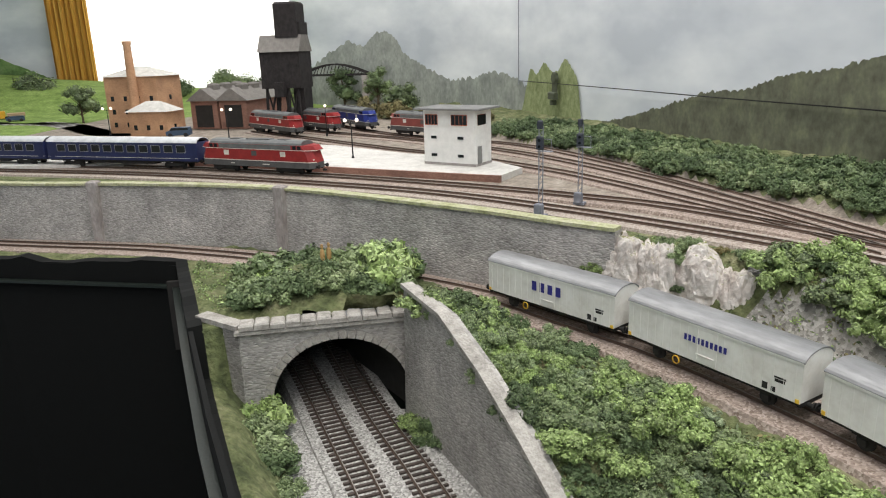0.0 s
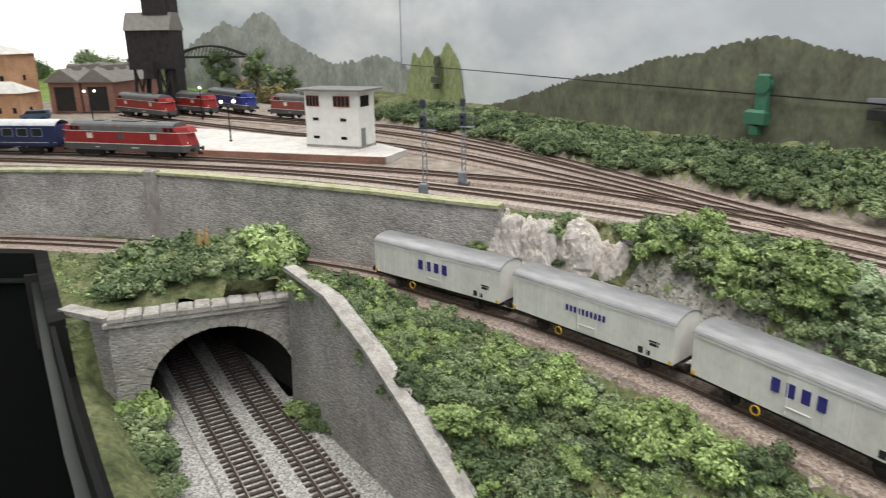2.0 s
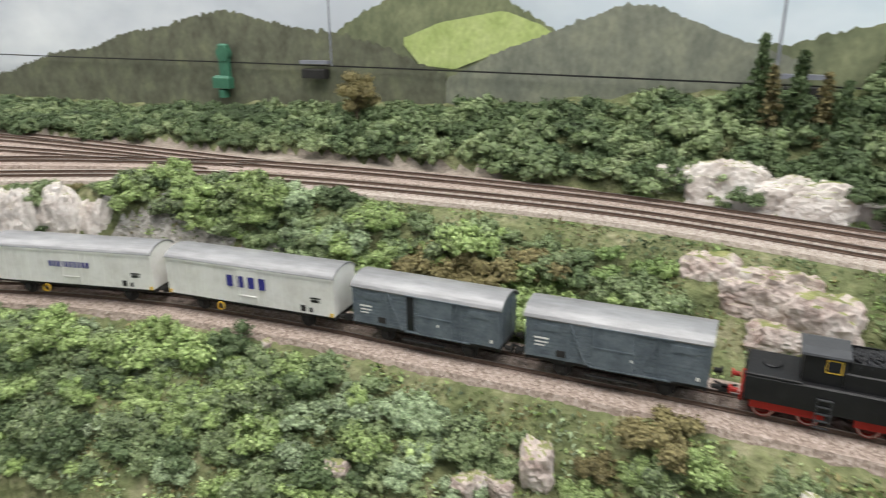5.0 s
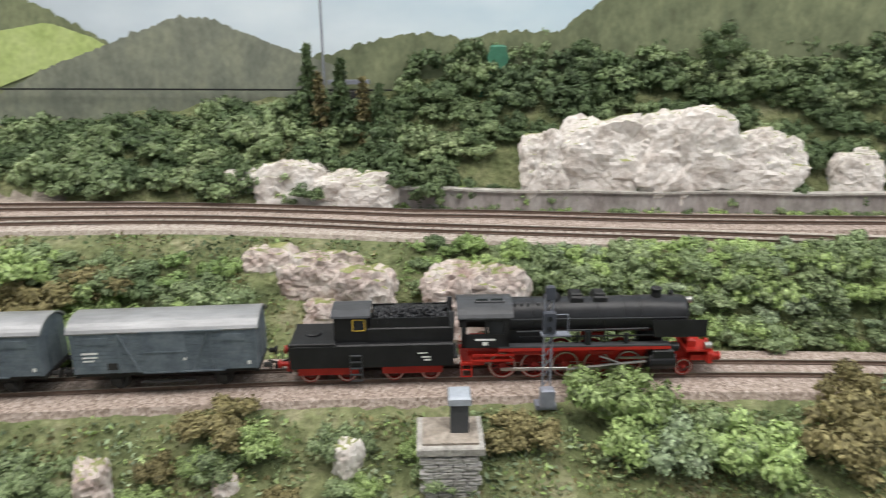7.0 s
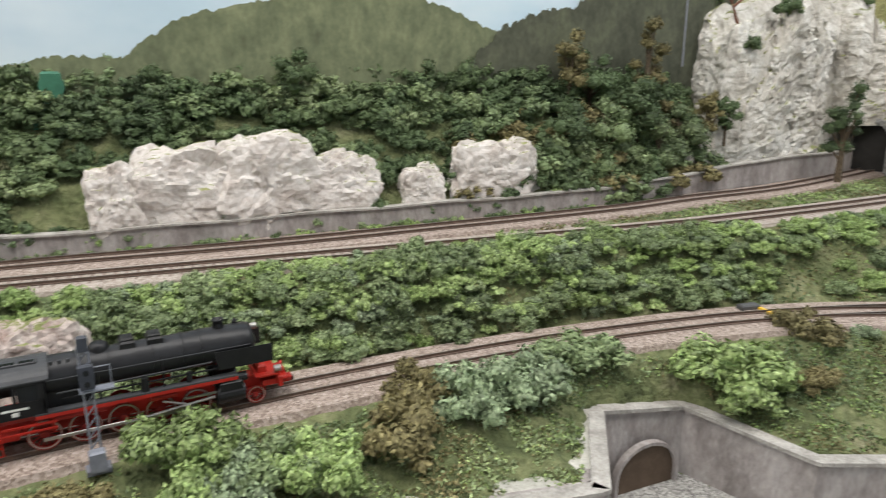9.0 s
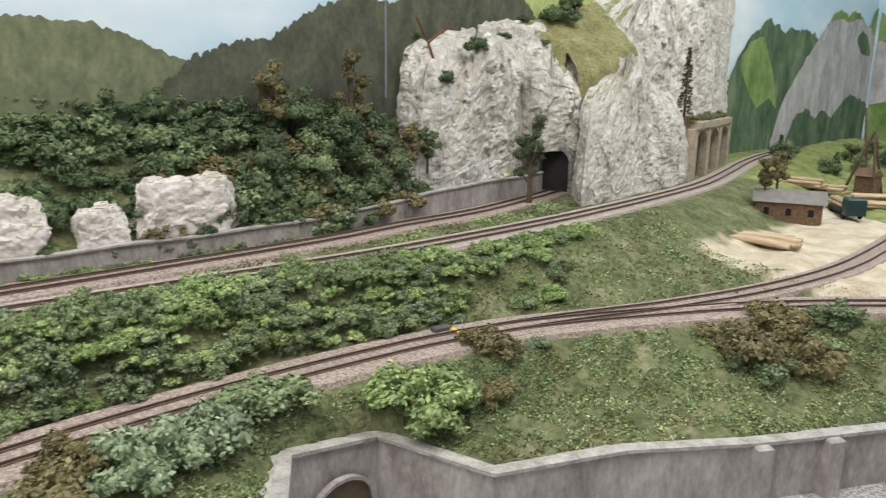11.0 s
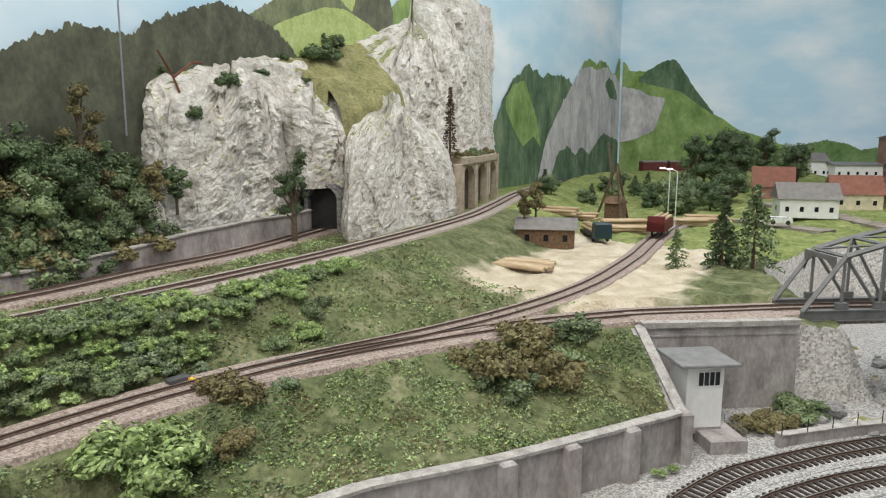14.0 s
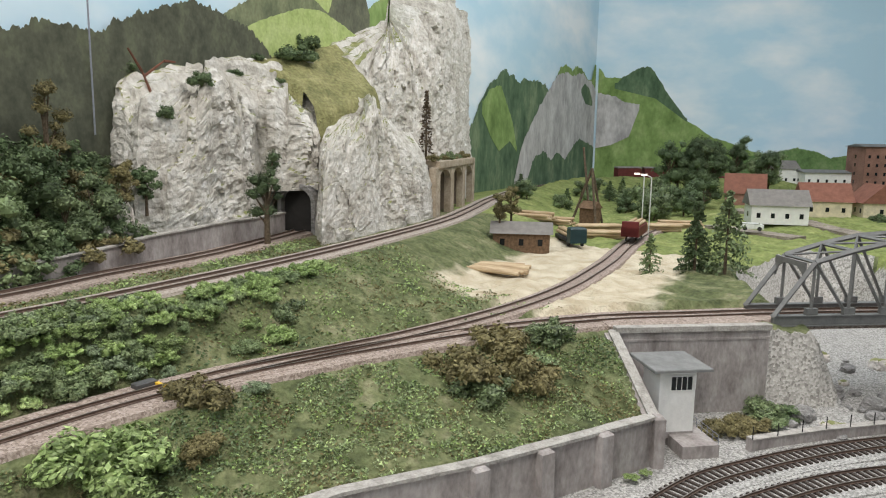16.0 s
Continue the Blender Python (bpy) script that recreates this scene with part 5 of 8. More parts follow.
    for y, z in ((-10.5, 19.2), (10.5, 19.2)):
        P("front_lamp", Mesh().turned([(0.1, 147), (2.0, 147.2), (2.2, 150), (2.2, 151.2), (1.7, 151.2), (0.1, 150.8)], 14, "x", (0, y, z)), M_STEEL, "round silver front lamp")
    P("top_lamp", Mesh().turned([(0.1, 137), (1.9, 137.2), (2.1, 140.6), (1.6, 140.8), (0.1, 140.4)], 14, "x", (0, 0, 44.6)), M_STEEL, "round silver front lamp")
    P("brake_hose", Mesh().rod((152, -4, 10), (153, -4.4, 4.5), 0.6, 6).rod((152, 4, 10), (153, 4.4, 4.5), 0.6, 6), M_UNDER)
    P("pony_truck", Mesh().box(136, 0, 4.5, 12, 14, 3, 0, 0.6), M_LOCORED)
    return t


def tender(m):
    t = thing("tender", "black cabin tender heaped with coal on red bogies", "tender", m)
    P = lambda name, mesh, mat, label="", smooth=False: part(name, mesh, mat, t, label, smooth, MM)
    P("tank", Mesh().box(50.5, 0, 11, 96, 31, 14.5, 0, 0.9).box(16, 0, 25.4, 27, 31, 1.3, 0, 0.8), M_LOCOBLACK, "black riveted water tank")
    P("upper_tank", Mesh().box(73, 0, 25.5, 50, 25, 9, 0, 0.7), M_LOCOBLACK)
    P("coal_bunker", Mesh().box(73, -11.4, 34, 46, 0.8, 6.5).box(73, 11.4, 34, 46, 0.8, 6.5).box(96, 0, 34, 0.8, 23, 8), M_LOCOBLACK)
    coal = Mesh()
    rng = random.Random(4)
    for k in range(420):
        x, y = rng.uniform(52, 95), rng.uniform(-10.6, 10.6)
        h = 39.0 + 4.0 * (1 - (y / 11.5) ** 2) - abs(x - 74) * 0.06
        s = rng.uniform(1.1, 2.3)
        coal.box(x, y, h - 1.6, s, s * rng.uniform(0.7, 1.3), s * 1.1, rng.uniform(0, 3), s * 0.35)
    coal.box(73, 0, 33.6, 45, 22, 5.5, 0, 1.5)
    P("coal", coal, M_COAL, "heap of glossy black coal")
    P("cabin", Mesh().box(38.5, 0, 25.4, 20, 23, 16.5, 0, 0.5), M_LOCOBLACK)
    P("cabin_roof", Mesh().prism([(-13, 41.3), (-12.6, 42.4), (-7, 44.2), (7, 44.2), (12.6, 42.4), (13, 41.3)], 27, 50, "x"), M_LOCOROOF, "dark grey cabin roof")
    for s in (-1, 1):
        P("cabin_window", Mesh().box(43, s * 11.6, 33, 6.5, 0.3, 6.5), M_WINDOW)
        P("window_frame", Mesh().box(39.5, s * 11.6, 32.6, 0.5, 0.5, 7.2).box(46.5, s * 11.6, 32.6, 0.5, 0.5, 7.2).box(43, s * 11.6, 32.6, 7.4, 0.5, 0.5).box(43, s * 11.6, 39.4, 7.4, 0.5, 0.5), M_BRASS)
        lad = Mesh()
        for z in (2.5, 6.5, 10.5, 14.5, 18.5):
            lad.box(41, s * 16.2, z, 7.2, 1.2, 0.7)
        lad.box(37.6, s * 16.2, 2.5, 0.6, 0.6, 17).box(44.4, s * 16.2, 2.5, 0.6, 0.6, 17)
        P("ladder", lad, M_LOCOROOF)
        bars = Mesh().box(82, s * 15.62, 16.5, 5.5, 0.12, 0.9).box(83, s * 15.62, 14.6, 4, 0.12, 1.0).box(80, s * 15.62, 19.2, 6, 0.12, 0.6)
        P("lettering", bars, M_CREAM, "small white lettering bars")
        P("rail", Mesh().rod((2, s * 15, 8), (2, s * 15, 27), 0.35, 5), M_LOCOBLACK)
    P("cab_gangway", Mesh().box(99, 0, 13, 5, 20, 1).box(97.6, 11.6, 26, 3, 1, 18).box(97.6, -11.6, 26, 3, 1, 18), M_LOCOROOF)
    P("filler_lid", Mesh().turned([(5, 26.6), (5, 27.4), (4.4, 27.8), (0.1, 27.8)], 18, "z", (15, 0, 0)), M_LOCOBLACK)
    for cx in (24, 74):
        b = part("bogie", Mesh().box(cx, 10.6, 4.6, 36, 1.4, 5, 0, 0.8).box(cx, -10.6, 4.6, 36, 1.4, 5, 0, 0.8).box(cx, 0, 7, 6, 22, 4), M_LOCORED, t, "red bogie frame", scale=MM)
        for dx in (-11, 11):
            for y in (-9, 9):
                spoked_wheel("wheel", b, cx + dx, y, 5.4, M_WHEELRED, 10)
    P("rear_beam", Mesh().box(1.6, 0, 9, 2, 29, 5), M_LOCORED)
    buffers(t, -5, -1, M_LOCORED)
    return t


def plain_wheelset(parent, x, r=5.4):
    for y in (-8.8, 8.8):
        m = Mesh().turned([(0.1, -1.0), (r * 0.5, -0.6), (r * 0.85, -1.0), (r, -1.0), (r + 0.5, 1.0), (r * 0.85, 1.0), (0.1, 0.8)], 20, "y", (x, y, r))
        part("wheel", m, M_UNDER, parent, scale=MM)
    part("axle_box", Mesh().box(x, 11.5, r - 1.8, 5, 2, 4.5, 0, 0.6).box(x, -11.5, r - 1.8, 5, 2, 4.5, 0, 0.6).box(x, 11.6, r + 3.0, 14, 1, 1.2).box(x, -11.6, r + 3.0, 14, 1, 1.2), M_UNDER, parent, scale=MM)


def curved_roof(L, half, eave, crown, over=1.5):
    arc = [(half * math.sin(a) / math.sin(1.2), eave + (crown - eave) * (math.cos(a) - math.cos(1.2)) / (1 - math.cos(1.2))) for a in np.linspace(-1.2, 1.2, 15)]
    return Mesh().prism(arc + [(p[0] * 0.97, p[1] - 0.9) for p in reversed(arc)], -over, L + over, "x"), arc


def box_wagon(m, door_open=False):
    L = 104.0
    t = thing("goods_wagon", "blue-grey two-axle covered goods wagon%s" % (" with a half open door" if door_open else " with closed plank doors"), "goods wagon", m, "wagons of the goods train")
    P = lambda name, mesh, mat, label="", smooth=False: part(name, mesh, mat, t, label, smooth, MM)
    roof, arc = curved_roof(L, 16.2, 38.2, 45.0)
    P("roof", roof, M_WAGONROOF, "smooth grey sheet roof")
    for s in (-1, 1):
        side = Mesh()
        for k in range(11):
            side.box(L / 2, s * 15, 13 + k * 2.3, L, 1.0, 2.12, 0, 0.15)
        P("side_planks", side, M_WAGONGREY)
        shift = 9 if door_open else 0
        P("door", Mesh().box(L / 2 + shift, s * 15.9, 13.6, 24, 0.8, 24.2, 0, 0.2).box(L / 2 + shift, s * 16.4, 25, 24, 0.4, 0.8), M_WAGONGREY)
        if door_open:
            # strip over unbroken planks, in the dark glass colour, paints the shaded gap
            P("door_gap", Mesh().box(L / 2 - 9, s * 15.5, 14, 5, 0.3, 23), M_WINDOW)
        P("door_rail", Mesh().box(L / 2 + 10, s * 16.3, 12.4, 46, 0.8, 0.9).box(L / 2 + 10, s * 16.3, 37.6, 46, 0.8, 0.7), M_WAGONGREY)
        brace = Mesh()
        for a, b in ((27, 37), (77, 67)):
            brace.rod((a, s * 15.9, 37), (b, s * 15.9, 13), 0.6, 4)
        for x in (1, 26, 78, 103):
            brace.box(x, s * 15.7, 13, 1.4, 0.8, 25)
        P("brace", brace, M_WAGONGREY)
        P("vent_flap", Mesh().box(14, s * 15.7, 31, 14, 0.5, 4.2, 0, 0.2).box(90, s * 15.7, 31, 14, 0.5, 4.2, 0, 0.2), M_WAGONGREY)
        P("lettering", Mesh().box(10, s * 15.62, 25, 9, 0.12, 1.2).box(10, s * 15.62, 22.6, 8, 0.12, 1.0).box(9, s * 15.62, 20.4, 6, 0.12, 1.0).box(63, s * 16.5, 20, 1.6, 0.12, 1.6).box(99, s * 15.62, 15.6, 2, 0.12, 2.2), M_CREAM, "small white lettering bars")
        P("label_holder", Mesh().box(22, s * 15.7, 15.2, 5.5, 0.4, 4), M_UNDER)
        P("step_board", Mesh().box(L / 2, s * 15, 6, 30, 2, 0.8), M_UNDER)
    for x in (0.6, L - 0.6):
        P("end_wall", Mesh().prism([(-15, 13), (15, 13)] + [(p[0] * 0.95, p[1] - 0.8) for p in reversed(arc)], x - 0.5, x + 0.5, "x").box(x, -6, 13, 2, 1.2, 26).box(x, 6, 13, 2, 1.2, 26), M_WAGONGREY)
    P("underframe", Mesh().box(L / 2, 13, 10.4, L, 1.2, 2.6).box(L / 2, -13, 10.4, L, 1.2, 2.6).box(1, 0, 10, 2, 29, 3).box(L - 1, 0, 10, 2, 29, 3).box(L / 2, 0, 10.4, L - 6, 4, 2.4).box(L / 2, 0, 5, 14, 8, 5, 0, 1), M_UNDER)
    for x in (22, L - 22):
        plain_wheelset(t, x)
    buffers(t, -7, -1, M_UNDER)
    buffers(t, L + 7, 1, M_UNDER)
    return t


def white_wagon(m, wide_mark):
    L = 140.0
    t = thing("refrigerator_wagon", "white two-axle refrigerator wagon with a grey roof and blue marks", "goods wagon", m, "wagons of the goods train")
    P = lambda name, mesh, mat, label="", smooth=False: part(name, mesh, mat, t, label, smooth, MM)
    roof, arc = curved_roof(L, 16.4, 40.5, 46.5, 1.0)
    P("roof", roof, M_WAGONROOF, "smooth grey sheet roof")
    P("body", Mesh().box(L / 2, 0, 12.5, L, 31, 28, 0, 0.3), M_WAGONWHITE)
    for s in (-1, 1):
        P("eave", Mesh().box(L / 2, s * 15.9, 38.6, L, 0.6, 1.6), M_WAGONWHITE)
        ribs = Mesh()
        for k in range(19):
            ribs.box(4 + k * 7.33, s * 15.6, 13, 0.35, 0.35, 25)
        P("panel_ribs", ribs, M_WAGONWHITE)
        P("door", Mesh().box(L / 2 + 1, s * 15.8, 13.6, 17, 0.5, 24.5, 0, 0.2).rod((L / 2 - 6, s * 16.4, 15), (L / 2 - 6, s * 16.4, 37), 0.35, 5).rod((L / 2 - 7, s * 16.4, 19), (L / 2 + 8, s * 16.4, 19), 0.4, 5), M_WAGONWHITE)
        if not wide_mark:
            for k in range(4):
                P("mark_bar", Mesh().box(L / 2 - s * (13.5 - 9 * k), s * 16.15, 25, 5.2, 0.15, 8.5), M_BLUEPRINT, "plain dark blue mark")
        else:
            for k in range(10):
                P("mark_bar", Mesh().box(L / 2 - s * (16 - 3.6 * k), s * 16.15, 26.5, 2.2, 0.15, 4.6), M_BLUEPRINT, "plain faded blue mark")
        P("lettering", Mesh().box(L / 2 - s * 56, s * 15.62, 24, 8, 0.12, 1.2).box(L / 2 - s * 56, s * 15.62, 21.5, 7, 0.12, 2).box(L / 2 - s * 52, s * 15.62, 14, 3, 0.12, 3.4).box(L / 2 - s * 46, s * 15.62, 14, 4, 0.12, 4.6), M_UNDER, "small dark lettering bars")
        P("lamp_hook", Mesh().box(1.6, s * 15.7, 12.6, 2.4, 0.6, 2.6).box(L - 1.6, s * 15.7, 12.6, 2.4, 0.6, 2.6), M_BRASS)
        P("ladder", Mesh().rod((-1.6, s * 9, 12), (-1.6, s * 9, 41), 0.4, 5).rod((-1.6, s * 12.5, 12), (-1.6, s * 12.5, 41), 0.4, 5), M_WAGONWHITE)
    P("end_wall", Mesh().prism([(-15.4, 13)] + [(p[0] * 0.95, p[1] - 0.9) for p in arc] + [(15.4, 13)], -0.4, 0.5, "x").prism([(-15.4, 13)] + [(p[0] * 0.95, p[1] - 0.9) for p in arc] + [(15.4, 13)], L - 0.5, L + 0.4, "x"), M_WAGONWHITE)
    P("underframe", Mesh().box(L / 2, 13, 10, L, 1.2, 2.6).box(L / 2, -13, 10, L, 1.2, 2.6).box(1, 0, 9.6, 2, 29, 3).box(L - 1, 0, 9.6, 2, 29, 3).box(L / 2, 0, 4.6, 20, 9, 5.6, 0, 1), M_UNDER)
    P("brake_wheel", Mesh().turned([(2.6, -0.4), (3.2, -0.4), (3.2, 0.4), (2.6, 0.4)], 16, "y", (L / 2 - 24, -15.6, 8)).turned([(2.6, -0.4), (3.2, -0.4), (3.2, 0.4), (2.6, 0.4)], 16, "y", (L / 2 + 24, 15.6, 8)), M_BRASS)
    for x in (25, L - 25):
        plain_wheelset(t, x)
    buffers(t, -7, -1, M_UNDER)
    buffers(t, L + 7, 1, M_UNDER)
    return t


seat, k = seat_on(TRAIN, 0.0, -0.237, 0.157)
steam_locomotive(seat)
seat, k = seat_at(TRAIN, 0.0, k - 1, 0.101)
tender(seat)
seat, k = seat_at(TRAIN, 0.0, k - 2, 0.111)
box_wagon(seat)
seat, k = seat_at(TRAIN, 0.0, k - 1, 0.118)
box_wagon(seat, True)
first = {}
for n in range(3):
    seat, k = seat_at(TRAIN, 0.0, k - 1, 0.154)
    if n < 2:
        first[n] = white_wagon(seat, n == 1)
    else:
        copy_thing(first[n % 2], seat)


# ---- diesel locomotives and coaches of the station ----
M_DIESELRED = paint("deep_red_diesel", (0.27, 0.022, 0.022), 0.42)
M_DULLRED = paint("faded_red_diesel", (0.25, 0.065, 0.055), 0.6)
M_DIESELBLUE = paint("deep_blue_diesel", (0.02, 0.035, 0.20), 0.42)
M_DIESELGREY = paint("dark_grey_skirt", (0.085, 0.085, 0.085), 0.6)
M_DIESELROOF = paint("mid_grey_roof", (0.13, 0.135, 0.135), 0.55)
M_COACHBLUE = paint("navy_coach_side", (0.018, 0.025, 0.085), 0.4)
M_COACHROOF = paint("silver_coach_roof", (0.60, 0.61, 0.62), 0.4, 0.1)
M_LINE = paint("cream_line", (0.62, 0.60, 0.54), 0.5)


def diesel(m, mat, words):
    L, t = 205.0, thing("diesel_locomotive", words, "locomotive", m, "diesel locomotives of the depot")
    P = lambda name, mesh, mt, label="", smooth=False: part(name, mesh, mt, t, label, smooth, MM)

    def shell(z0, z1, half, nose0, nose1):
        o = [(nose0, -half), (0.5, -half * 0.55), (0.5, half * 0.55), (nose0, half), (L - nose0, half), (L - 0.5, half * 0.55), (L - 0.5, -half * 0.55), (L - nose0, -half)]
        u = [(nose1, -half), (nose1 - nose0 + 0.5, -half * 0.55), (nose1 - nose0 + 0.5, half * 0.55), (nose1, half), (L - nose1, half), (L - nose1 + nose0 - 0.5, half * 0.55), (L - nose1 + nose0 - 0.5, -half * 0.55), (L - nose1, -half)]
        vs = [(x, y, z0) for x, y in o] + [(x, y, z1) for x, y in u]
        return Mesh().add(vs, [(i, (i + 1) % 8, 8 + (i + 1) % 8, 8 + i) for i in range(8)] + [tuple(range(7, -1, -1)), tuple(range(8, 16))])

    P("skirt", shell(9, 17.5, 15.6, 9, 9), M_DIESELGREY)
    P("body", shell(17.5, 34, 15.8, 9, 15), mat)
    P("stripe", shell(17.2, 18.2, 15.95, 8.9, 9.2), M_LINE, "thin cream line")
    P("upper_stripe", shell(33.4, 34.1, 15.95, 14.8, 15.1), M_LINE, "thin cream line")
    P("cab_band", shell(34, 40.5, 15.2, 15, 21), mat)
    roof = [(-15, 40.3), (-13.4, 43.2), (-8, 45.8), (0, 46.6), (8, 45.8), (13.4, 43.2), (15, 40.3)]
    P("roof", Mesh().prism(roof, 21, L - 21, "x"), M_DIESELROOF, "grey roof")
    P("roof_grille", Mesh().box(L / 2, 0, 46, 40, 12, 1.2).box(60, 0, 46, 16, 10, 1).box(145, 0, 46, 16, 10, 1), M_DIESELGREY)
    for s in (-1, 1):
        P("upper_side", Mesh().box(L / 2, s * 15.1, 34.2, L - 76, 0.5, 6), M_DIESELROOF)
        for x in (24, 32, L - 24, L - 32):
            P("cab_window", Mesh().box(x, s * 15.3, 34.8, 6, 0.5, 5), M_WINDOW)
        for x in (52, L / 2, L - 52):
            P("vent", Mesh().box(x, s * 15.9, 24.5, 9, 0.4, 7, 0, 0.2), M_LINE if x != L / 2 else M_DIESELGREY)
        P("number_bar", Mesh().box(L / 2 + 20, s * 15.95, 12.4, 12, 0.2, 1.2).box(L / 2 - 40, s * 15.95, 12.4, 7, 0.2, 1.2), M_LINE)
    for x, w in ((1, -1), (L - 1, 1)):
        P("windscreen", Mesh().add([(x - w * 9.8, -7.6, 35), (x - w * 9.8, 7.6, 35), (x - w * 14.6, 7.2, 40), (x - w * 14.6, -7.2, 40)], [(0, 1, 2, 3)]), M_WINDOW)
        for y in (-9.4, 9.4):
            P("headlamp", Mesh().rod((x - w * 5, y, 21), (x - w * 2.4, y, 21), 1.6, 12), M_LINE)
        buffers(t, x + w * 5, w, M_UNDER)
    for cx in (45, L - 45):
        b = part("bogie", Mesh().box(cx, 11.5, 3.5, 46, 2, 6.5, 0, 1).box(cx, -11.5, 3.5, 46, 2, 6.5, 0, 1), M_UNDER, t, scale=MM)
        for dx in (-17, 17):
            plain_wheelset(b, cx + dx, 5.2)
    return t


def coach(m):
    L, t = 282.0, thing("passenger_coach", "navy blue passenger coach with a silver roof", "passenger coach", m, "coaches of the blue train")
    P = lambda name, mesh, mt, label="": part(name, mesh, mt, t, label, False, MM)
    P("body", Mesh().box(L / 2, 0, 12, L, 31.5, 28, 0, 0.5), M_COACHBLUE)
    roof, _ = curved_roof(L, 16.0, 39.4, 46.5, 0.5)
    P("roof", roof, M_COACHROOF, "silver grey roof")
    P("skirt", Mesh().box(L / 2, 0, 6.5, 120, 24, 6).box(L / 2, 0, 10, L - 4, 28, 2.4), M_UNDER)
    for s in (-1, 1):
        for k in range(11):
            x = 28 + k * 22.6
            P("window", Mesh().box(x, s * 15.7, 25, 15, 0.35, 10), M_WINDOW)
            P("window_frame", Mesh().box(x, s * 15.8, 35, 16, 0.4, 0.7).box(x, s * 15.8, 24.4, 16, 0.4, 0.7).box(x - 7.8, s * 15.8, 24.4, 0.7, 0.4, 11).box(x + 7.8, s * 15.8, 24.4, 0.7, 0.4, 11), M_STEEL)
        P("line", Mesh().box(L / 2, s * 15.85, 16, L, 0.2, 0.6), M_LINE)
        P("door", Mesh().box(9, s * 15.8, 13, 9, 0.4, 25, 0, 0.2).box(L - 9, s * 15.8, 13, 9, 0.4, 25, 0, 0.2), M_COACHBLUE)
    for cx in (45, L - 45):
        b = part("bogie", Mesh().box(cx, 11.5, 4, 36, 2, 5, 0, 1).box(cx, -11.5, 4, 36, 2, 5, 0, 1), M_UNDER, t, scale=MM)
        for dx in (-14, 14):
            plain_wheelset(b, cx + dx, 5.0)
    return t


k = int(np.argmin(np.abs(BACK[:, 0] + 0.163)))
seat, k = seat_at(BACK, upper, k, 0.21)
diesel(seat, M_DIESELRED, "red diesel locomotive with a grey roof heading blue coaches")
seat, k = seat_at(BACK, upper, k - 1, 0.288)
base_coach = coach(seat)
seat, k = seat_at(BACK, upper, k - 1, 0.288)
copy_thing(base_coach, seat)

# ---- rocks ----
def facets(p, seed):
    """Offsets of tilted planes, one for each cell of space: broken rock faces."""
    d, near = noise.voronoi(p + Vector((seed * 3.1, seed, 0)))
    c = near[0]
    h = noise.noise_vector(c * 5.37 + Vector((seed, 2.0, 7.0)))
    return 0.6 * h.x + 0.9 * h.dot(p + Vector((seed * 3.1, seed, 0)) - c) + 0.12 * min(1.0, 3 * (d[1] - d[0]))


def rough_rock(co, size, seed):
    """How far a point of a rock is pushed out: broad facets, ledges and grain."""
    p = co / size
    v = Vector((seed * 3.1, seed, 0))
    ridge_a = 1 - 2 * abs(noise.noise(p * 2.6 + v))
    return 0.08 + 0.24 * noise.noise(p * 1.2 + v) + 0.26 * facets(p * 1.9, seed) + 0.12 * facets(p * 4.6, seed + 3) + 0.10 * ridge_a + 0.05 * noise.noise(p * 8 + v) + 0.03 * noise.noise(p * 19 + v)


def rock(x, y, z, sx, sy, sz, turn, mat, seed, label, group="rocks of the slopes", fine=4):
    bm = bmesh.new()
    bmesh.ops.create_icosphere(bm, subdivisions=fine, radius=1.0)
    for w in bm.verts:
        c = w.co
        block = (abs(c.x) ** 3.4 + abs(c.y) ** 3.4 + abs(c.z) ** 3.4) ** (-1 / 3.4)
        k = block * (0.74 + 0.70 * rough_rock(c.copy(), 1.0, seed))
        w.co = Vector((w.co.x * sx * k, w.co.y * sy * k, w.co.z * sz * k))
    me = bpy.data.meshes.new("rock")
    bm.to_mesh(me)
    bm.free()
    me.materials.append(mat)
    ob = new("rock", me)
    ob.matrix_basis = pose(x, y, z, 0, 0, turn)
    return tagged(ob, label, "rock", group)


WHITE = "whitish plaster rock outcrop beside the track"
M_SLATE = material("grey_layered_rock", [(0.13, 0.125, 0.12), (0.30, 0.29, 0.28), (0.48, 0.46, 0.45)], 0.012, 0.9, bump=0.9, fine=0.6, stretch=(1, 1, 2.5))
for k, (x, y, z, sx, sy, sz, turn) in enumerate([(0.160, 0.606, 0.026, 0.030, 0.018, 0.046, -48), (0.184, 0.574, 0.026, 0.022, 0.017, 0.047, -50), (0.212, 0.552, 0.026, 0.026, 0.016, 0.044, -50), (0.232, 0.530, 0.020, 0.018, 0.014, 0.040, -52)]):
    rock(x, y, z, sx, sy, sz, turn, M_ROCK, 3 + k, WHITE, fine=5)
for k, (x, y, z, sx, sy, sz, turn) in enumerate([(0.258, 0.520, 0.036, 0.030, 0.014, 0.026, -52), (0.284, 0.494, 0.038, 0.024, 0.013, 0.022, -52), (0.254, 0.508, 0.012, 0.024, 0.012, 0.020, -50)]):
    rock(x, y, z, sx, sy, sz, turn, M_SLATE, 9 + k, "grey layered rock face above the track", fine=5)
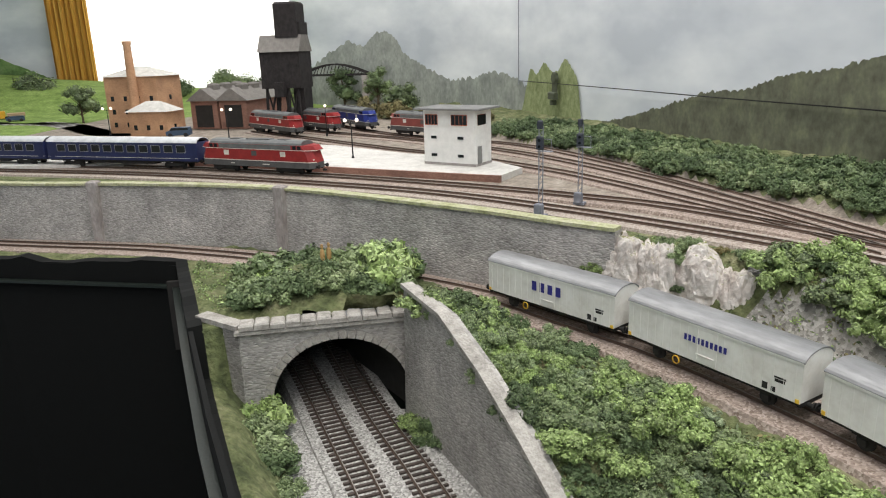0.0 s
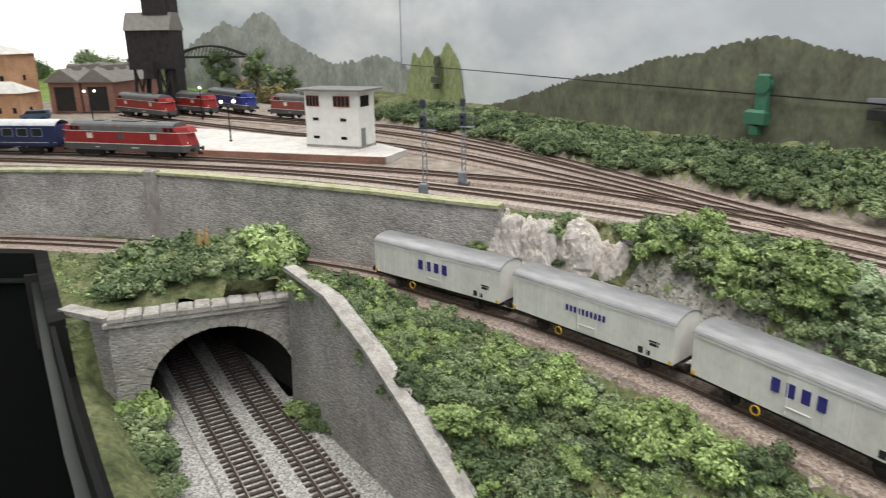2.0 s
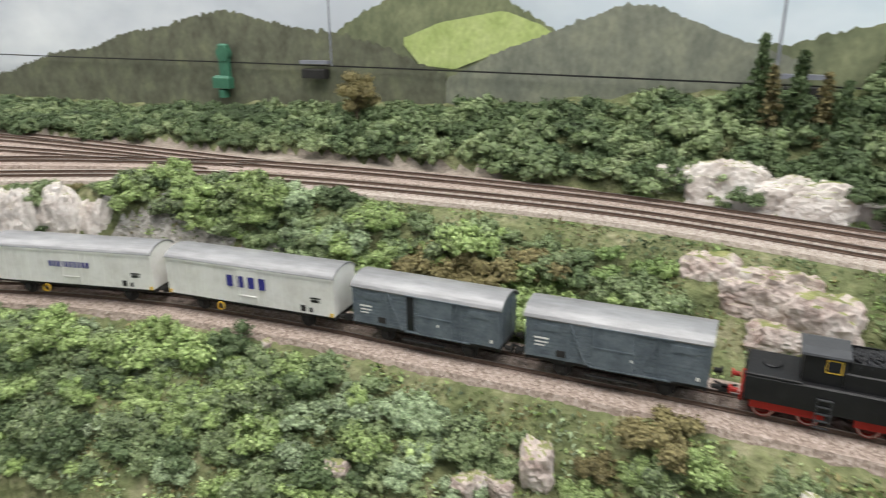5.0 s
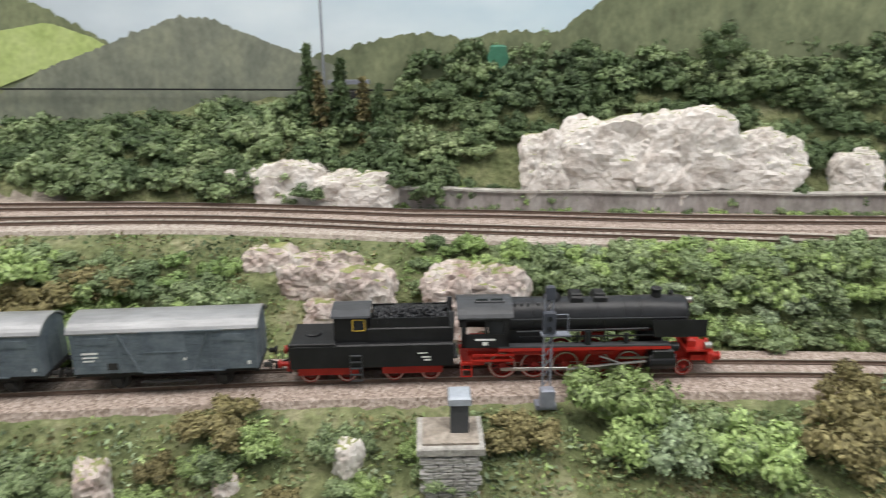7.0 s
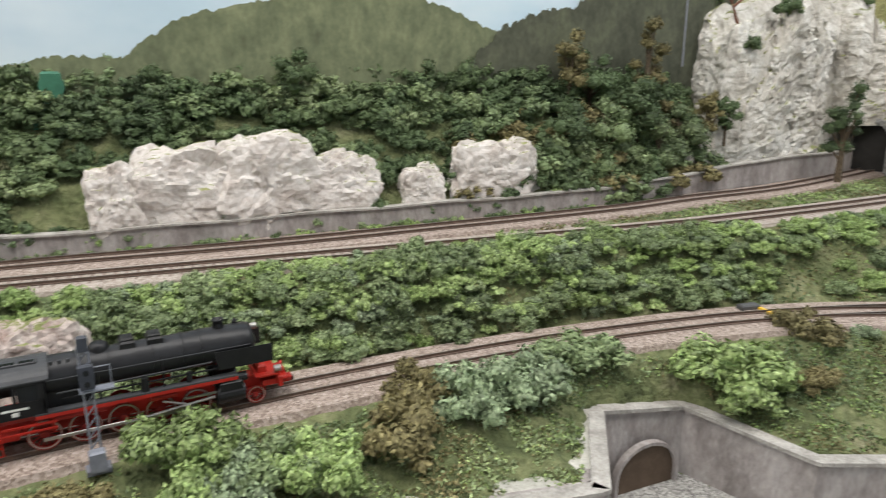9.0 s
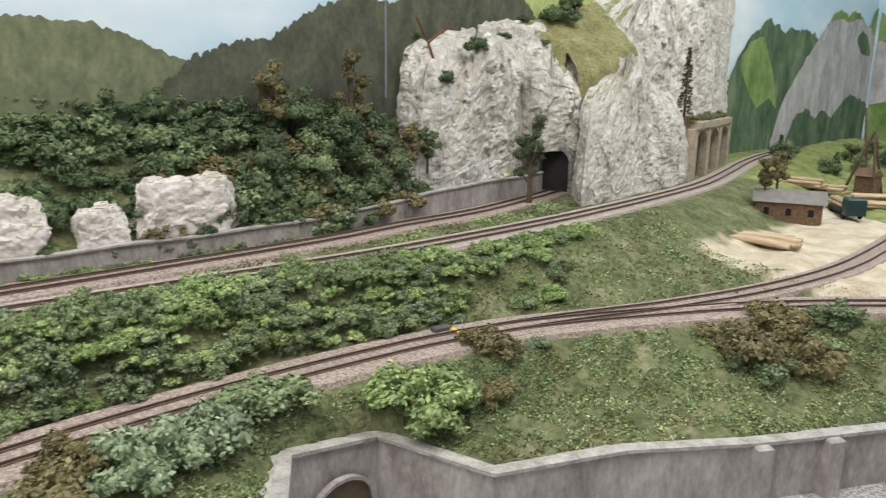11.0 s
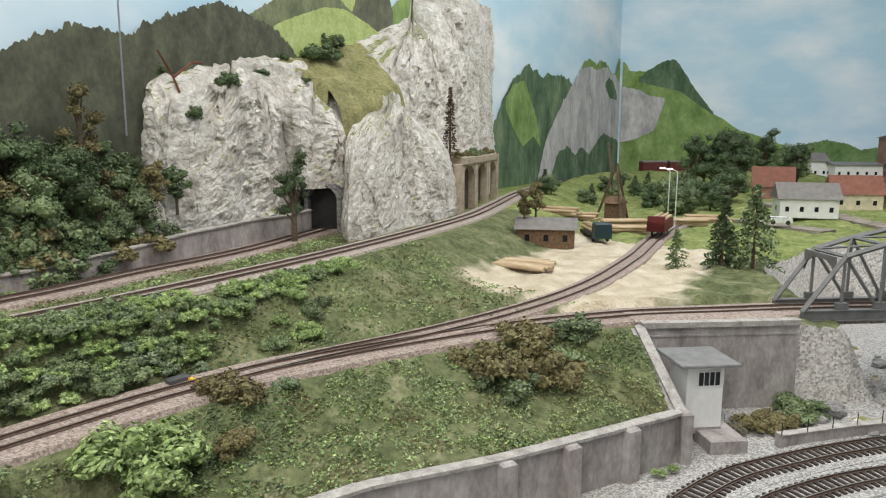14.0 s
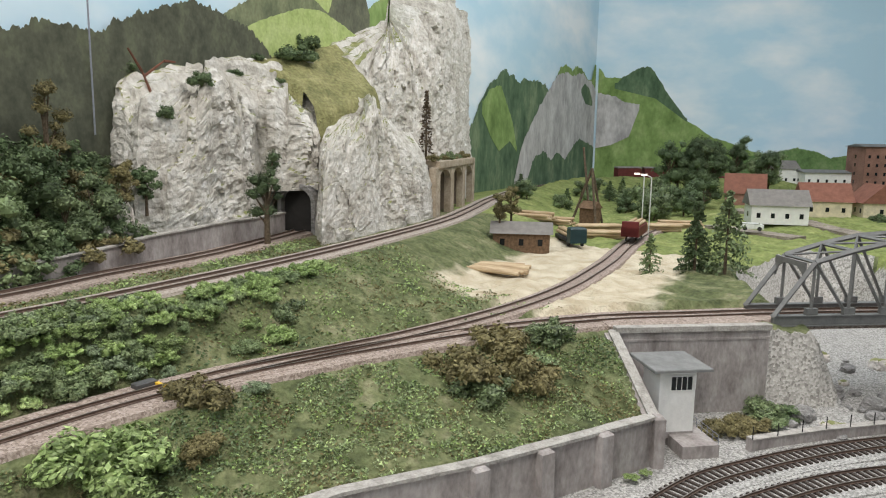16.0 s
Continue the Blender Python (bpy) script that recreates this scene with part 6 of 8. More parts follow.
for k, (x, y) in enumerate([(0.131, 0.617), (0.136, 0.610), (0.196, 0.556), (0.195, 0.563), (0.226, 0.52), (0.244, 0.492), (0.262, 0.492), (0.278, 0.478), (0.272, 0.46)]):
    bush(x, y, (0.012, 0.010, 0.009, 0.010, 0.012, 0.017, 0.02, 0.022, 0.018)[k], ("mid", "light", "dark")[k % 3], z=(0.012, 0.032, 0.03, 0.055, 0.004, 0.004, 0.016, 0.02, 0.012)[k])
for k in range(16):
    a = k / 15
    bush(0.150 + 0.165 * a + random.uniform(-0.004, 0.004), 0.620 - 0.145 * a + random.uniform(-0.004, 0.004), random.uniform(0.005, 0.010), random.choice(("mid", "light", "olive")), z=0.062)
for k, (x, y, z, sx, sy, sz, turn) in enumerate([(0.478, 0.075, 0.028, 0.020, 0.013, 0.024, -70), (0.472, 0.030, 0.024, 0.026, 0.014, 0.030, -70), (0.468, -0.005, 0.020, 0.020, 0.014, 0.026, -75), (0.455, 0.015, 0.010, 0.018, 0.010, 0.014, -60), (0.474, -0.075, 0.020, 0.026, 0.017, 0.034, -75), (0.482, -0.10, 0.022, 0.016, 0.014, 0.028, -75)]):
    rock(x - 0.006, y, z, sx * 1.25, sy * 1.1, sz, turn, M_PINKROCK, 20 + k, "pinkish grey plaster rock in the bank", fine=5 if k in (1, 4) else 4)
for k, (x, y, sx, sz) in enumerate([(0.251, 0.101, 0.011, 0.011), (0.282, 0.079, 0.013, 0.016), (0.264, 0.09, 0.009, 0.008), (0.216, 0.173, 0.010, 0.009), (0.330, -0.045, 0.010, 0.013), (0.197, 0.120, 0.016, 0.008), (0.246, 0.285, 0.005, 0.004), (0.21, 0.10, 0.012, 0.010), (0.30, 0.012, 0.008, 0.007)]):
    rock(x, y, ground_at(x, y) + sz * 0.3, sx, sx * 0.8, sz, 40 * k, M_PINKROCK if k != 4 else M_ROCK, 40 + k, "small pale grey stone among the bushes", fine=4)
for k, (x, y, z, sx, sy, sz, turn) in enumerate([(0.580, 0.165, 0.062, 0.030, 0.013, 0.030, -73), (0.588, 0.118, 0.064, 0.036, 0.015, 0.036, -74), (0.597, 0.060, 0.060, 0.040, 0.014, 0.030, -75),
                                                 (0.640, -0.105, 0.090, 0.022, 0.016, 0.036, -72), (0.656, -0.155, 0.092, 0.044, 0.020, 0.046, -75), (0.670, -0.22, 0.096, 0.044, 0.022, 0.052, -75), (0.686, -0.285, 0.088, 0.040, 0.018, 0.038, -75),
                                                 (0.70, -0.365, 0.082, 0.022, 0.014, 0.028, -78), (0.716, -0.44, 0.090, 0.046, 0.018, 0.042, -78)]):
    rock(x, y, z - 0.004, sx * 1.15, sy, sz * 0.95, turn, M_ROCK, 60 + k, "large whitish plaster rock behind the upper tracks", fine=5)
rng = random.Random(8)
for k in range(26):
    x, y = 0.29 + rng.uniform(-0.03, 0.05), 0.44 + rng.uniform(-0.09, 0.05)
    d, _ = side_of(TRAIN, np.array([x]), np.array([y]))
    if d[0] > 0.034:
        rock(x, y, ground_at(x, y), 0.004, 0.003, 0.003, rng.uniform(0, 90), M_SLATE, 90 + k, "loose grey rubble stone at the slope foot", "rubble stones", 2)
for k in range(70):
    a = rng.uniform(-0.09, 0.09)
    x, y = 0.20 + rng.uniform(-0.13, 0.10) + a * 0.6, -1.27 + rng.uniform(-0.13, 0.16) - a * 0.8
    z = ground_at(x, y)
    if z < -0.01:
        s = rng.choice((0.005, 0.008, 0.012, 0.017))
        rock(x, y, z + s * 0.2, s, s * 0.8, s * 0.6, rng.uniform(0, 180), M_SLATE if k % 3 else M_ROCK, 140 + k, "pale grey boulder in the dry river bed", "boulders of the gorge", 3)


def turfed(m, low=0.90, high=1.04):
    """Turf settles where a rock lies flat enough to hold it."""
    nt, N = m.node_tree, m.node_tree.nodes
    b = N["Principled BSDF"]
    old = b.inputs["Base Color"].links[0].from_socket
    geo, sep, noi, add, mr, turf = N.new("ShaderNodeNewGeometry"), N.new("ShaderNodeSeparateXYZ"), N.new("ShaderNodeTexNoise"), N.new("ShaderNodeMath"), N.new("ShaderNodeMapRange"), N.new("ShaderNodeValToRGB")
    co = N.new("ShaderNodeTexCoord")
    nt.links.new(geo.outputs["True Normal"], sep.inputs[0])
    noi.inputs["Scale"].default_value = 22
    nt.links.new(co.outputs["Object"], noi.inputs["Vector"])
    nt.links.new(sep.outputs["Z"], add.inputs[0])
    nt.links.new(noi.outputs["Fac"], add.inputs[1])
    mr.inputs["From Min"].default_value, mr.inputs["From Max"].default_value = low, high
    nt.links.new(add.outputs[0], mr.inputs["Value"])
    g2 = N.new("ShaderNodeTexNoise")
    g2.inputs["Scale"].default_value, g2.inputs["Detail"].default_value = 60, 6
    nt.links.new(co.outputs["Object"], g2.inputs["Vector"])
    turf.color_ramp.elements[0].position, turf.color_ramp.elements[0].color = 0.3, (0.13, 0.15, 0.05, 1)
    turf.color_ramp.elements[1].position, turf.color_ramp.elements[1].color = 0.7, (0.32, 0.32, 0.14, 1)
    nt.links.new(g2.outputs["Fac"], turf.inputs[0])
    mix = N.new("ShaderNodeMix")
    mix.data_type = "RGBA"
    nt.links.new(mr.outputs[0], mix.inputs["Factor"])
    nt.links.new(old, mix.inputs["A"])
    nt.links.new(turf.outputs[0], mix.inputs["B"])
    nt.links.new(mix.outputs["Result"], b.inputs["Base Color"])
    return m


M_CLIFFTURF = turfed(material("cliff_rock_and_turf", [(0.34, 0.31, 0.27), (0.52, 0.485, 0.43), (0.63, 0.60, 0.55), (0.73, 0.70, 0.65)], 0.035, 0.92, bump=0.5, fine=0.45), 1.18, 1.34)
turfed(M_ROCK, 1.25, 1.36)
turfed(M_PINKROCK, 1.25, 1.36)


def rock_mass(outline, foot, tops, lean, seed, label, rough=0.022, rings=70, dome=0.02, jag=1.0):
    """A crag: the outline rises to the given heights at its corners, leans inwards and is broken into buttresses and facets."""
    pts = polyline(outline + [outline[0]], 0.0042)
    xy, at = pts[:, :2], pts[:, 4]
    top = np.interp(at, range(len(tops) + 1), list(tops) + [tops[0]])
    mid = xy.mean(0)
    n, vs, fs = len(xy), [], []
    s = Vector((seed, seed * 0.7, 0))

    def push(x, y, z):
        p = Vector((x, y, z))
        rib = 1 - 2 * abs(noise.noise(Vector((x * 13, y * 13, z * 3.5)) + s))
        return rough * (1.1 * rib + 0.9 * noise.noise(Vector((x * 7, y * 7, z * 5)) + s) + 1.1 * facets(Vector((x * 24, y * 24, z * 15)), seed) + 0.55 * facets(p * 62, seed + 5) + 0.26 * noise.noise(p * 95 + s) + 0.14 * noise.noise(p * 210 + s))

    for i in range(n):
        out = Vector((xy[i][0] - mid[0], xy[i][1] - mid[1]))
        r = out.length
        out.normalize()
        p = Vector((xy[i][0], xy[i][1], 0))
        crown = top[i] + jag * (0.040 * noise.noise(p * 16 + s) + 0.030 * facets(p * 26, seed + 9) + 0.012 * noise.noise(p * 70 + s))
        for k in range(rings):
            f = k / (rings - 1)
            z = foot + (crown - foot) * f
            q = r - lean * f ** 1.3 - 0.012 * max(0.0, f - 0.86) / 0.14 + push(xy[i][0], xy[i][1], z) * (0.4 + 0.6 * min(1, f * 4))
            vs.append((mid[0] + out.x * q, mid[1] + out.y * q, z))
    for i in range(n):
        j = (i + 1) % n
        fs += [(i * rings + k, j * rings + k, j * rings + k + 1, i * rings + k + 1) for k in range(rings - 1)]
    last = [i * rings + rings - 1 for i in range(n)]
    steps = 16
    for g in range(1, steps + 1):
        a = g / steps
        row = []
        for i in range(n):
            x, y, z = vs[i * rings + rings - 1]
            X, Y = x + (mid[0] - x) * a * 0.98, y + (mid[1] - y) * a * 0.98
            row.append(len(vs))
            vs.append((X, Y, z + (max(tops) * 0.9 - z) * a * 0.6 + dome * math.sin(a * 1.57) + 0.012 * noise.noise((X * 30, Y * 30, seed)) * (1 - a) + 0.004 * noise.noise((X * 120, Y * 120, seed))))
        fs += [(last[i], last[(i + 1) % n], row[(i + 1) % n], row[i]) for i in range(n)]
        last = row
    me = bpy.data.meshes.new("cliff")
    me.from_pydata(vs, [], fs)
    me.materials.append(M_CLIFFTURF)
    return tagged(new("cliff", me), label, "cliff")


def turf_slope():
    """The meadow that climbs from the crags to the painted wall."""
    xs, ys = np.arange(0.80, 1.30, 0.006), np.arange(-1.62, -0.70, 0.006)
    X, Y = np.meshgrid(xs, ys)
    d, _ = side_of(BACKDROP[::2], X, Y)
    Z = np.interp(Y, [-1.6, -1.4, -1.2, -0.95, -0.75], [0.40, 0.385, 0.352, 0.292, 0.245]) + 0.85 * np.clip(d + 0.02, -0.30, 0) + 0.008 * noise2(X, Y, 0.06, 4) + 0.004 * noise2(X, Y, 0.02, 6)
    dF, _ = side_of(FRONT[::3], X, Y)
    dB, _ = side_of(BANKWALL, X, Y)
    Z -= 0.16 * ease((0.125 - dF) / 0.05) + np.where(Y > -1.06, 0.16 * ease((0.085 - dB) / 0.05), 0) + 0.2 * ease((0.89 - X) / 0.04) * (Y < -1.0) + 0.14 * ease((-1.235 - Y) / 0.05)
    keep = (d < 0.01) & (dF > 0.07) & ((dB > 0.045) | (Y < -1.06)) & (Y < -0.76) & (Y > -1.29)
    index = -np.ones(X.shape, int)
    index[keep] = np.arange(keep.sum())
    q = np.stack([index[:-1, :-1], index[:-1, 1:], index[1:, 1:], index[1:, :-1]], -1).reshape(-1, 4)
    q = q[(q >= 0).all(1)]
    me = bpy.data.meshes.new("meadow_slope")
    me.from_pydata(np.stack([X[keep], Y[keep], Z[keep]], 1).tolist(), [], q.tolist())
    me.polygons.foreach_set("use_smooth", [True] * len(me.polygons))
    me.materials.append(M_ALPTURF)
    return tagged(new("meadow_slope", me), "dry yellowish green turf slope above the crags", "turf slope", kind="structure")


M_ALPTURF = material("dry_alpine_turf", [(0.15, 0.15, 0.065), (0.23, 0.22, 0.095), (0.31, 0.29, 0.14)], 0.03, 1.0, bump=0.6, fine=0.7)
F = FRONT[(FRONT[:, 1] < -0.975) & (FRONT[:, 1] > -1.37)]
edge = [(r[0] - r[3] * 0.042, r[1] + r[2] * 0.042) for r in F[[0, len(F) // 6, len(F) // 3, len(F) // 2, 2 * len(F) // 3, 5 * len(F) // 6, -1]]]
turf_slope()
rock_mass(edge + [(1.02, -1.36), (1.03, -1.19), (0.885, -1.062)], 0.03, [0.165, 0.20, 0.228, 0.235, 0.20, 0.175, 0.165, 0.24, 0.25, 0.20], 0.026, 2.0, "pale limestone crag with turf ledges above the curve", 0.010, jag=0.55)
rock_mass([(0.824, -0.752), (0.836, -0.80), (0.852, -0.86), (0.872, -0.92), (0.915, -0.985), (0.965, -1.075), (1.02, -1.05), (0.94, -0.76)], 0.05, [0.236, 0.248, 0.258, 0.266, 0.262, 0.28, 0.28, 0.26], 0.008, 5.0, "tall pale limestone cliff behind the retaining wall", 0.011)
rock_mass([(0.97, -1.22), (0.985, -1.36), (1.02, -1.49), (1.075, -1.62), (1.125, -1.735), (1.25, -1.72), (1.19, -1.35), (1.09, -1.12)], 0.05, [0.33, 0.37, 0.44, 0.49, 0.49, 0.48, 0.44, 0.36], 0.030, 7.0, "highest pale limestone cliff over the gallery", 0.013)
rock_mass([(0.925, -1.04), (0.92, -1.085), (0.955, -1.13), (1.01, -1.13), (1.02, -1.05), (0.97, -1.0)], 0.05, [0.255, 0.258, 0.262, 0.275, 0.28, 0.275], 0.012, 11.0, "rounded limestone shoulder between the cliffs", 0.010, 60, 0.012)
rock_mass([(0.880, -0.985), (0.874, -1.02), (0.868, -1.05), (0.905, -1.11), (1.0, -1.13), (1.0, -1.02), (0.93, -0.975)], 0.112, [0.250, 0.235, 0.215, 0.225, 0.26, 0.28, 0.27], 0.012, 13.0, "pale limestone brow above the tunnel mouth", 0.009, 60, 0.01, 0.6)
for x, y, z, sx, sy, sz, turn, k in [(1.005, -1.115, 0.300, 0.034, 0.022, 0.034, 48, 1), (1.02, -1.155, 0.296, 0.022, 0.02, 0.024, 30, 2), (0.985, -1.10, 0.275, 0.02, 0.018, 0.016, 60, 3), (1.03, -1.21, 0.295, 0.022, 0.018, 0.018, 20, 4), (0.955, -1.15, 0.248, 0.022, 0.016, 0.014, 40, 5)]:
    rock(x, y, z, sx, sy, sz, turn, M_CLIFF, 300 + k, "pale limestone block standing in the turf", "rocks of the slopes", 5)
rock(0.806, -0.722, 0.094, 0.016, 0.013, 0.028, 0, M_ROCK, 77, "whitish boulder leaning at the cliff foot")
for x, y, z, k in [(0.803, -0.70, 0.082, 1), (0.812, -0.735, 0.082, 2)]:
    rock(x, y, z, 0.014, 0.012, 0.012, 30 * k, M_ROCK, 80 + k, "whitish boulder leaning at the cliff foot")

# gallery with arches beside the upper line
G = FRONT[(FRONT[:, 1] < -1.365) & (FRONT[:, 1] > -1.69)]
gal = thing("rock_gallery", "tan concrete avalanche gallery with three arched openings", "gallery", kind="structure")
M_TAN = material("tan_weathered_concrete", [(0.30, 0.24, 0.17), (0.42, 0.345, 0.26), (0.50, 0.43, 0.34)], 0.02, 0.9, bump=0.25, fine=0.4)
part("gallery_roof", Mesh().sweep(path3(G, 0.138, 0.030), [(0, 0), (0, 0.012), (0.06, 0.016), (0.06, 0)]), M_TAN, gal)
# the back wall's darker brown has the gallery's inner shade painted in
part("gallery_back", Mesh().sweep(path3(G, 0.045, 0.062), [(0, 0), (0, 0.094), (0.01, 0.094), (0.01, 0)]), paint("shaded_brown_lining", (0.12, 0.085, 0.06), 0.95), gal)
PIERS = np.linspace(0, len(G) - 1, 4).astype(int)
for k in PIERS:
    r = G[k]
    part("pillar", Mesh().box(r[0] - r[3] * 0.040, r[1] + r[2] * 0.040, 0.045, 0.030, 0.014, 0.094, math.atan2(r[3], r[2]), 0.001), M_TAN, gal)
for a, b in zip(PIERS[:-1], PIERS[1:]):
    p, q = Vector(G[a][:2]), Vector(G[b][:2])
    run = (q - p).length
    yaw = math.atan2(q.y - p.y, q.x - p.x)
    o = [(0.0, 0.0)] + [(run / 2 - run * 0.37 * math.cos(t), -0.024 + 0.019 * math.sin(t)) for t in np.linspace(0, math.pi, 13)] + [(run, 0.0)]
    sp = part("arch_spandrel", Mesh().prism(o, -0.006, 0.006, "y"), M_TAN, gal)
    sp.matrix_basis = Matrix.Translation((p.x - math.sin(yaw) * 0.040, p.y + math.cos(yaw) * 0.040, 0.1385)) @ Matrix.Rotation(yaw, 4, "Z")
for k in range(9):
    r = G[int(k * (len(G) - 1) / 8)]
    bush(r[0] - r[3] * 0.045, r[1] + r[2] * 0.045, 0.010 + 0.004 * (k % 3 == 0), ("olive", "mid")[k % 2], z=0.152)

# small tunnel mouth of the rear line
r = BACK[int(np.argmin(np.abs(BACK[:, 1] + 1.015)))]
mouth = thing("rear_tunnel_portal", "dark small tunnel mouth in the cliff", "tunnel portal", pose(r[0], r[1], 0.046, 0, 0, math.degrees(math.atan2(r[3], r[2]))), kind="structure")
arch = [(0.024 * math.cos(a), 0.048 + 0.022 * math.sin(a)) for a in np.linspace(0, math.pi, 15)]
ring = [(0.030 * math.cos(a), 0.048 + 0.029 * math.sin(a)) for a in np.linspace(math.pi, 0, 15)]
part("portal_ring", Mesh().prism([(0.024, 0)] + arch + [(-0.024, 0), (-0.030, 0)] + ring + [(0.030, 0)], 0, 0.02, "x"), M_SLATE, mouth)
# solid near-black plug: the shade inside the tunnel is painted by its colour
part("tunnel_dark", Mesh().prism([(0.025, 0)] + arch + [(-0.025, 0)], 0.012, 0.06, "x"), paint("sooty_lining", (0.03, 0.028, 0.026)), mouth)


# ---- trees ----
def conifer(x, y, z, h, r, seed, tone="dark", sparse=False):
    rng = random.Random(seed)
    t = thing("conifer", "bare dark larch on the cliff" if sparse else "%s green model conifer with layered branches" % ("dark" if tone == "dark" else "mid"), "tree", pose(x, y, z), "conifers")
    part("trunk", Mesh().rod((0, 0, -0.003), (0, 0, h * 0.95), h * 0.022, 7, h * 0.004), M_BARK, t)
    nr = np.random.default_rng(seed)
    V, Fc = [], []
    tiers = int(h / 0.0045)
    for k in range(tiers):
        f = (k + 0.5) / tiers
        if f < 0.1:
            continue
        reach = r * (1 - f) ** 0.85 + 0.002
        for j in range(7 if not sparse else 5):
            a = rng.uniform(0, 6.28)
            length = reach * rng.uniform(0.7, 1.1)
            for q in range(9 if not sparse else 4):
                d = length * (0.25 + 0.75 * q / 8)
                p = np.array([d * math.cos(a), d * math.sin(a), h * f - d * 0.35]) + nr.normal(scale=0.0008, size=3)
                s = 0.0026 * (1 + (h > 0.07) * 0.4)
                u = nr.normal(size=3)
                u /= np.linalg.norm(u)
                w = np.cross(u, nr.normal(size=3))
                w /= np.linalg.norm(w)
                n0 = len(V)
                V += [tuple(p - u * s), tuple(p + w * s * 0.5), tuple(p + u * s), tuple(p - w * s * 0.5)]
                Fc += [(n0, n0 + 1, n0 + 2), (n0, n0 + 2, n0 + 3)]
    me = bpy.data.meshes.new("crown")
    me.from_pydata(V, [], Fc)
    me.materials.append(M_LEAF[tone] if not sparse else M_BARK)
    part("crown", me, None, t)
    return t


def leaf_tree(x, y, z, h, r, tone, seed, label):
    rng = random.Random(seed)
    t = thing("tree", label, "tree", pose(x, y, z), "leafy trees")
    tr = Mesh().rod((0, 0, -0.003), (0, 0, h * 0.55), h * 0.035, 7, h * 0.02)
    lumps = []
    for k in range(16):
        a, f = rng.uniform(0, 6.28), rng.uniform(0.3, 0.95)
        d = r * rng.uniform(0.15, 0.75) * (1.2 - abs(f - 0.6))
        p = (d * math.cos(a), d * math.sin(a), h * f)
        tr.rod((0, 0, h * min(0.5, f * 0.6)), p, h * 0.014, 5, h * 0.004)
        lumps.append((*p, r * rng.uniform(0.24, 0.42)))
    part("trunk", tr, M_BARK, t)
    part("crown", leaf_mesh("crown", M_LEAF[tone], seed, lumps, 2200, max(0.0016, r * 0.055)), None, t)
    return t


for k, (x, y, h, r) in enumerate([(0.640, 0.118, 0.090, 0.013), (0.636, 0.105, 0.066, 0.011), (0.640, 0.085, 0.078, 0.013), (0.646, 0.066, 0.062, 0.011), (0.650, 0.052, 0.056, 0.010)]):
    conifer(x, y, 0.10, h, r, 30 + k, "olive" if k % 2 else "dark")
conifer(0.405, -1.375, 0.0, 0.115, 0.028, 41, "dark")
conifer(0.451, -1.325, 0.0, 0.062, 0.022, 42, "mid")
conifer(0.912, -1.342, 0.155, 0.125, 0.028, 43, "dark", True)
conifer(0.370, -1.40, 0.0, 0.125, 0.048, 51, "mid")
leaf_tree(0.805, -0.915, 0.05, 0.13, 0.026, "dark", 53, "gnarled dark tree before the tunnel mouth")
leaf_tree(0.728, -1.33, 0.04, 0.06, 0.018, "olive", 54, "small olive tree beside the track")
leaf_tree(0.74, -1.38, 0.045, 0.065, 0.018, "olive", 55, "small olive tree beside the track")
leaf_tree(0.802, -0.725, 0.10, 0.062, 0.018, "olive", 56, "olive tree clinging to the cliff foot")
leaf_tree(0.812, -0.755, 0.10, 0.060, 0.016, "dark", 57, "dark tree clinging to the cliff foot")
leaf_tree(0.80, -0.55, ground_at(0.80, -0.55), 0.10, 0.024, "olive", 58, "slender olive tree above the hedge")
leaf_tree(0.515, 0.505, 0.085, 0.062, 0.026, "olive", 59, "ivy-clad tree with pale branches by the backdrop")
for k, (x, y, s) in enumerate([(0.725, -0.13, 0.05), (0.755, -0.25, 0.065), (0.79, -0.38, 0.055), (0.80, -0.43, 0.06), (0.81, -0.5, 0.05)]):
    leaf_tree(x, y, 0.14, s, s * 0.42, "dark", 70 + k, "dark green round tree on the wooded hill")
for k, (x, y, h, r, tone) in enumerate([(0.775, -0.585, 0.075, 0.034, "mid"), (0.80, -0.635, 0.085, 0.036, "dark"), (0.765, -0.53, 0.065, 0.03, "dark"), (0.80, -0.69, 0.075, 0.03, "mid"), (0.785, -0.655, 0.06, 0.03, "mid"), (0.815, -0.58, 0.08, 0.034, "dark"), (0.795, -0.715, 0.055, 0.024, "dark")]):
    leaf_tree(x, y, ground_at(x, y) - 0.012, h, r, tone, 90 + k, "bushy green tree crowding the cliff foot")
leaf_tree(0.835, -0.66, ground_at(0.835, -0.66) - 0.01, 0.135, 0.024, "olive", 99, "tall slender olive tree beside the cliff")
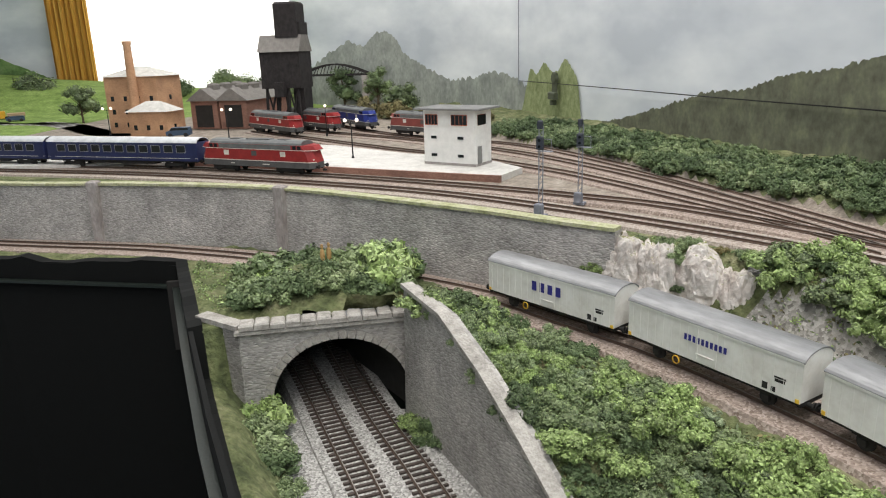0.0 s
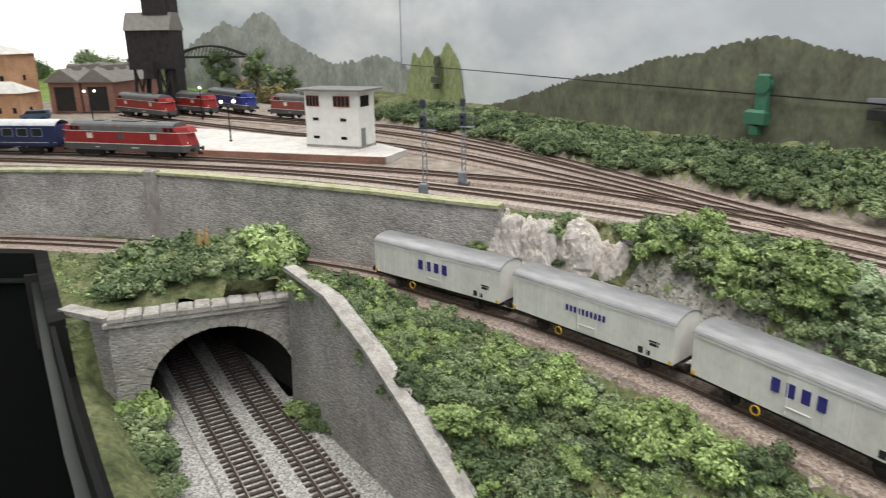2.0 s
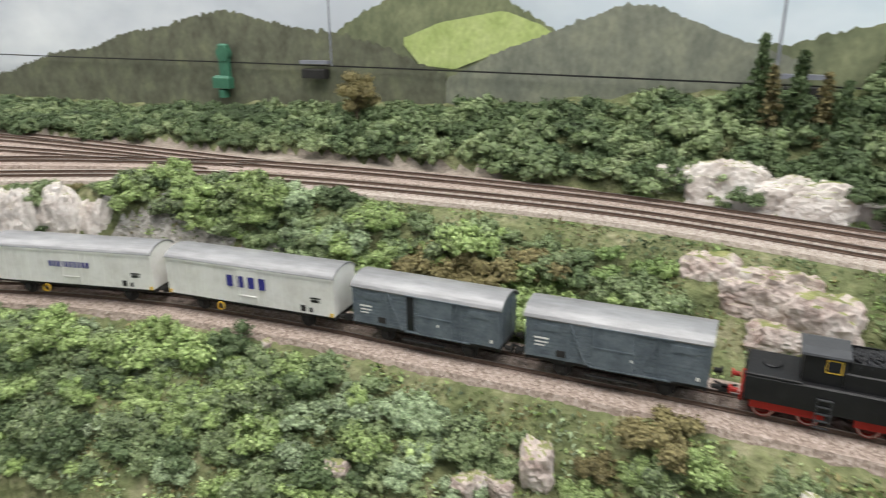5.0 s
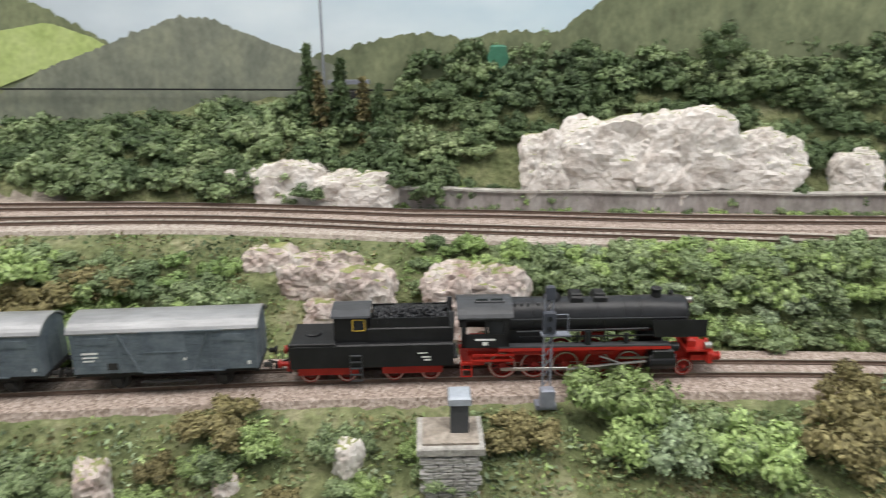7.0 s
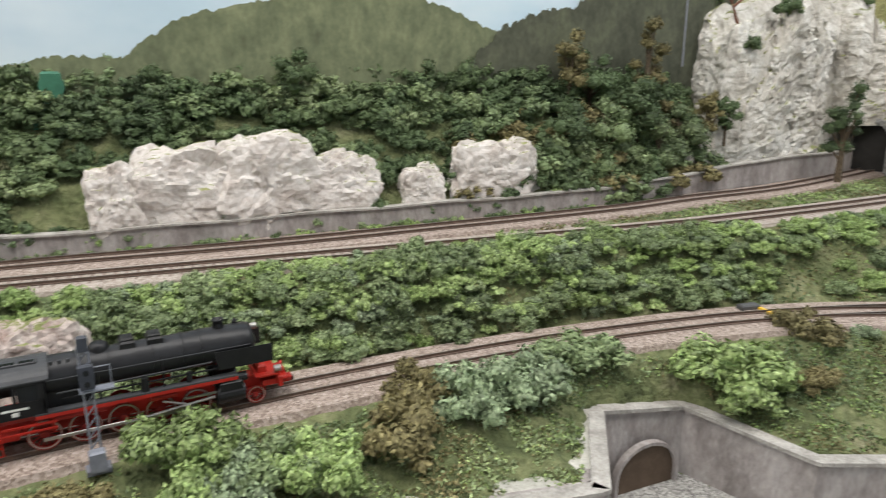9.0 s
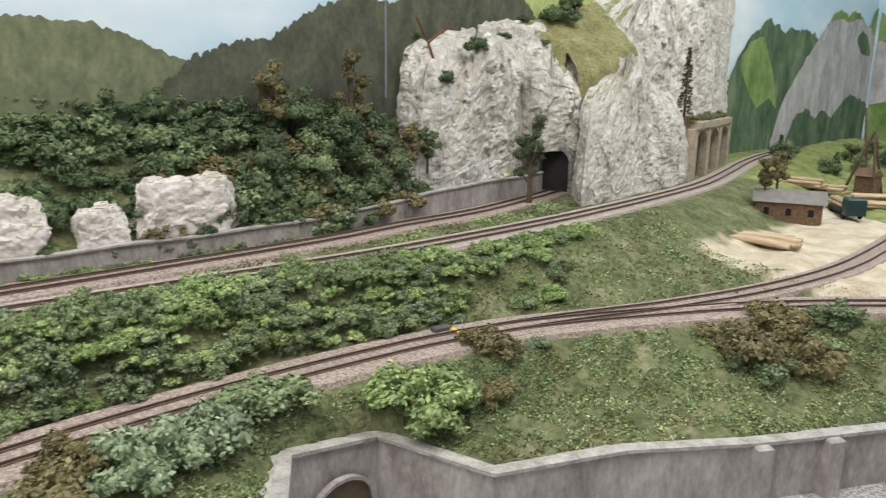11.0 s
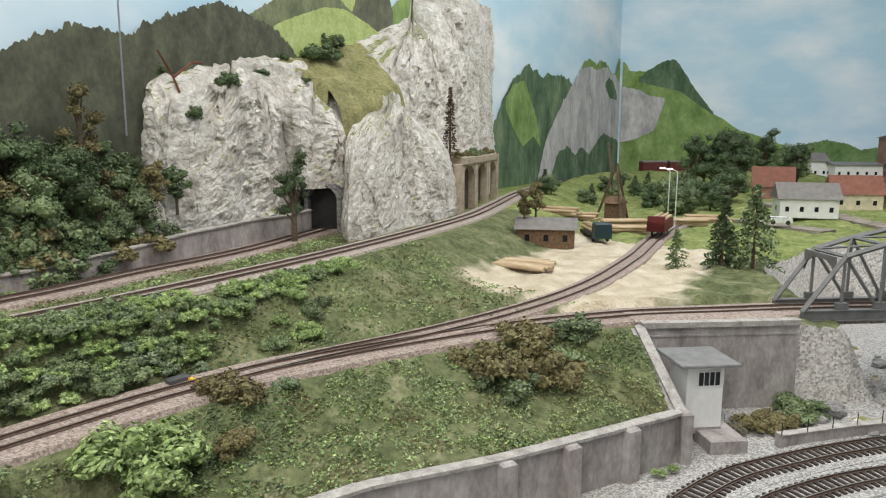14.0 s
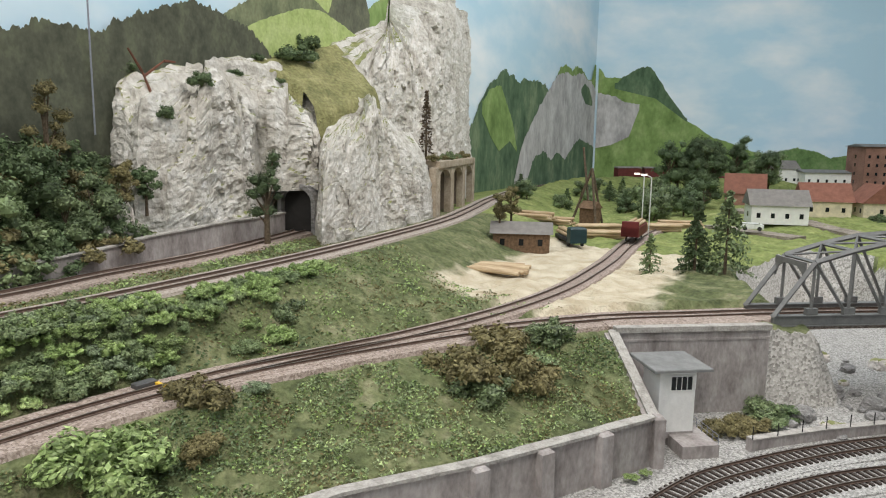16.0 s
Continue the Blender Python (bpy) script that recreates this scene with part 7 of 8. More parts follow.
# bushes set one by one
for x, y, r, tone in [(0.457, -0.548, 0.036, "light"), (0.483, -0.625, 0.026, "olive"), (0.476, -0.674, 0.010, "pale"), (0.398, -0.839, 0.034, "olive"), (0.408, -0.90, 0.032, "olive"), (0.360, -0.875, 0.028, "olive"), (0.385, -0.955, 0.028, "mid"), (0.372, -0.835, 0.026, "mid"), (0.375, -0.90, 0.028, "mid"), (0.408, -0.308, 0.028, "olive"), (0.425, -0.352, 0.032, "pale"), (0.44, -0.385, 0.032, "pale"), (0.466, -0.435, 0.028, "mid"), (0.445, -0.552, 0.028, "light"), (0.435, -0.605, 0.015, "olive"),
                      (0.399, -0.18, 0.030, "light"), (0.383, -0.228, 0.026, "mid"), (0.384, -0.251, 0.028, "light"), (0.325, 0.03, 0.02, "olive"), (0.322, 0.01, 0.017, "light"), (0.366, -0.133, 0.018, "olive"), (0.385, -0.19, 0.022, "light"), (0.375, -0.215, 0.02, "pale"), (0.447, -0.317, 0.02, "olive"),
                      (-0.19, 0.76, 0.024, "mid"), (-0.06, 0.70, 0.026, "light"), (-0.085, 0.69, 0.020, "mid"), (-0.185, 0.665, 0.018, "dark"), (-0.15, 0.65, 0.02, "mid"), (-0.115, 0.645, 0.018, "mid"), (-0.08, 0.65, 0.018, "dark"), (-0.05, 0.655, 0.016, "light"), (-0.13, 0.72, 0.014, "mid"),
                      (-0.17, 0.565, 0.022, "light"), (-0.16, 0.53, 0.02, "mid"), (-0.145, 0.50, 0.018, "mid"), (-0.12, 0.45, 0.014, "mid"),
                      (0.48, -0.16, 0.02, "mid"), (0.48, -0.045, 0.013, "mid"), (0.452, -0.045, 0.010, "mid")]:
    bush(x, y, r, tone)
for x, y, r in [(0.88, -0.72, 0.02), (0.84, -0.80, 0.016), (0.86, -0.86, 0.018), (0.93, -0.95, 0.014), (0.98, -1.1, 0.03), (1.02, -1.15, 0.025), (0.97, -1.02, 0.012), (0.93, -1.03, 0.010), (1.18, -1.66, 0.02), (0.91, -0.78, 0.016)]:
    hit, place, *_ = scene.ray_cast(bpy.context.evaluated_depsgraph_get(), Vector((x, y, 0.9)), Vector((0, 0, -1)))
    bush(x, y, r, "dark", z=place.z if hit else 0.25)

for x, y, r, tone in [(0.246, -1.045, 0.018, "olive"), (0.232, -1.062, 0.020, "olive"), (0.222, -1.085, 0.020, "olive"), (0.214, -1.108, 0.018, "mid"), (0.222, -1.128, 0.024, "mid"), (0.212, -1.14, 0.018, "dark"), (0.262, -0.90, 0.006, "light"), (0.256, -0.915, 0.005, "light")]:
    bush(x, y, r, tone, z=LOW + 0.004, flat=0.7)

# ---- bridge and abutment ----
M_BRIDGE = paint("grey_bridge_steel", (0.17, 0.17, 0.165), 0.55, 0.2)


def truss_bridge():
    a = Vector((0.262, -1.207, 0.0))
    b = Vector((0.02, -1.482, 0.0))
    L = (b - a).length
    t = thing("truss_bridge", "grey steel arched truss railway bridge", "bridge", pose(a.x, a.y, 0, 0, 0, math.degrees(math.atan2(b.y - a.y, b.x - a.x))))
    n, W = 8, 0.028
    step = L / n
    hs = [0] + [0.062 + 0.026 * math.sin(math.pi * (k - 1) / (n - 2)) for k in range(1, n)] + [0]

    def beam(name, p, q, w):
        d = Vector(q) - Vector(p)
        part(name, Mesh().rod(p, q, w * 0.72, 4), M_BRIDGE, t)

    for s in (-W, W):
        part("bottom_chord", Mesh().box(L / 2, s, -0.009, L, 0.005, 0.011).box(L / 2, s, 0.0015, L, 0.009, 0.001).box(L / 2, s, -0.010, L, 0.009, 0.001), M_BRIDGE, t)
        for k in range(n):
            p, q = (k * step, s, hs[k]), ((k + 1) * step, s, hs[k + 1])
            beam("top_chord" if 0 < k < n - 1 else "end_post", p, q, 0.0046)
        for k in range(1, n):
            beam("vertical", (k * step, s, 0), (k * step, s, hs[k]), 0.0030)
            part("gusset", Mesh().box(k * step, s, 0.001, 0.014, 0.0052, 0.009), M_BRIDGE, t)
            if k < n - 1:
                low, high = ((k, k + 1) if k >= n / 2 else (k + 1, k))
                beam("diagonal", (low * step, s, 0), (high * step, s, hs[high]), 0.0030)
    for k in range(1, n):
        beam("cross_beam", (k * step, -W, hs[k]), (k * step, W, hs[k]), 0.0030)
        part("floor_beam", Mesh().box(k * step, 0, -0.010, 0.004, 2 * W, 0.006), M_BRIDGE, t)
        if k < n - 1:
            beam("lateral", (k * step, -W, hs[k]), ((k + 1) * step, W, hs[k + 1]), 0.0018)
            beam("lateral", (k * step, W, hs[k]), ((k + 1) * step, -W, hs[k + 1]), 0.0018)
    x, z = step, hs[1]
    part("portal_plate", Mesh().prism([(-W, z - 0.024), (-W, z), (W, z), (W, z - 0.024), (W - 0.006, z - 0.012), (W - 0.016, z - 0.006), (-W + 0.016, z - 0.006), (-W + 0.006, z - 0.012)], x - 0.012, x - 0.010, "x"), M_BRIDGE, t)
    return t


truss_bridge()
ab = polyline([(0.345, -1.020), (0.231, -1.150)])
wall_along(ab, LOW - 0.035, -0.0045, 0.016, M_CONCRETE, "wall_abutment", "tall smooth concrete bridge abutment", coping=(0.003, 0.006))
part("abutment_cap", Mesh().sweep([(r[0], r[1], -0.010, -r[3], r[2]) for r in ab], [(0.0165, 0), (0.0165, 0.0078), (0.06, 0.0078), (0.06, 0)]), M_BALLAST, bpy.data.objects["wall_abutment"], "brown ballast")
part("string_course", Mesh().sweep([(r[0], r[1], -0.014, -r[3], r[2]) for r in ab], [(-0.0012, 0), (-0.0012, 0.002), (0.001, 0.002), (0.001, 0)]), M_CONCRETE, bpy.data.objects["wall_abutment"])
side = polyline([(0.262, -0.945), (0.345, -1.020)])
wall_along(side, LOW - 0.006, np.interp(side[:, 4], [0, 1], [-0.052, -0.004]), 0.012, M_CONCRETE, "wall_slope_edge", "sloping concrete edge beside the abutment", coping=(0.002, 0.003))
for k in (14.0, 15.0, 15.5, 16.0):
    r = INNER[int(np.argmin(np.abs(INNER[:, 4] - k)))]
    part("pilaster", Mesh().box(r[0] + r[3] * 0.003, r[1] - r[2] * 0.003, LOW - 0.004, 0.013, 0.010, 0.0515, math.atan2(r[3], r[2]), 0.002), M_CONCRETE, bpy.data.objects["wall_low"])

# ---- walls with the blind arch and the concrete deck ----
deck = thing("concrete_deck", "flat weathered concrete deck with a raised edge", "deck", kind="structure")
part("deck_slab", Mesh().prism([(0.350, -0.262), (0.356, -0.403), (0.444, -0.442), (0.458, -0.40), (0.415, -0.30), (0.392, -0.25)], -0.045, -0.0305, "z"), material("pale_dirty_concrete", [(0.33, 0.32, 0.28), (0.45, 0.43, 0.38), (0.53, 0.51, 0.46)], 0.02, 0.9, bump=0.3, fine=0.4), deck)
a0, a1 = Vector((0.441, -0.441, 0)), Vector((0.457, -0.511, 0))
yaw = math.degrees(math.atan2(a1.y - a0.y, a1.x - a0.x))
arch_thing = thing("blind_arch", "dark blind arch set in the concrete wall", "arch", pose(a0.x - 0.004, a0.y, LOW, 0, 0, yaw), kind="structure")
out = [(0.012, 0.0)] + [(0.037 - 0.025 * math.cos(a), 0.012 + 0.022 * math.sin(a)) for a in np.linspace(0, math.pi, 15)] + [(0.062, 0.0)]
# panel proud of the wall; its brown carries the shade of a recess
part("arch_recess", Mesh().prism([(p[0], p[1]) for p in out], -0.003, -0.0015, "y"), paint("shaded_brown_lining", (0.12, 0.085, 0.06), 0.95), arch_thing)
rim = [(0.037 - 0.0275 * math.cos(a), 0.012 + 0.0245 * math.sin(a)) for a in np.linspace(0, math.pi, 15)]
part("arch_rim", Mesh().prism([(p[0], p[1]) for p in out] + [(p[0], p[1]) for p in [(0.0645, 0.0)] + list(reversed(rim)) + [(0.0095, 0.0)]], -0.006, -0.001, "y"), M_CONCRETE, arch_thing)

# ---- stone hut with a slab roof and chimney ----
hutm = pose(0.343, -0.098, 0, 0, 0, -73)
hut = thing("stone_shelter", "small grey stone shelter with a concrete roof and chimney", "shelter", hutm)
for k in range(13):
    for j in range(4):
        w = 0.030 / 4
        part("stone", Mesh().box(-0.015 + w * (j + 0.5) + (0.0012 if k % 2 else -0.0012), -0.0135, -0.062 + k * 0.0042, w - 0.0005, 0.004, 0.0038, 0, 0.0008), M_STONEWALL, hut)
part("wall_body", Mesh().box(0, 0, -0.066, 0.029, 0.026, 0.059), M_STONEWALL, hut)
part("roof_slab", Mesh().box(0, 0, -0.0065, 0.035, 0.032, 0.0045, 0, 0.0008), M_COPING, hut, "pale concrete roof slab")
part("roof_surface", Mesh().box(0, 0, -0.0019, 0.029, 0.026, 0.0012), M_YARD, hut)
part("chimney", Mesh().box(0.005, 0.002, -0.0008, 0.0095, 0.011, 0.0165), paint("dark_slate", (0.06, 0.062, 0.066), 0.6), hut)
part("chimney_cap", Mesh().box(0.005, 0.002, 0.0158, 0.012, 0.0135, 0.0045, 0, 0.001), paint("zinc_cap", (0.42, 0.45, 0.50), 0.4, 0.3), hut, "pale zinc chimney cap")


# ---- signals, lamps ----
M_MAST = paint("grey_lattice_mast", (0.24, 0.25, 0.29), 0.5, 0.2)


def light_signal(x, y, z, h, turn, label):
    t = thing("railway_signal", label, "signal", pose(x, y, z, 0, 0, turn), "signals beside the tracks")
    part("base", Mesh().box(0, 0, -0.001, 0.012, 0.008, 0.003, 0, 0.0005).box(0, -0.004, 0.002, 0.008, 0.006, 0.011, 0, 0.001), M_MAST, t)
    for dx in (-0.0022, 0.0022):
        part("mast_leg", Mesh().rod((dx, 0, 0), (dx, 0, h), 0.0006, 5), M_MAST, t)
    for k in range(int(h / 0.006)):
        part("mast_brace", Mesh().rod((-0.0022, 0, k * 0.006), (0.0022, 0, k * 0.006 + 0.006), 0.00035, 4), M_MAST, t)
    part("signal_head", Mesh().box(0, -0.002, h - 0.022, 0.007, 0.003, 0.013, 0, 0.001).box(0, -0.002, h - 0.002, 0.005, 0.003, 0.008, 0, 0.001), paint("dark_signal_board", (0.05, 0.055, 0.07), 0.5), t)
    part("platform", Mesh().box(0.004, 0, h - 0.024, 0.016, 0.006, 0.0007).rod((0.011, 0, h - 0.024), (0.011, 0, h - 0.012), 0.0003, 4).rod((0.0, 0, h - 0.012), (0.011, 0, h - 0.012), 0.0003, 4), M_MAST, t)
    for k in range(2):
        part("lens", Mesh().rod((0, -0.0036, h - 0.019 + 0.006 * k), (0, -0.0046, h - 0.019 + 0.006 * k), 0.0014, 10), M_WINDOW, t)
    return t


light_signal(0.098, 0.682, UP - 0.002, 0.088, -35, "grey lattice light signal at the wall edge")
light_signal(0.148, 0.738, UP - 0.003, 0.084, -35, "grey lattice light signal between the tracks")
light_signal(0.391, -0.142, -0.006, 0.068, -72, "grey lattice light signal beside the main line")


def lamp_post(x, y, h, double):
    t = thing("street_lamp", "black platform lamp with white globes", "street lamp", pose(x, y, UP - 0.003), "lamps of the station")
    part("pole", Mesh().rod((0, 0, 0), (0, 0, h), 0.0012, 6, 0.0008).rod((0, 0, 0), (0, 0, 0.008), 0.0022, 8), M_LOCOBLACK, t)
    for s in ((-1, 1) if double else (0,)):
        part("arm", Mesh().rod((0, 0, h - 0.002), (s * 0.009, 0, h), 0.0006, 5), M_LOCOBLACK, t)
        part("globe", Mesh().turned([(0.01 * 0.001, -0.003), (0.0022, -0.002), (0.003, 0), (0.0022, 0.002), (0.00001, 0.003)], 12, "z", (s * 0.009, 0, h + 0.002)), M_GLOBE, t, "glowing white globe", True)
    return t


M_GLOBE = glow("lit_globe", (1.0, 0.86, 0.72), 1.6)
lamp_post(-0.136, 1.098, 0.062, True)
lamp_post(-0.74, 1.60, 0.06, True)
lamp_post(-0.43, 1.45, 0.06, True)
lamp_post(-0.233, 1.47, 0.06, False)

# ---- station ----
M_RENDER = paint("white_render", (0.78, 0.77, 0.74), 0.85, var=0.08)
M_FLATROOF = paint("grey_roofing", (0.20, 0.20, 0.195), 0.9)
M_BRICK = stone_material("small_orange_brick", (0.42, 0.22, 0.12), (0.60, 0.36, 0.21), 0.0028, 0.0010)
M_REDBRICK = stone_material("small_red_brick", (0.24, 0.12, 0.09), (0.36, 0.20, 0.15), 0.0028, 0.0010)
M_PALEROOF = paint("pale_sheet_roof", (0.56, 0.54, 0.50), 0.85)
M_SLATEROOF = paint("grey_slate_roof", (0.20, 0.185, 0.17), 0.85)
M_TILEROOF = paint("red_tile_roof", (0.22, 0.095, 0.065), 0.85)
M_FRAMERED = paint("red_brown_window_frame", (0.40, 0.12, 0.06), 0.6)
M_PAVE = material("pale_platform_paving", [(0.48, 0.46, 0.43), (0.58, 0.56, 0.53), (0.66, 0.64, 0.60)], 0.02, 0.9, fine=0.3)

plat = thing("platform_paved", "pale paved platform with a red brick edge", "platform", kind="structure")
shape = [(-0.95, 1.14), (-0.40, 1.115), (-0.175, 1.020), (0.075, 0.893), (0.112, 0.955), (0.06, 1.06), (-0.05, 1.13), (-0.19, 1.27), (-0.5, 1.42), (-0.95, 1.42)]
part("paving", Mesh().prism(shape, UP - 0.006, UP + 0.0025, "z"), M_PAVE, plat)
part("brick_edge", Mesh().prism([(-0.40, 1.113), (-0.175, 1.018), (0.075, 0.891), (0.078, 0.893), (-0.174, 1.0215), (-0.40, 1.117)], UP - 0.006, UP + 0.0032, "z"), M_REDBRICK, plat)


def signal_box(m, w, d, h, label, frame_mat, over=0.010):
    t = thing("signal_box", label, "signal box", m, "signal boxes")
    part("plinth", Mesh().box(w / 2, d / 2, -0.002, w + 0.001, d + 0.001, 0.006), M_CONCRETE, t)
    part("wall_body", Mesh().box(w / 2, d / 2, 0.003, w, d, h - 0.003), M_RENDER, t)
    part("roof", Mesh().box(w / 2, d / 2, h, w + 2 * over, d + 2 * over, 0.0028, 0, 0.0006), M_FLATROOF, t, "flat grey overhanging roof")
    top = h - 0.004

    def window(x, y, z, ww, hh, face):
        win = part("window", Mesh().box(x, y, z, ww if face == "y" else 0.0008, 0.0008 if face == "y" else ww, hh), M_WINDOW, t)
        bars = Mesh()
        for k in range(5):
            o = -ww / 2 + ww * k / 4
            bars.box(x + (o if face == "y" else -0.0005), y + (o if face == "x" else -0.0005), z, 0.0006, 0.0006, hh)
        for q in (0, hh):
            bars.box(x - (0.0005 if face == "x" else 0), y - (0.0005 if face == "y" else 0), z + q - 0.0003, ww if face == "y" else 0.0006, 0.0006 if face == "y" else ww, 0.0008)
        part("window_frame", bars, frame_mat, win)

    window(w * 0.16, -0.0003, top - 0.017, w * 0.24, 0.014, "y")
    window(w * 0.70, -0.0003, top - 0.017, w * 0.30, 0.014, "y")
    window(w + 0.0003, d * 0.4, top - 0.017, d * 0.5, 0.014, "x")
    window(-0.0003, d * 0.4, top - 0.017, d * 0.6, 0.014, "x")
    if w > 0.06:
        for zz in (h * 0.16, h * 0.48):
            for xx in (w * 0.2, w * 0.72):
                part("small_window", Mesh().box(xx, -0.0004, zz, 0.009, 0.001, 0.004), M_WINDOW, t)
        part("door", Mesh().box(w + 0.0004, d * 0.25, 0.004, 0.001, 0.011, 0.024), paint("grey_door", (0.22, 0.22, 0.21), 0.7), t)
    return t


signal_box(pose(-0.022, 1.018, UP + 0.002, 0, 0, -33), 0.085, 0.045, 0.078, "white rendered signal box with red window frames", M_FRAMERED)
signal_box(pose(0.254, -1.009, LOW + 0.010, 0, 0, -40), 0.036, 0.036, 0.066, "small white signal box with a flat roof by the wall", M_RENDER, 0.011)
base = thing("box_terrace", "small concrete terrace with steps and railing", "terrace", pose(0.240, -0.994, LOW, 0, 0, -40), kind="structure")
part("terrace_slab", Mesh().box(0.022, 0.004, -0.002, 0.062, 0.036, 0.014), M_CONCRETE, base)
for k in range(4):
    part("step", Mesh().box(0.056 + 0.003 * k, 0.006, 0.0, 0.003, 0.010, 0.011 - 0.0028 * k), M_CONCRETE, base)
rail = Mesh()
for k in range(7):
    rail.rod((-0.008 + 0.01 * k, -0.013, 0.012), (-0.008 + 0.01 * k, -0.013, 0.021), 0.0004, 4)
rail.rod((-0.008, -0.013, 0.021), (0.052, -0.013, 0.021), 0.0004, 4).rod((-0.008, -0.013, 0.0165), (0.052, -0.013, 0.0165), 0.0003, 4)
part("railing", rail, M_MAST, base)
edge = polyline([(0.205, -1.03), (0.16, -1.105), (0.10, -1.19), (0.0, -1.31)])
wall_along(edge, LOW - 0.004, LOW + 0.012, 0.008, M_CONCRETE, "wall_riverside", "low concrete edge with railing posts by the low line", coping=(0.001, 0.0015))
for k in range(0, len(edge), 7):
    part("railing_post", Mesh().rod((edge[k, 0], edge[k, 1], LOW + 0.013), (edge[k, 0], edge[k, 1], LOW + 0.026), 0.0005, 5), M_UNDER, bpy.data.objects["wall_riverside"])


def house(m, w, d, h, ridge_h, wall, roof, label, hip=False, windows=True, name="house"):
    t = thing(name, label, "house", m)
    part("wall_body", Mesh().box(0, 0, -0.004, w, d, h + 0.004), wall, t)
    o = 0.004 * (1 + w * 4)
    W, D = w / 2 + o, d / 2 + o
    if hip:
        r = max(0.0, W - D)
        vs = [(-W, -D, h), (W, -D, h), (W, D, h), (-W, D, h), (-r, 0, h + ridge_h), (r, 0, h + ridge_h)]
        fs = [(0, 1, 5, 4), (1, 2, 5), (2, 3, 4, 5), (3, 0, 4), (3, 2, 1, 0)]
    else:
        vs = [(-W, -D, h), (W, -D, h), (W, D, h), (-W, D, h), (-W, 0, h + ridge_h), (W, 0, h + ridge_h)]
        fs = [(0, 1, 5, 4), (1, 2, 5), (2, 3, 4, 5), (3, 0, 4), (3, 2, 1, 0)]
    part("roof", Mesh().add(vs, fs), roof, t)
    if windows:
        n = max(2, int(w / 0.028))
        for f in range(max(1, int(h / 0.032))):
            for k in range(n):
                for s in (-1, 1):
                    part("window", Mesh().box(-w / 2 + w * (k + 0.5) / n, s * (d / 2 + 0.0002), 0.010 + f * 0.03, 0.008, 0.001, 0.011), M_WINDOW, t)
            for s in (-1, 1):
                part("window", Mesh().box(s * (w / 2 + 0.0002), 0, 0.010 + f * 0.03, 0.001, 0.008, 0.011), M_WINDOW, t)
    return t


tower = house(pose(-0.70, 1.72, UP, 0, 0, -12), 0.135, 0.10, 0.125, 0.022, M_BRICK, M_PALEROOF, "orange brick water works with a pale hipped roof", True)
part("chimney_stack", Mesh().rod((0.012, -0.058, 0), (0.012, -0.058, 0.20), 0.013, 12, 0.008).rod((0.012, -0.058, 0.195), (0.012, -0.058, 0.203), 0.010, 12), M_BRICK, tower, "tall tapering brick chimney")
house(pose(-0.64, 1.615, UP, 0, 0, -12), 0.095, 0.06, 0.05, 0.022, M_BRICK, M_PALEROOF, "low orange brick annex with a pale hipped roof", True)
for k, dx in enumerate((0.0, 0.075)):
    shed = house(pose(-0.535 + dx, 1.83 - dx * 0.25, UP, 0, 0, 75), 0.22, 0.072, 0.062, 0.03, M_REDBRICK, M_SLATEROOF, "red brick engine shed bay with a slate roof", name="engine_shed")
    # near-black sheet on the closed front wall paints the shaded gateway
    part("gate_opening", Mesh().box(-0.1105, 0, 0, 0.002, 0.045, 0.052), paint("sooty_lining", (0.03, 0.028, 0.026)), shed)
    for j in range(3):
        part("roof_vent", Mesh().box(-0.06 + 0.055 * j, 0, 0.085, 0.03, 0.018, 0.016, 0, 0.004), M_SLATEROOF, shed)

M_COALWOOD = paint("black_tarred_boards", (0.028, 0.024, 0.024), 0.85, var=0.4)
coal = thing("coaling_tower", "tall black wooden coaling tower on trestle legs", "coaling tower", pose(-0.335, 1.615, UP - 0.004, 0, 0, -10) @ Matrix.Diagonal((0.72, 1.0, 1.04, 1.0)))
for x in (-0.05, -0.018, 0.018, 0.05):
    for y in (-0.03, 0.03):
        part("leg", Mesh().rod((x * 1.1, y * 1.15, 0), (x, y, 0.095), 0.0045, 5), M_COALWOOD, coal)
    part("brace", Mesh().rod((x, -0.034, 0.01), (x * 0.4, -0.031, 0.09), 0.003, 4).rod((x * 0.4, -0.034, 0.01), (x, -0.031, 0.09), 0.003, 4), M_COALWOOD, coal)
for k in range(9):
    part("board", Mesh().box(-0.056 + 0.014 * k, 0, 0.092, 0.0136, 0.075 - 0.001 * (k % 2), 0.075), M_COALWOOD, coal)
part("bunker_roof", Mesh().prism([(-0.042, 0.166), (0.042, 0.166), (0.02, 0.20), (-0.02, 0.20)], -0.066, 0.066, "x"), M_SLATEROOF, coal)
part("hoist_tower", Mesh().box(0.045, 0.005, 0.0, 0.034, 0.05, 0.225).box(0.022, 0.0, 0.195, 0.07, 0.052, 0.07, 0, 0.004), M_COALWOOD, coal)
part("chute", Mesh().box(0.0, -0.043, 0.075, 0.03, 0.02, 0.03), M_COALWOOD, coal)

for c, y, mat, words in ((YARD[0], 1.52, M_DIESELRED, "red diesel locomotive at the engine shed"), (YARD[1], 1.53, M_DIESELRED, "red diesel locomotive under the coaling tower"), (YARD[2], 1.545, M_DIESELBLUE, "dark blue diesel locomotive in the yard"), (YARD[2], 1.335, M_DULLRED, "faded red diesel locomotive in the yard")):
    rev = c[::-1].copy()
    rev[:, 2:] *= -1
    k = int(np.argmin(np.abs(rev[:, 1] - y)))
    seat, _ = seat_at(rev, lambda q: UP, k, 0.19)
    diesel(seat, mat, words)

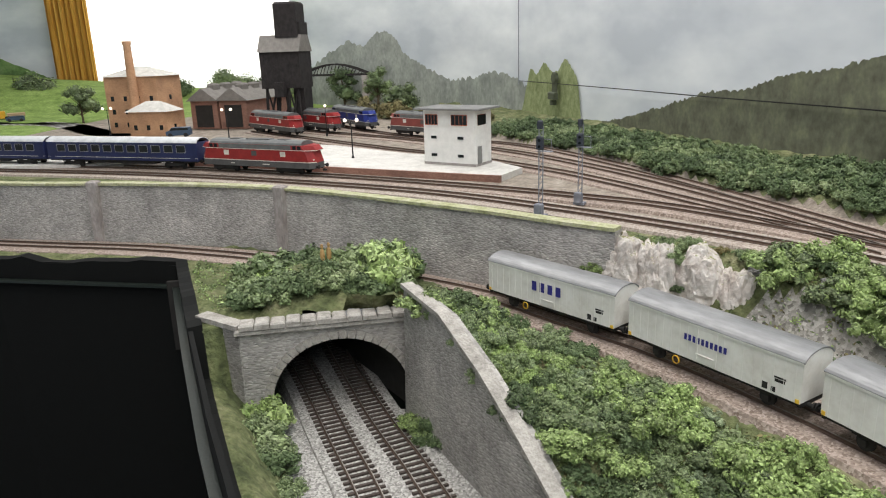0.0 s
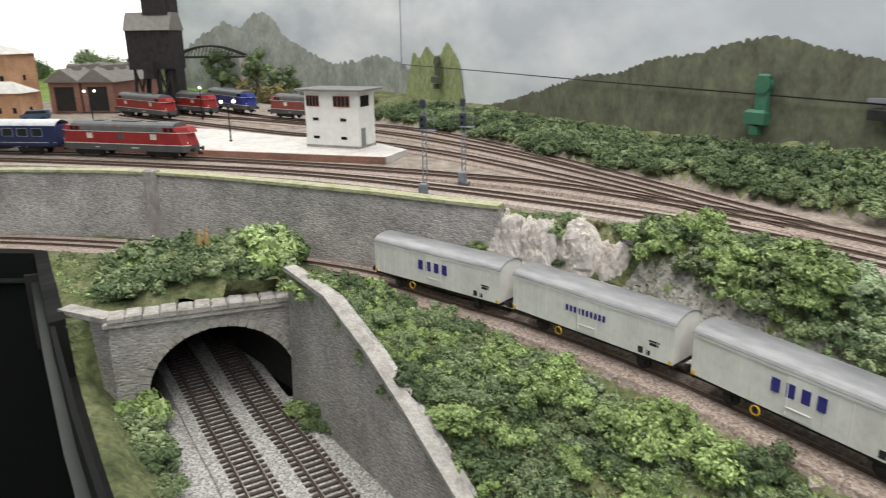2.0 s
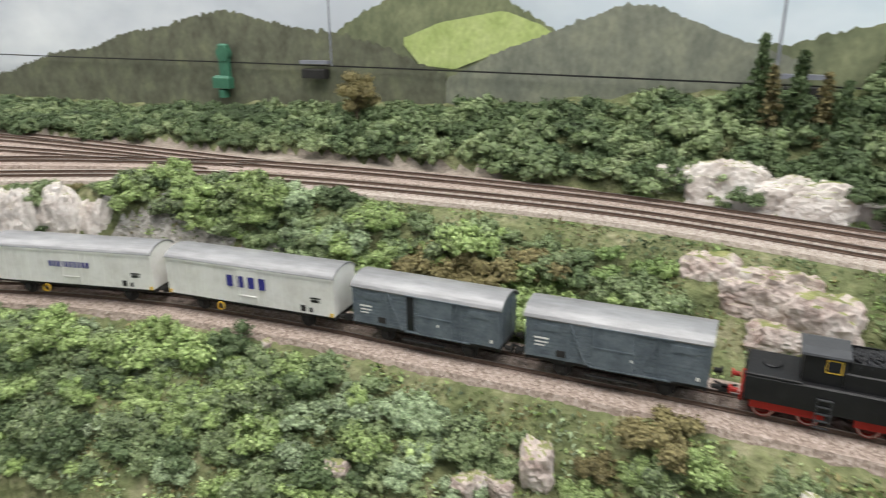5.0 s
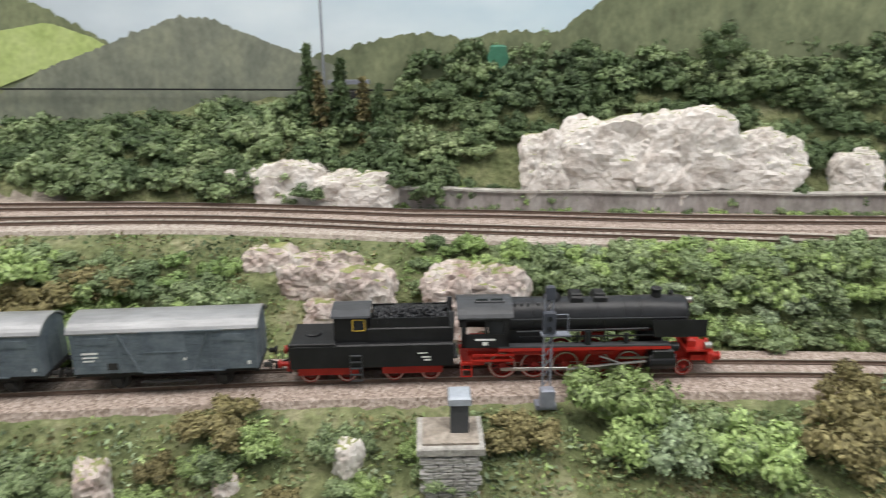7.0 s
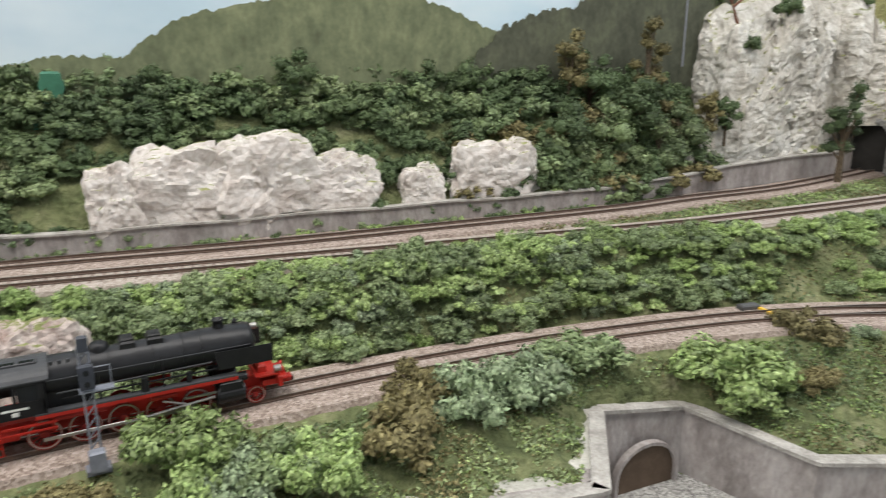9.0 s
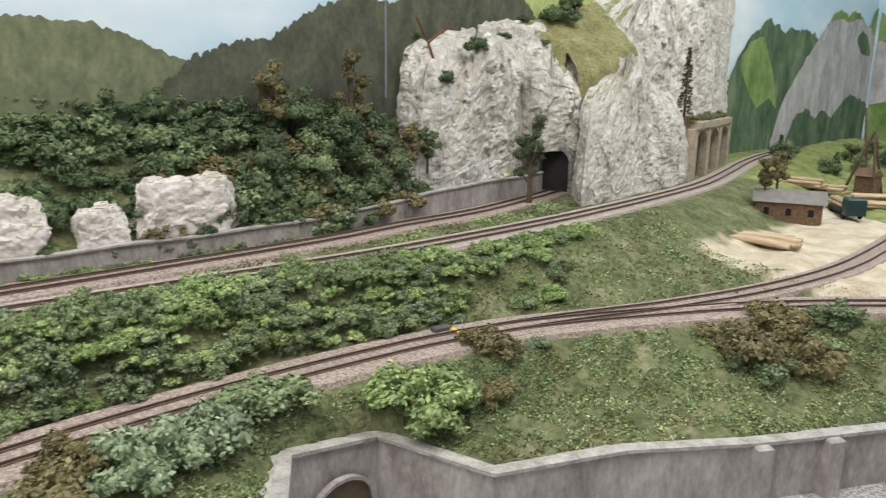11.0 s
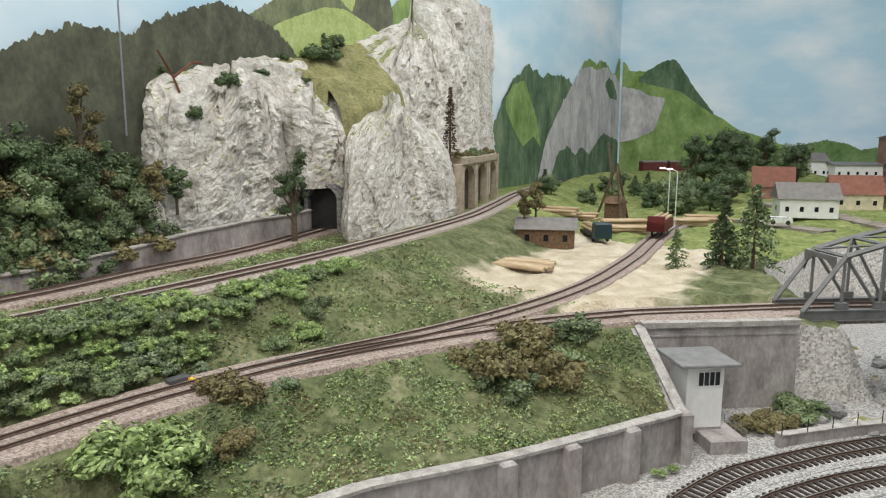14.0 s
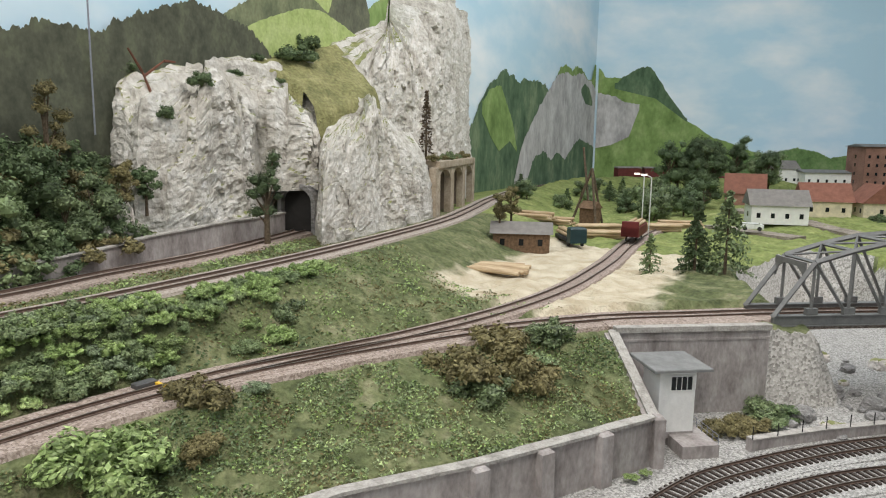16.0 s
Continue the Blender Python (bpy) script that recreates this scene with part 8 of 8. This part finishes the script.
arch_bridge = thing("foot_bridge", "dark arched lattice footbridge beyond the yard", "bridge", pose(-0.43, 2.35, 0.165, 0, 0, -20))
for s in (-0.012, 0.012):
    part("deck_chord", Mesh().box(0.11, s, 0, 0.24, 0.004, 0.006), M_COALWOOD, arch_bridge)
    for k in range(10):
        z0, z1 = 0.03 * math.sin(math.pi * k / 10), 0.03 * math.sin(math.pi * (k + 1) / 10)
        part("arch_chord", Mesh().rod((0.024 * k - 0.01, s, z0 + 0.006), (0.024 * k + 0.014, s, z1 + 0.006), 0.0025, 5), M_COALWOOD, arch_bridge)
        part("web", Mesh().rod((0.024 * k + 0.002, s, 0.004), (0.024 * k + 0.014, s, z1 + 0.006), 0.0014, 4), M_COALWOOD, arch_bridge)
for x in (0.0, 0.22):
    part("pier", Mesh().box(x, 0, -0.105, 0.02, 0.03, 0.106), M_CONCRETE, arch_bridge)

# far corner of the station: field, road, trees, window, curtains
M_FIELD = material("bright_static_grass", [(0.14, 0.22, 0.05), (0.22, 0.32, 0.08), (0.30, 0.40, 0.12)], 0.04, 1.0, bump=0.5, fine=0.6)
tagged(part("ground_far", Mesh().box(-1.35, 2.2, UP - 0.03, 2.1, 2.2, 0.0225), M_FIELD), "bright grass field behind the station", "ground", kind="structure")
def field_mound():
    """A rounded green rise behind the station buildings."""
    xs, ys = np.linspace(-2.15, -0.35, 60), np.linspace(2.05, 2.93, 30)
    X, Y = np.meshgrid(xs, ys)
    Z = UP - 0.0074 - 0.004 + ease((Y - 2.08) / 0.7) * np.interp(X, [-2.1, -1.6, -1.1, -0.7, -0.4], [0.17, 0.12, 0.065, 0.05, 0.01]) + 0.012 * noise2(X, Y, 0.25, 2)
    n = X.shape[1]
    f = [(r * n + c, r * n + c + 1, r * n + n + c + 1, r * n + n + c) for r in range(X.shape[0] - 1) for c in range(n - 1)]
    me = bpy.data.meshes.new("field_mound")
    me.from_pydata(np.stack([X.ravel(), Y.ravel(), Z.ravel()], 1).tolist(), [], f)
    me.polygons.foreach_set("use_smooth", [True] * len(f))
    me.materials.append(M_FIELD)
    return tagged(new("field_mound", me), "rounded bright green meadow rise behind the station", "meadow", kind="structure")


field_mound()
m = Mesh()
for k in range(28):
    m.box(-1.55 + 0.03 * k, 2.35 - 0.024 * k - 0.05 * math.sin(k * 0.3), UP - 0.0072, 0.07, 0.075, 0.0012, -0.7)
tagged(part("road", m, M_PAVE), "pale winding country road", "road", kind="structure")
for k, (x, y, h, r) in enumerate([(-1.02, 2.05, 0.10, 0.055), (-0.95, 2.62, 0.10, 0.08), (-0.75, 2.6, 0.11, 0.09), (-0.62, 2.55, 0.10, 0.08), (-1.15, 2.7, 0.09, 0.07), (-1.45, 2.65, 0.12, 0.10), (-0.5, 2.42, 0.09, 0.06), (-0.30, 2.3, 0.12, 0.06), (-0.18, 2.15, 0.14, 0.05), (-0.1, 2.0, 0.08, 0.06), (-1.6, 2.4, 0.10, 0.09)]):
    leaf_tree(x, y, UP - 0.01, h, r, ("mid", "dark", "mid")[k % 3], 120 + k, "round leafy tree behind the station")
for x, y, r in [(-0.02, 1.78, 0.04), (0.05, 1.66, 0.03), (-0.12, 1.85, 0.05), (0.1, 1.55, 0.03), (-0.2, 1.95, 0.05)]:
    bush(x, y, r, "olive", z=UP)


def road_vehicle(m, colour, label, long=0.05, high=0.02, bed=None):
    t = thing("van" if bed is None else "lorry", label, "vehicle", m)
    mat = paint("vehicle_" + label.split()[0], colour, 0.4)
    if bed is None:
        part("body", Mesh().prism([(0, 0.004), (0, 0.012), (long * 0.12, 0.013), (long * 0.25, high), (long * 0.95, high), (long, 0.012), (long, 0.004)], -0.011, 0.011, "y"), mat, t)
        part("glass", Mesh().prism([(long * 0.17, 0.0145), (long * 0.265, high - 0.001), (long * 0.9, high - 0.001), (long * 0.93, 0.0145)], -0.0112, 0.0112, "y"), M_WINDOW, t)
    else:
        part("cab", Mesh().box(0.008, 0, 0.006, 0.017, 0.024, 0.022, 0, 0.002), mat, t)
        part("bed", Mesh().box(long * 0.6, 0, 0.007, long * 0.75, 0.026, 0.004), M_UNDER, t)
        for s in (-0.006, 0.0, 0.006, -0.003, 0.003):
            part("log", Mesh().rod((0.02, s, 0.0135 + (0.005 if abs(s) == 0.003 else 0)), (long + 0.01, s, 0.0135 + (0.005 if abs(s) == 0.003 else 0)), 0.0028, 8), M_LOG, t, "peeled log")
    for x in (long * 0.18, long * 0.8):
        for s in (-0.010, 0.010):
            part("wheel", Mesh().rod((x, s - 0.0015, 0.0045), (x, s + 0.0015, 0.0045), 0.0045, 12), M_UNDER, t)
    return t


M_LOG = material("peeled_log_wood", [(0.32, 0.22, 0.13), (0.46, 0.34, 0.21), (0.58, 0.46, 0.31)], 0.01, 0.85, bump=0.3, stretch=(0.2, 1, 1))
road_vehicle(pose(-0.575, 1.50, UP + 0.002, 0, 0, 8), (0.05, 0.08, 0.13), "blue delivery van parked on the platform")
road_vehicle(pose(-1.30, 2.15, UP - 0.005, 0, 0, 30), (0.10, 0.14, 0.25), "blue car on the country road", 0.05, 0.016)
road_vehicle(pose(-1.36, 2.22, UP - 0.005, 0, 0, 30), (0.65, 0.35, 0.03), "yellow digger lorry on the country road", 0.06, 0.02, True)

tagged(part("window_daylight", Mesh().box(-0.85, 3.02, 0.1, 1.20, 0.01, 1.2), glow("white_daylight", (1.0, 0.98, 0.95), 1.35)), "bright overexposed window behind the layout", "window", kind="structure")
tagged(part("wall_window_left", Mesh().box(-2.1, 3.05, -0.6, 1.3, 0.02, 2.1), M_SKY), "room wall beside the window", "wall", kind="structure")
tagged(part("wall_left", Mesh().box(-2.2, 1.0, -0.6, 0.02, 4.2, 2.1), M_SKY), "painted room wall", "wall", kind="structure")
M_CURTAIN = material("ochre_curtain_cloth", [(0.42, 0.21, 0.03), (0.58, 0.32, 0.06), (0.66, 0.39, 0.09)], 0.03, 0.9, fine=0.3, stretch=(1, 1, 0.1))
for x0, x1 in ((-1.55, -1.385), (-0.575, -0.50)):
    n = 60
    xs = np.linspace(x0, x1, n)
    row = [(x, 2.96 + 0.012 * math.sin(k * 0.75) + 0.006 * math.sin(k * 1.9)) for k, x in enumerate(xs)]
    tagged(part("curtain", Mesh().prism(row + [(x, y + 0.004) for x, y in reversed(row)], 0.12, 1.2, "z"), M_CURTAIN), "ochre yellow pleated curtain beside the window", "curtain", "curtains")
hillx = Mesh()
pts = [(-2.0, 0.10)] + [(-2.0 + 0.012 * k, 0.36 - 0.0052 * k + 0.01 * abs(noise.noise((k * 0.6, 0, 3)))) for k in range(42)] + [(-1.48, 0.10)]
tagged(part("painted_hill", hillx.prism(pts, 2.94, 2.942, "y"), P_GRASS), "painted green wooded hillside", "painted hill", kind="structure")

# ---- sawmill ----
hutw = house(pose(0.70, -1.355, ground_at(0.69, -1.36), 0, 0, 35), 0.095, 0.05, 0.030, 0.018, paint("brown_boards", (0.16, 0.10, 0.06), 0.9, var=0.4, size=0.004), M_SLATEROOF, "small brown wooden work shed with a grey roof", name="shed")
road_vehicle(pose(0.644, -1.450, 0.006, 0, 0, -42) @ Matrix.Scale(1.25, 4), (0.02, 0.045, 0.05), "green log lorry in the sawmill yard", 0.075, 0.02, True)
rc = thing("rail_wagon", "dark red flat wagon loaded with logs on the siding", "goods wagon", pose(0.608, -1.592, 0.0115, 0, 0, 107))
part("body", Mesh().box(0, 0, 0.010, 0.10, 0.032, 0.018, 0, 0.001), paint("dark_red_wagon", (0.13, 0.022, 0.02), 0.6), rc)
part("cab_end", Mesh().box(0.046, 0, 0.010, 0.008, 0.03, 0.028, 0, 0.001), paint("dark_red_wagon", (0.22, 0.03, 0.025)), rc)
for x in (-0.03, 0.03):
    for s in (-0.009, 0.009):
        part("wheel", Mesh().rod((x, s - 0.001, 0.0055), (x, s + 0.001, 0.0055), 0.0055, 14), M_UNDER, rc)
for k in range(5):
    part("log", Mesh().rod((-0.045, -0.011 + 0.0055 * k, 0.031 + 0.003 * (k % 2)), (0.04, -0.011 + 0.0055 * k, 0.031 + 0.003 * (k % 2)), 0.003, 8), M_LOG, rc)
crane = thing("log_derrick", "timber log derrick with a winch hut", "derrick", pose(0.775, -1.72, 0.010) @ Matrix.Scale(1.25, 4))
for a in (0.3, 2.4, 4.5):
    part("leg", Mesh().rod((0.035 * math.cos(a), 0.035 * math.sin(a), -0.004), (0, 0, 0.10), 0.0022, 6), M_BARK, crane)
part("boom", Mesh().rod((0, 0, 0.01), (0.03, -0.02, 0.135), 0.0022, 6), M_BARK, crane)
part("winch_hut", Mesh().box(0.0, 0.0, -0.002, 0.028, 0.024, 0.034).prism([(-0.017, 0.032), (0.017, 0.032), (0, 0.044)], -0.015, 0.015, "x"), paint("brown_boards", (0.16, 0.10, 0.06)), crane)
rng = random.Random(12)
for x, y, turn, n in ((0.70, -1.62, 40, 15), (0.735, -1.67, 50, 15), (0.85, -1.62, 10, 12), (0.83, -1.66, 20, 12), (0.66, -1.80, 35, 15), (0.645, -1.885, 35, 12), (0.605, -1.165, 10, 5), (0.63, -1.195, 30, 5)):
    pile = thing("log_pile", "stack of peeled logs on the sawmill ground", "log pile", pose(x, y, ground_at(x, y) + 0.002, 0, 0, turn), "log piles")
    for k in range(n):
        o, lvl = (k % 5) * 0.0062, k // 5
        part("log", Mesh().rod((-0.045 + rng.uniform(-0.006, 0.006), o + lvl * 0.003, 0.003 + lvl * 0.0052), (0.045 + rng.uniform(-0.006, 0.006), o + lvl * 0.003 + rng.uniform(-0.003, 0.003), 0.003 + lvl * 0.0052), 0.0029, 8), M_LOG, pile)
for x, y in ((0.655, -1.72), (0.625, -1.69)):
    t = thing("street_lamp", "tall pale curved lamp post at the sawmill", "street lamp", pose(x, y, 0.008), "lamps of the sawmill")
    part("pole", Mesh().rod((0, 0, 0), (0, 0, 0.115), 0.0012, 6).rod((0, 0, 0.115), (0.010, 0.008, 0.122), 0.0010, 6), paint("pale_pole", (0.6, 0.6, 0.58), 0.5), t)
    part("lamp_head", Mesh().box(0.012, 0.009, 0.119, 0.010, 0.005, 0.003), M_GLOBE, t)

# ---- village and far train ----
house(pose(0.50, -2.08, 0.018, 0, 0, 30), 0.12, 0.075, 0.038, 0.035, M_RENDER, M_SLATEROOF, "white cottage with a grey roof in the village")
house(pose(0.46, -2.32, 0.02, 0, 0, 30), 0.11, 0.08, 0.035, 0.045, paint("cream_render", (0.66, 0.58, 0.42), 0.85), M_TILEROOF, "cream house with a red tiled roof in the village")
house(pose(0.36, -2.38, 0.02, 0, 0, -60), 0.11, 0.08, 0.035, 0.045, paint("cream_render", (0.66, 0.58, 0.42)), M_TILEROOF, "cream house with a red tiled gable roof")
house(pose(0.69, -2.44, 0.02, 0, 0, 20), 0.10, 0.08, 0.035, 0.055, M_REDBRICK, M_TILEROOF, "red house with a steep tiled roof")
house(pose(0.82, -3.18, 0.02, 0, 0, 40), 0.12, 0.09, 0.085, 0.03, M_RENDER, M_SLATEROOF, "tall white house beyond the village")
house(pose(0.66, -3.25, 0.02, 0, 0, 40), 0.22, 0.10, 0.075, 0.01, M_RENDER, M_FLATROOF, "long white factory hall beyond the village")
house(pose(0.50, -3.30, 0.02, 0, 0, 40), 0.20, 0.12, 0.17, 0.01, M_REDBRICK, M_FLATROOF, "tall red brick factory block")
road_vehicle(pose(0.47, -1.90, 0.014, 0, 0, 20), (0.7, 0.7, 0.68), "white car on the village road", 0.045, 0.015)
lane = curve_points([(0.30, -2.02), (0.40, -2.10), (0.48, -2.18), (0.56, -2.22), (0.66, -2.28)], 0.02)
spur = curve_points([(0.40, -1.90), (0.46, -1.915), (0.52, -1.93), (0.60, -1.97)], 0.02)
for c in (lane, spur):
    z = ground_height(c[:, 0], c[:, 1], False) + 0.0045
    tagged(part("road", Mesh().sweep(path3(c, z), [(-0.026, -0.008), (-0.026, 0.0), (0.026, 0.0), (0.026, -0.008)]), M_YARD), "grey village road", "road", kind="structure")
far = FRONT[FRONT[:, 1] < -2.6]
for k in range(5):
    r = far[int(len(far) * (0.30 + 0.155 * k))]
    w = thing("far_wagon", "dark red goods wagon on the far line" if k < 3 else "low dark wagon with an orange load on the far line", "goods wagon", pose(r[0], r[1], 0.053, 0, 0, math.degrees(math.atan2(r[3], r[2]))), "wagons of the far train")
    part("body", Mesh().box(0, 0, 0.009, 0.098, 0.032, 0.036 if k < 3 else 0.010, 0, 0.003), paint("oxide_red_wagon", (0.13, 0.035, 0.03), 0.7), w)
    if k < 3:
        part("roof", Mesh().prism([(-0.017, 0.0448), (0.017, 0.0448), (0.010, 0.050), (-0.010, 0.050)], -0.050, 0.050, "x"), M_SLATEROOF, w)
        part("door", Mesh().box(0, 0, 0.012, 0.026, 0.0335, 0.029), paint("oxide_red_wagon", (0.13, 0.035, 0.03)), w)
    else:
        part("load", Mesh().box(-0.02, 0, 0.0192, 0.03, 0.024, 0.012, 0, 0.004), paint("orange_load", (0.45, 0.16, 0.04), 0.7), w)
    part("underframe", Mesh().box(0, 0, 0.004, 0.09, 0.026, 0.005), M_UNDER, w)
    for x in (-0.03, 0.03):
        part("wheelset", Mesh().rod((x, -0.011, 0.005), (x, 0.011, 0.005), 0.005, 12), M_UNDER, w)
rng = random.Random(31)
for k in range(16):
    a = rng.uniform(0, 1)
    x, y = 0.93 - 0.22 * a + rng.uniform(-0.05, 0.05), -2.55 - 0.32 * a + rng.uniform(-0.06, 0.06)
    leaf_tree(x, y, ground_at(x, y) - 0.004, rng.uniform(0.13, 0.21), rng.uniform(0.05, 0.07), rng.choice(("dark", "dark", "mid")), 200 + k, "tall dark tree of the grove before the painted mountains")
for k in range(14):
    x, y = rng.uniform(0.86, 1.12), rng.uniform(-2.45, -1.85)
    if k % 3 == 0:
        conifer(x, y, ground_at(x, y), rng.uniform(0.045, 0.065), 0.02, 220 + k, "dark")
    else:
        leaf_tree(x, y, ground_at(x, y) - 0.003, rng.uniform(0.035, 0.055), 0.03, rng.choice(("dark", "mid", "mid")), 220 + k, "leafy tree in the green valley")
for k in range(9):
    x, y = rng.uniform(0.72, 0.88), rng.uniform(-2.35, -1.95)
    leaf_tree(x, y, ground_at(x, y) - 0.003, rng.uniform(0.05, 0.08), 0.045, rng.choice(("mid", "dark")), 260 + k, "leafy tree in the green valley")
for k in range(10):
    x, y = 0.55 + rng.uniform(-0.25, 0.2), -2.55 + rng.uniform(-0.4, 0.3)
    bush(x, y, rng.uniform(0.015, 0.03), rng.choice(("mid", "dark", "light")))

# ---- wires and boxes in front of the backdrop ----
k1 = BACKDROP[(BACKDROP[:, 1] < 1.69) & (BACKDROP[:, 1] > -0.05)]
cord = [(r[0] + r[3] * 0.012, r[1] - r[2] * 0.012, float(np.interp(r[1], [-0.05, 0.6, 1.0, 1.69], [0.145, 0.150, 0.152, 0.158]))) for r in k1[::6]]
m = Mesh()
for a, b in zip(cord[:-1], cord[1:]):
    m.rod(a, b, 0.0009, 5)
tagged(part("tension_wire", m, M_LOCOBLACK), "thin black tension wire along the backdrop", "wire")


def wall_spot(y, off):
    r = BACKDROP[int(np.argmin(np.abs(BACKDROP[:, 1] - y)))]
    return pose(r[0] + r[3] * off, r[1] - r[2] * off, 0, 0, 0, math.degrees(math.atan2(r[3], r[2])))


for y, z0, z1 in ((1.688, 0.15, 0.9), (-0.725, 0.19, 0.9), (0.587, 0.15, 0.9), (0.117, 0.15, 0.9)):
    h = thing("hanging_rod", "thin grey hanging rod before the backdrop", "rod", wall_spot(y, 0.013), "hanging rods")
    part("rod", Mesh().rod((0, 0, z0), (0, 0, z1), 0.0011, 6), M_MAST, h)
M_GREENBOX = paint("faded_green_machine", (0.05, 0.16, 0.10), 0.5)
for y, zc in ((0.748, 0.142), (-0.045, 0.156), (1.52, 0.148)):
    g = thing("tension_weight", "green tension weight gear on the wire", "wire gear", wall_spot(y, 0.014), "wire gear")
    mt = M_GREENBOX if y < 1.4 else paint("dark_olive_gear", (0.08, 0.09, 0.06), 0.7)
    part("upper_wheel", Mesh().rod((0, -0.004, zc + 0.020), (0, 0.004, zc + 0.020), 0.010, 16), mt, g)
    part("plate", Mesh().box(0, 0, zc - 0.012, 0.016, 0.005, 0.044, 0, 0.002), mt, g)
    part("lower_block", Mesh().box(-0.004, -0.002, zc - 0.024, 0.028, 0.010, 0.016, 0, 0.003), mt, g)
    part("weight", Mesh().rod((-0.006, 0, zc - 0.036), (-0.006, 0, zc - 0.026), 0.007, 12), mt, g)
for y in (0.611, 0.095):
    g = thing("wire_bracket", "dark grey bracket box on the wire", "bracket", wall_spot(y, 0.014), "wire gear")
    part("upper_plate", Mesh().box(0, 0, 0.152, 0.040, 0.008, 0.004), M_MAST, g)
    part("lower_box", Mesh().box(0, 0, 0.135, 0.034, 0.010, 0.011, 0, 0.001), M_UNDER, g)
# bare dead branch, figures and a point lever
br = thing("dead_branch", "bare brown dead branch on the cliff top", "branch", pose(0.875, -0.80, 0.238))
for a, b in (((0, 0, 0), (0.004, 0.01, 0.03)), ((0.004, 0.01, 0.03), (-0.004, 0.03, 0.055)), ((0.003, 0.008, 0.024), (0.006, -0.02, 0.045)), ((0.006, -0.02, 0.045), (0.006, -0.035, 0.045))):
    part("twig", Mesh().rod(a, b, 0.002, 5, 0.0012), paint("red_brown_wood", (0.16, 0.07, 0.045), 0.9), br)
sw = thing("point_motor", "small dark point motor beside the junction", "point motor", pose(0.535, -0.612, -0.004, 0, 0, -85))
part("motor_box", Mesh().box(0, 0, 0, 0.018, 0.008, 0.005, 0, 0.001), M_DIESELGREY, sw)
part("lever", Mesh().box(0.008, -0.012, 0.001, 0.003, 0.02, 0.002), M_BRASS, sw)
for x, y in ((-0.125, 0.70), (-0.118, 0.70)):
    tagged(part("figurine", Mesh().turned([(0.0001, 0.0), (0.0022, 0.002), (0.0026, 0.008), (0.0020, 0.012), (0.0010, 0.014), (0.0018, 0.016), (0.0012, 0.0185), (0.0001, 0.019)], 10, "z", (x, y, ground_at(x, y))), paint("painted_figure", (0.45, 0.28, 0.12), 0.7)), "tiny painted figurine sitting in the grass", "figurine", "figurines")

# ---- joined foliage ----
for tone, (v, f, n) in STUFF.items():
    me = bpy.data.meshes.new("undergrowth")
    verts, faces = np.concatenate(v), np.concatenate(f)
    me.from_pydata(verts.tolist(), [], faces.tolist())
    me.materials.append(M_LEAF[tone])
    tagged(new("undergrowth", me), "%s green undergrowth and hedge of modelling foliage" % {"dark": "dark", "mid": "mid", "light": "light", "pale": "pale", "olive": "olive"}[tone], "undergrowth", kind="stuff")
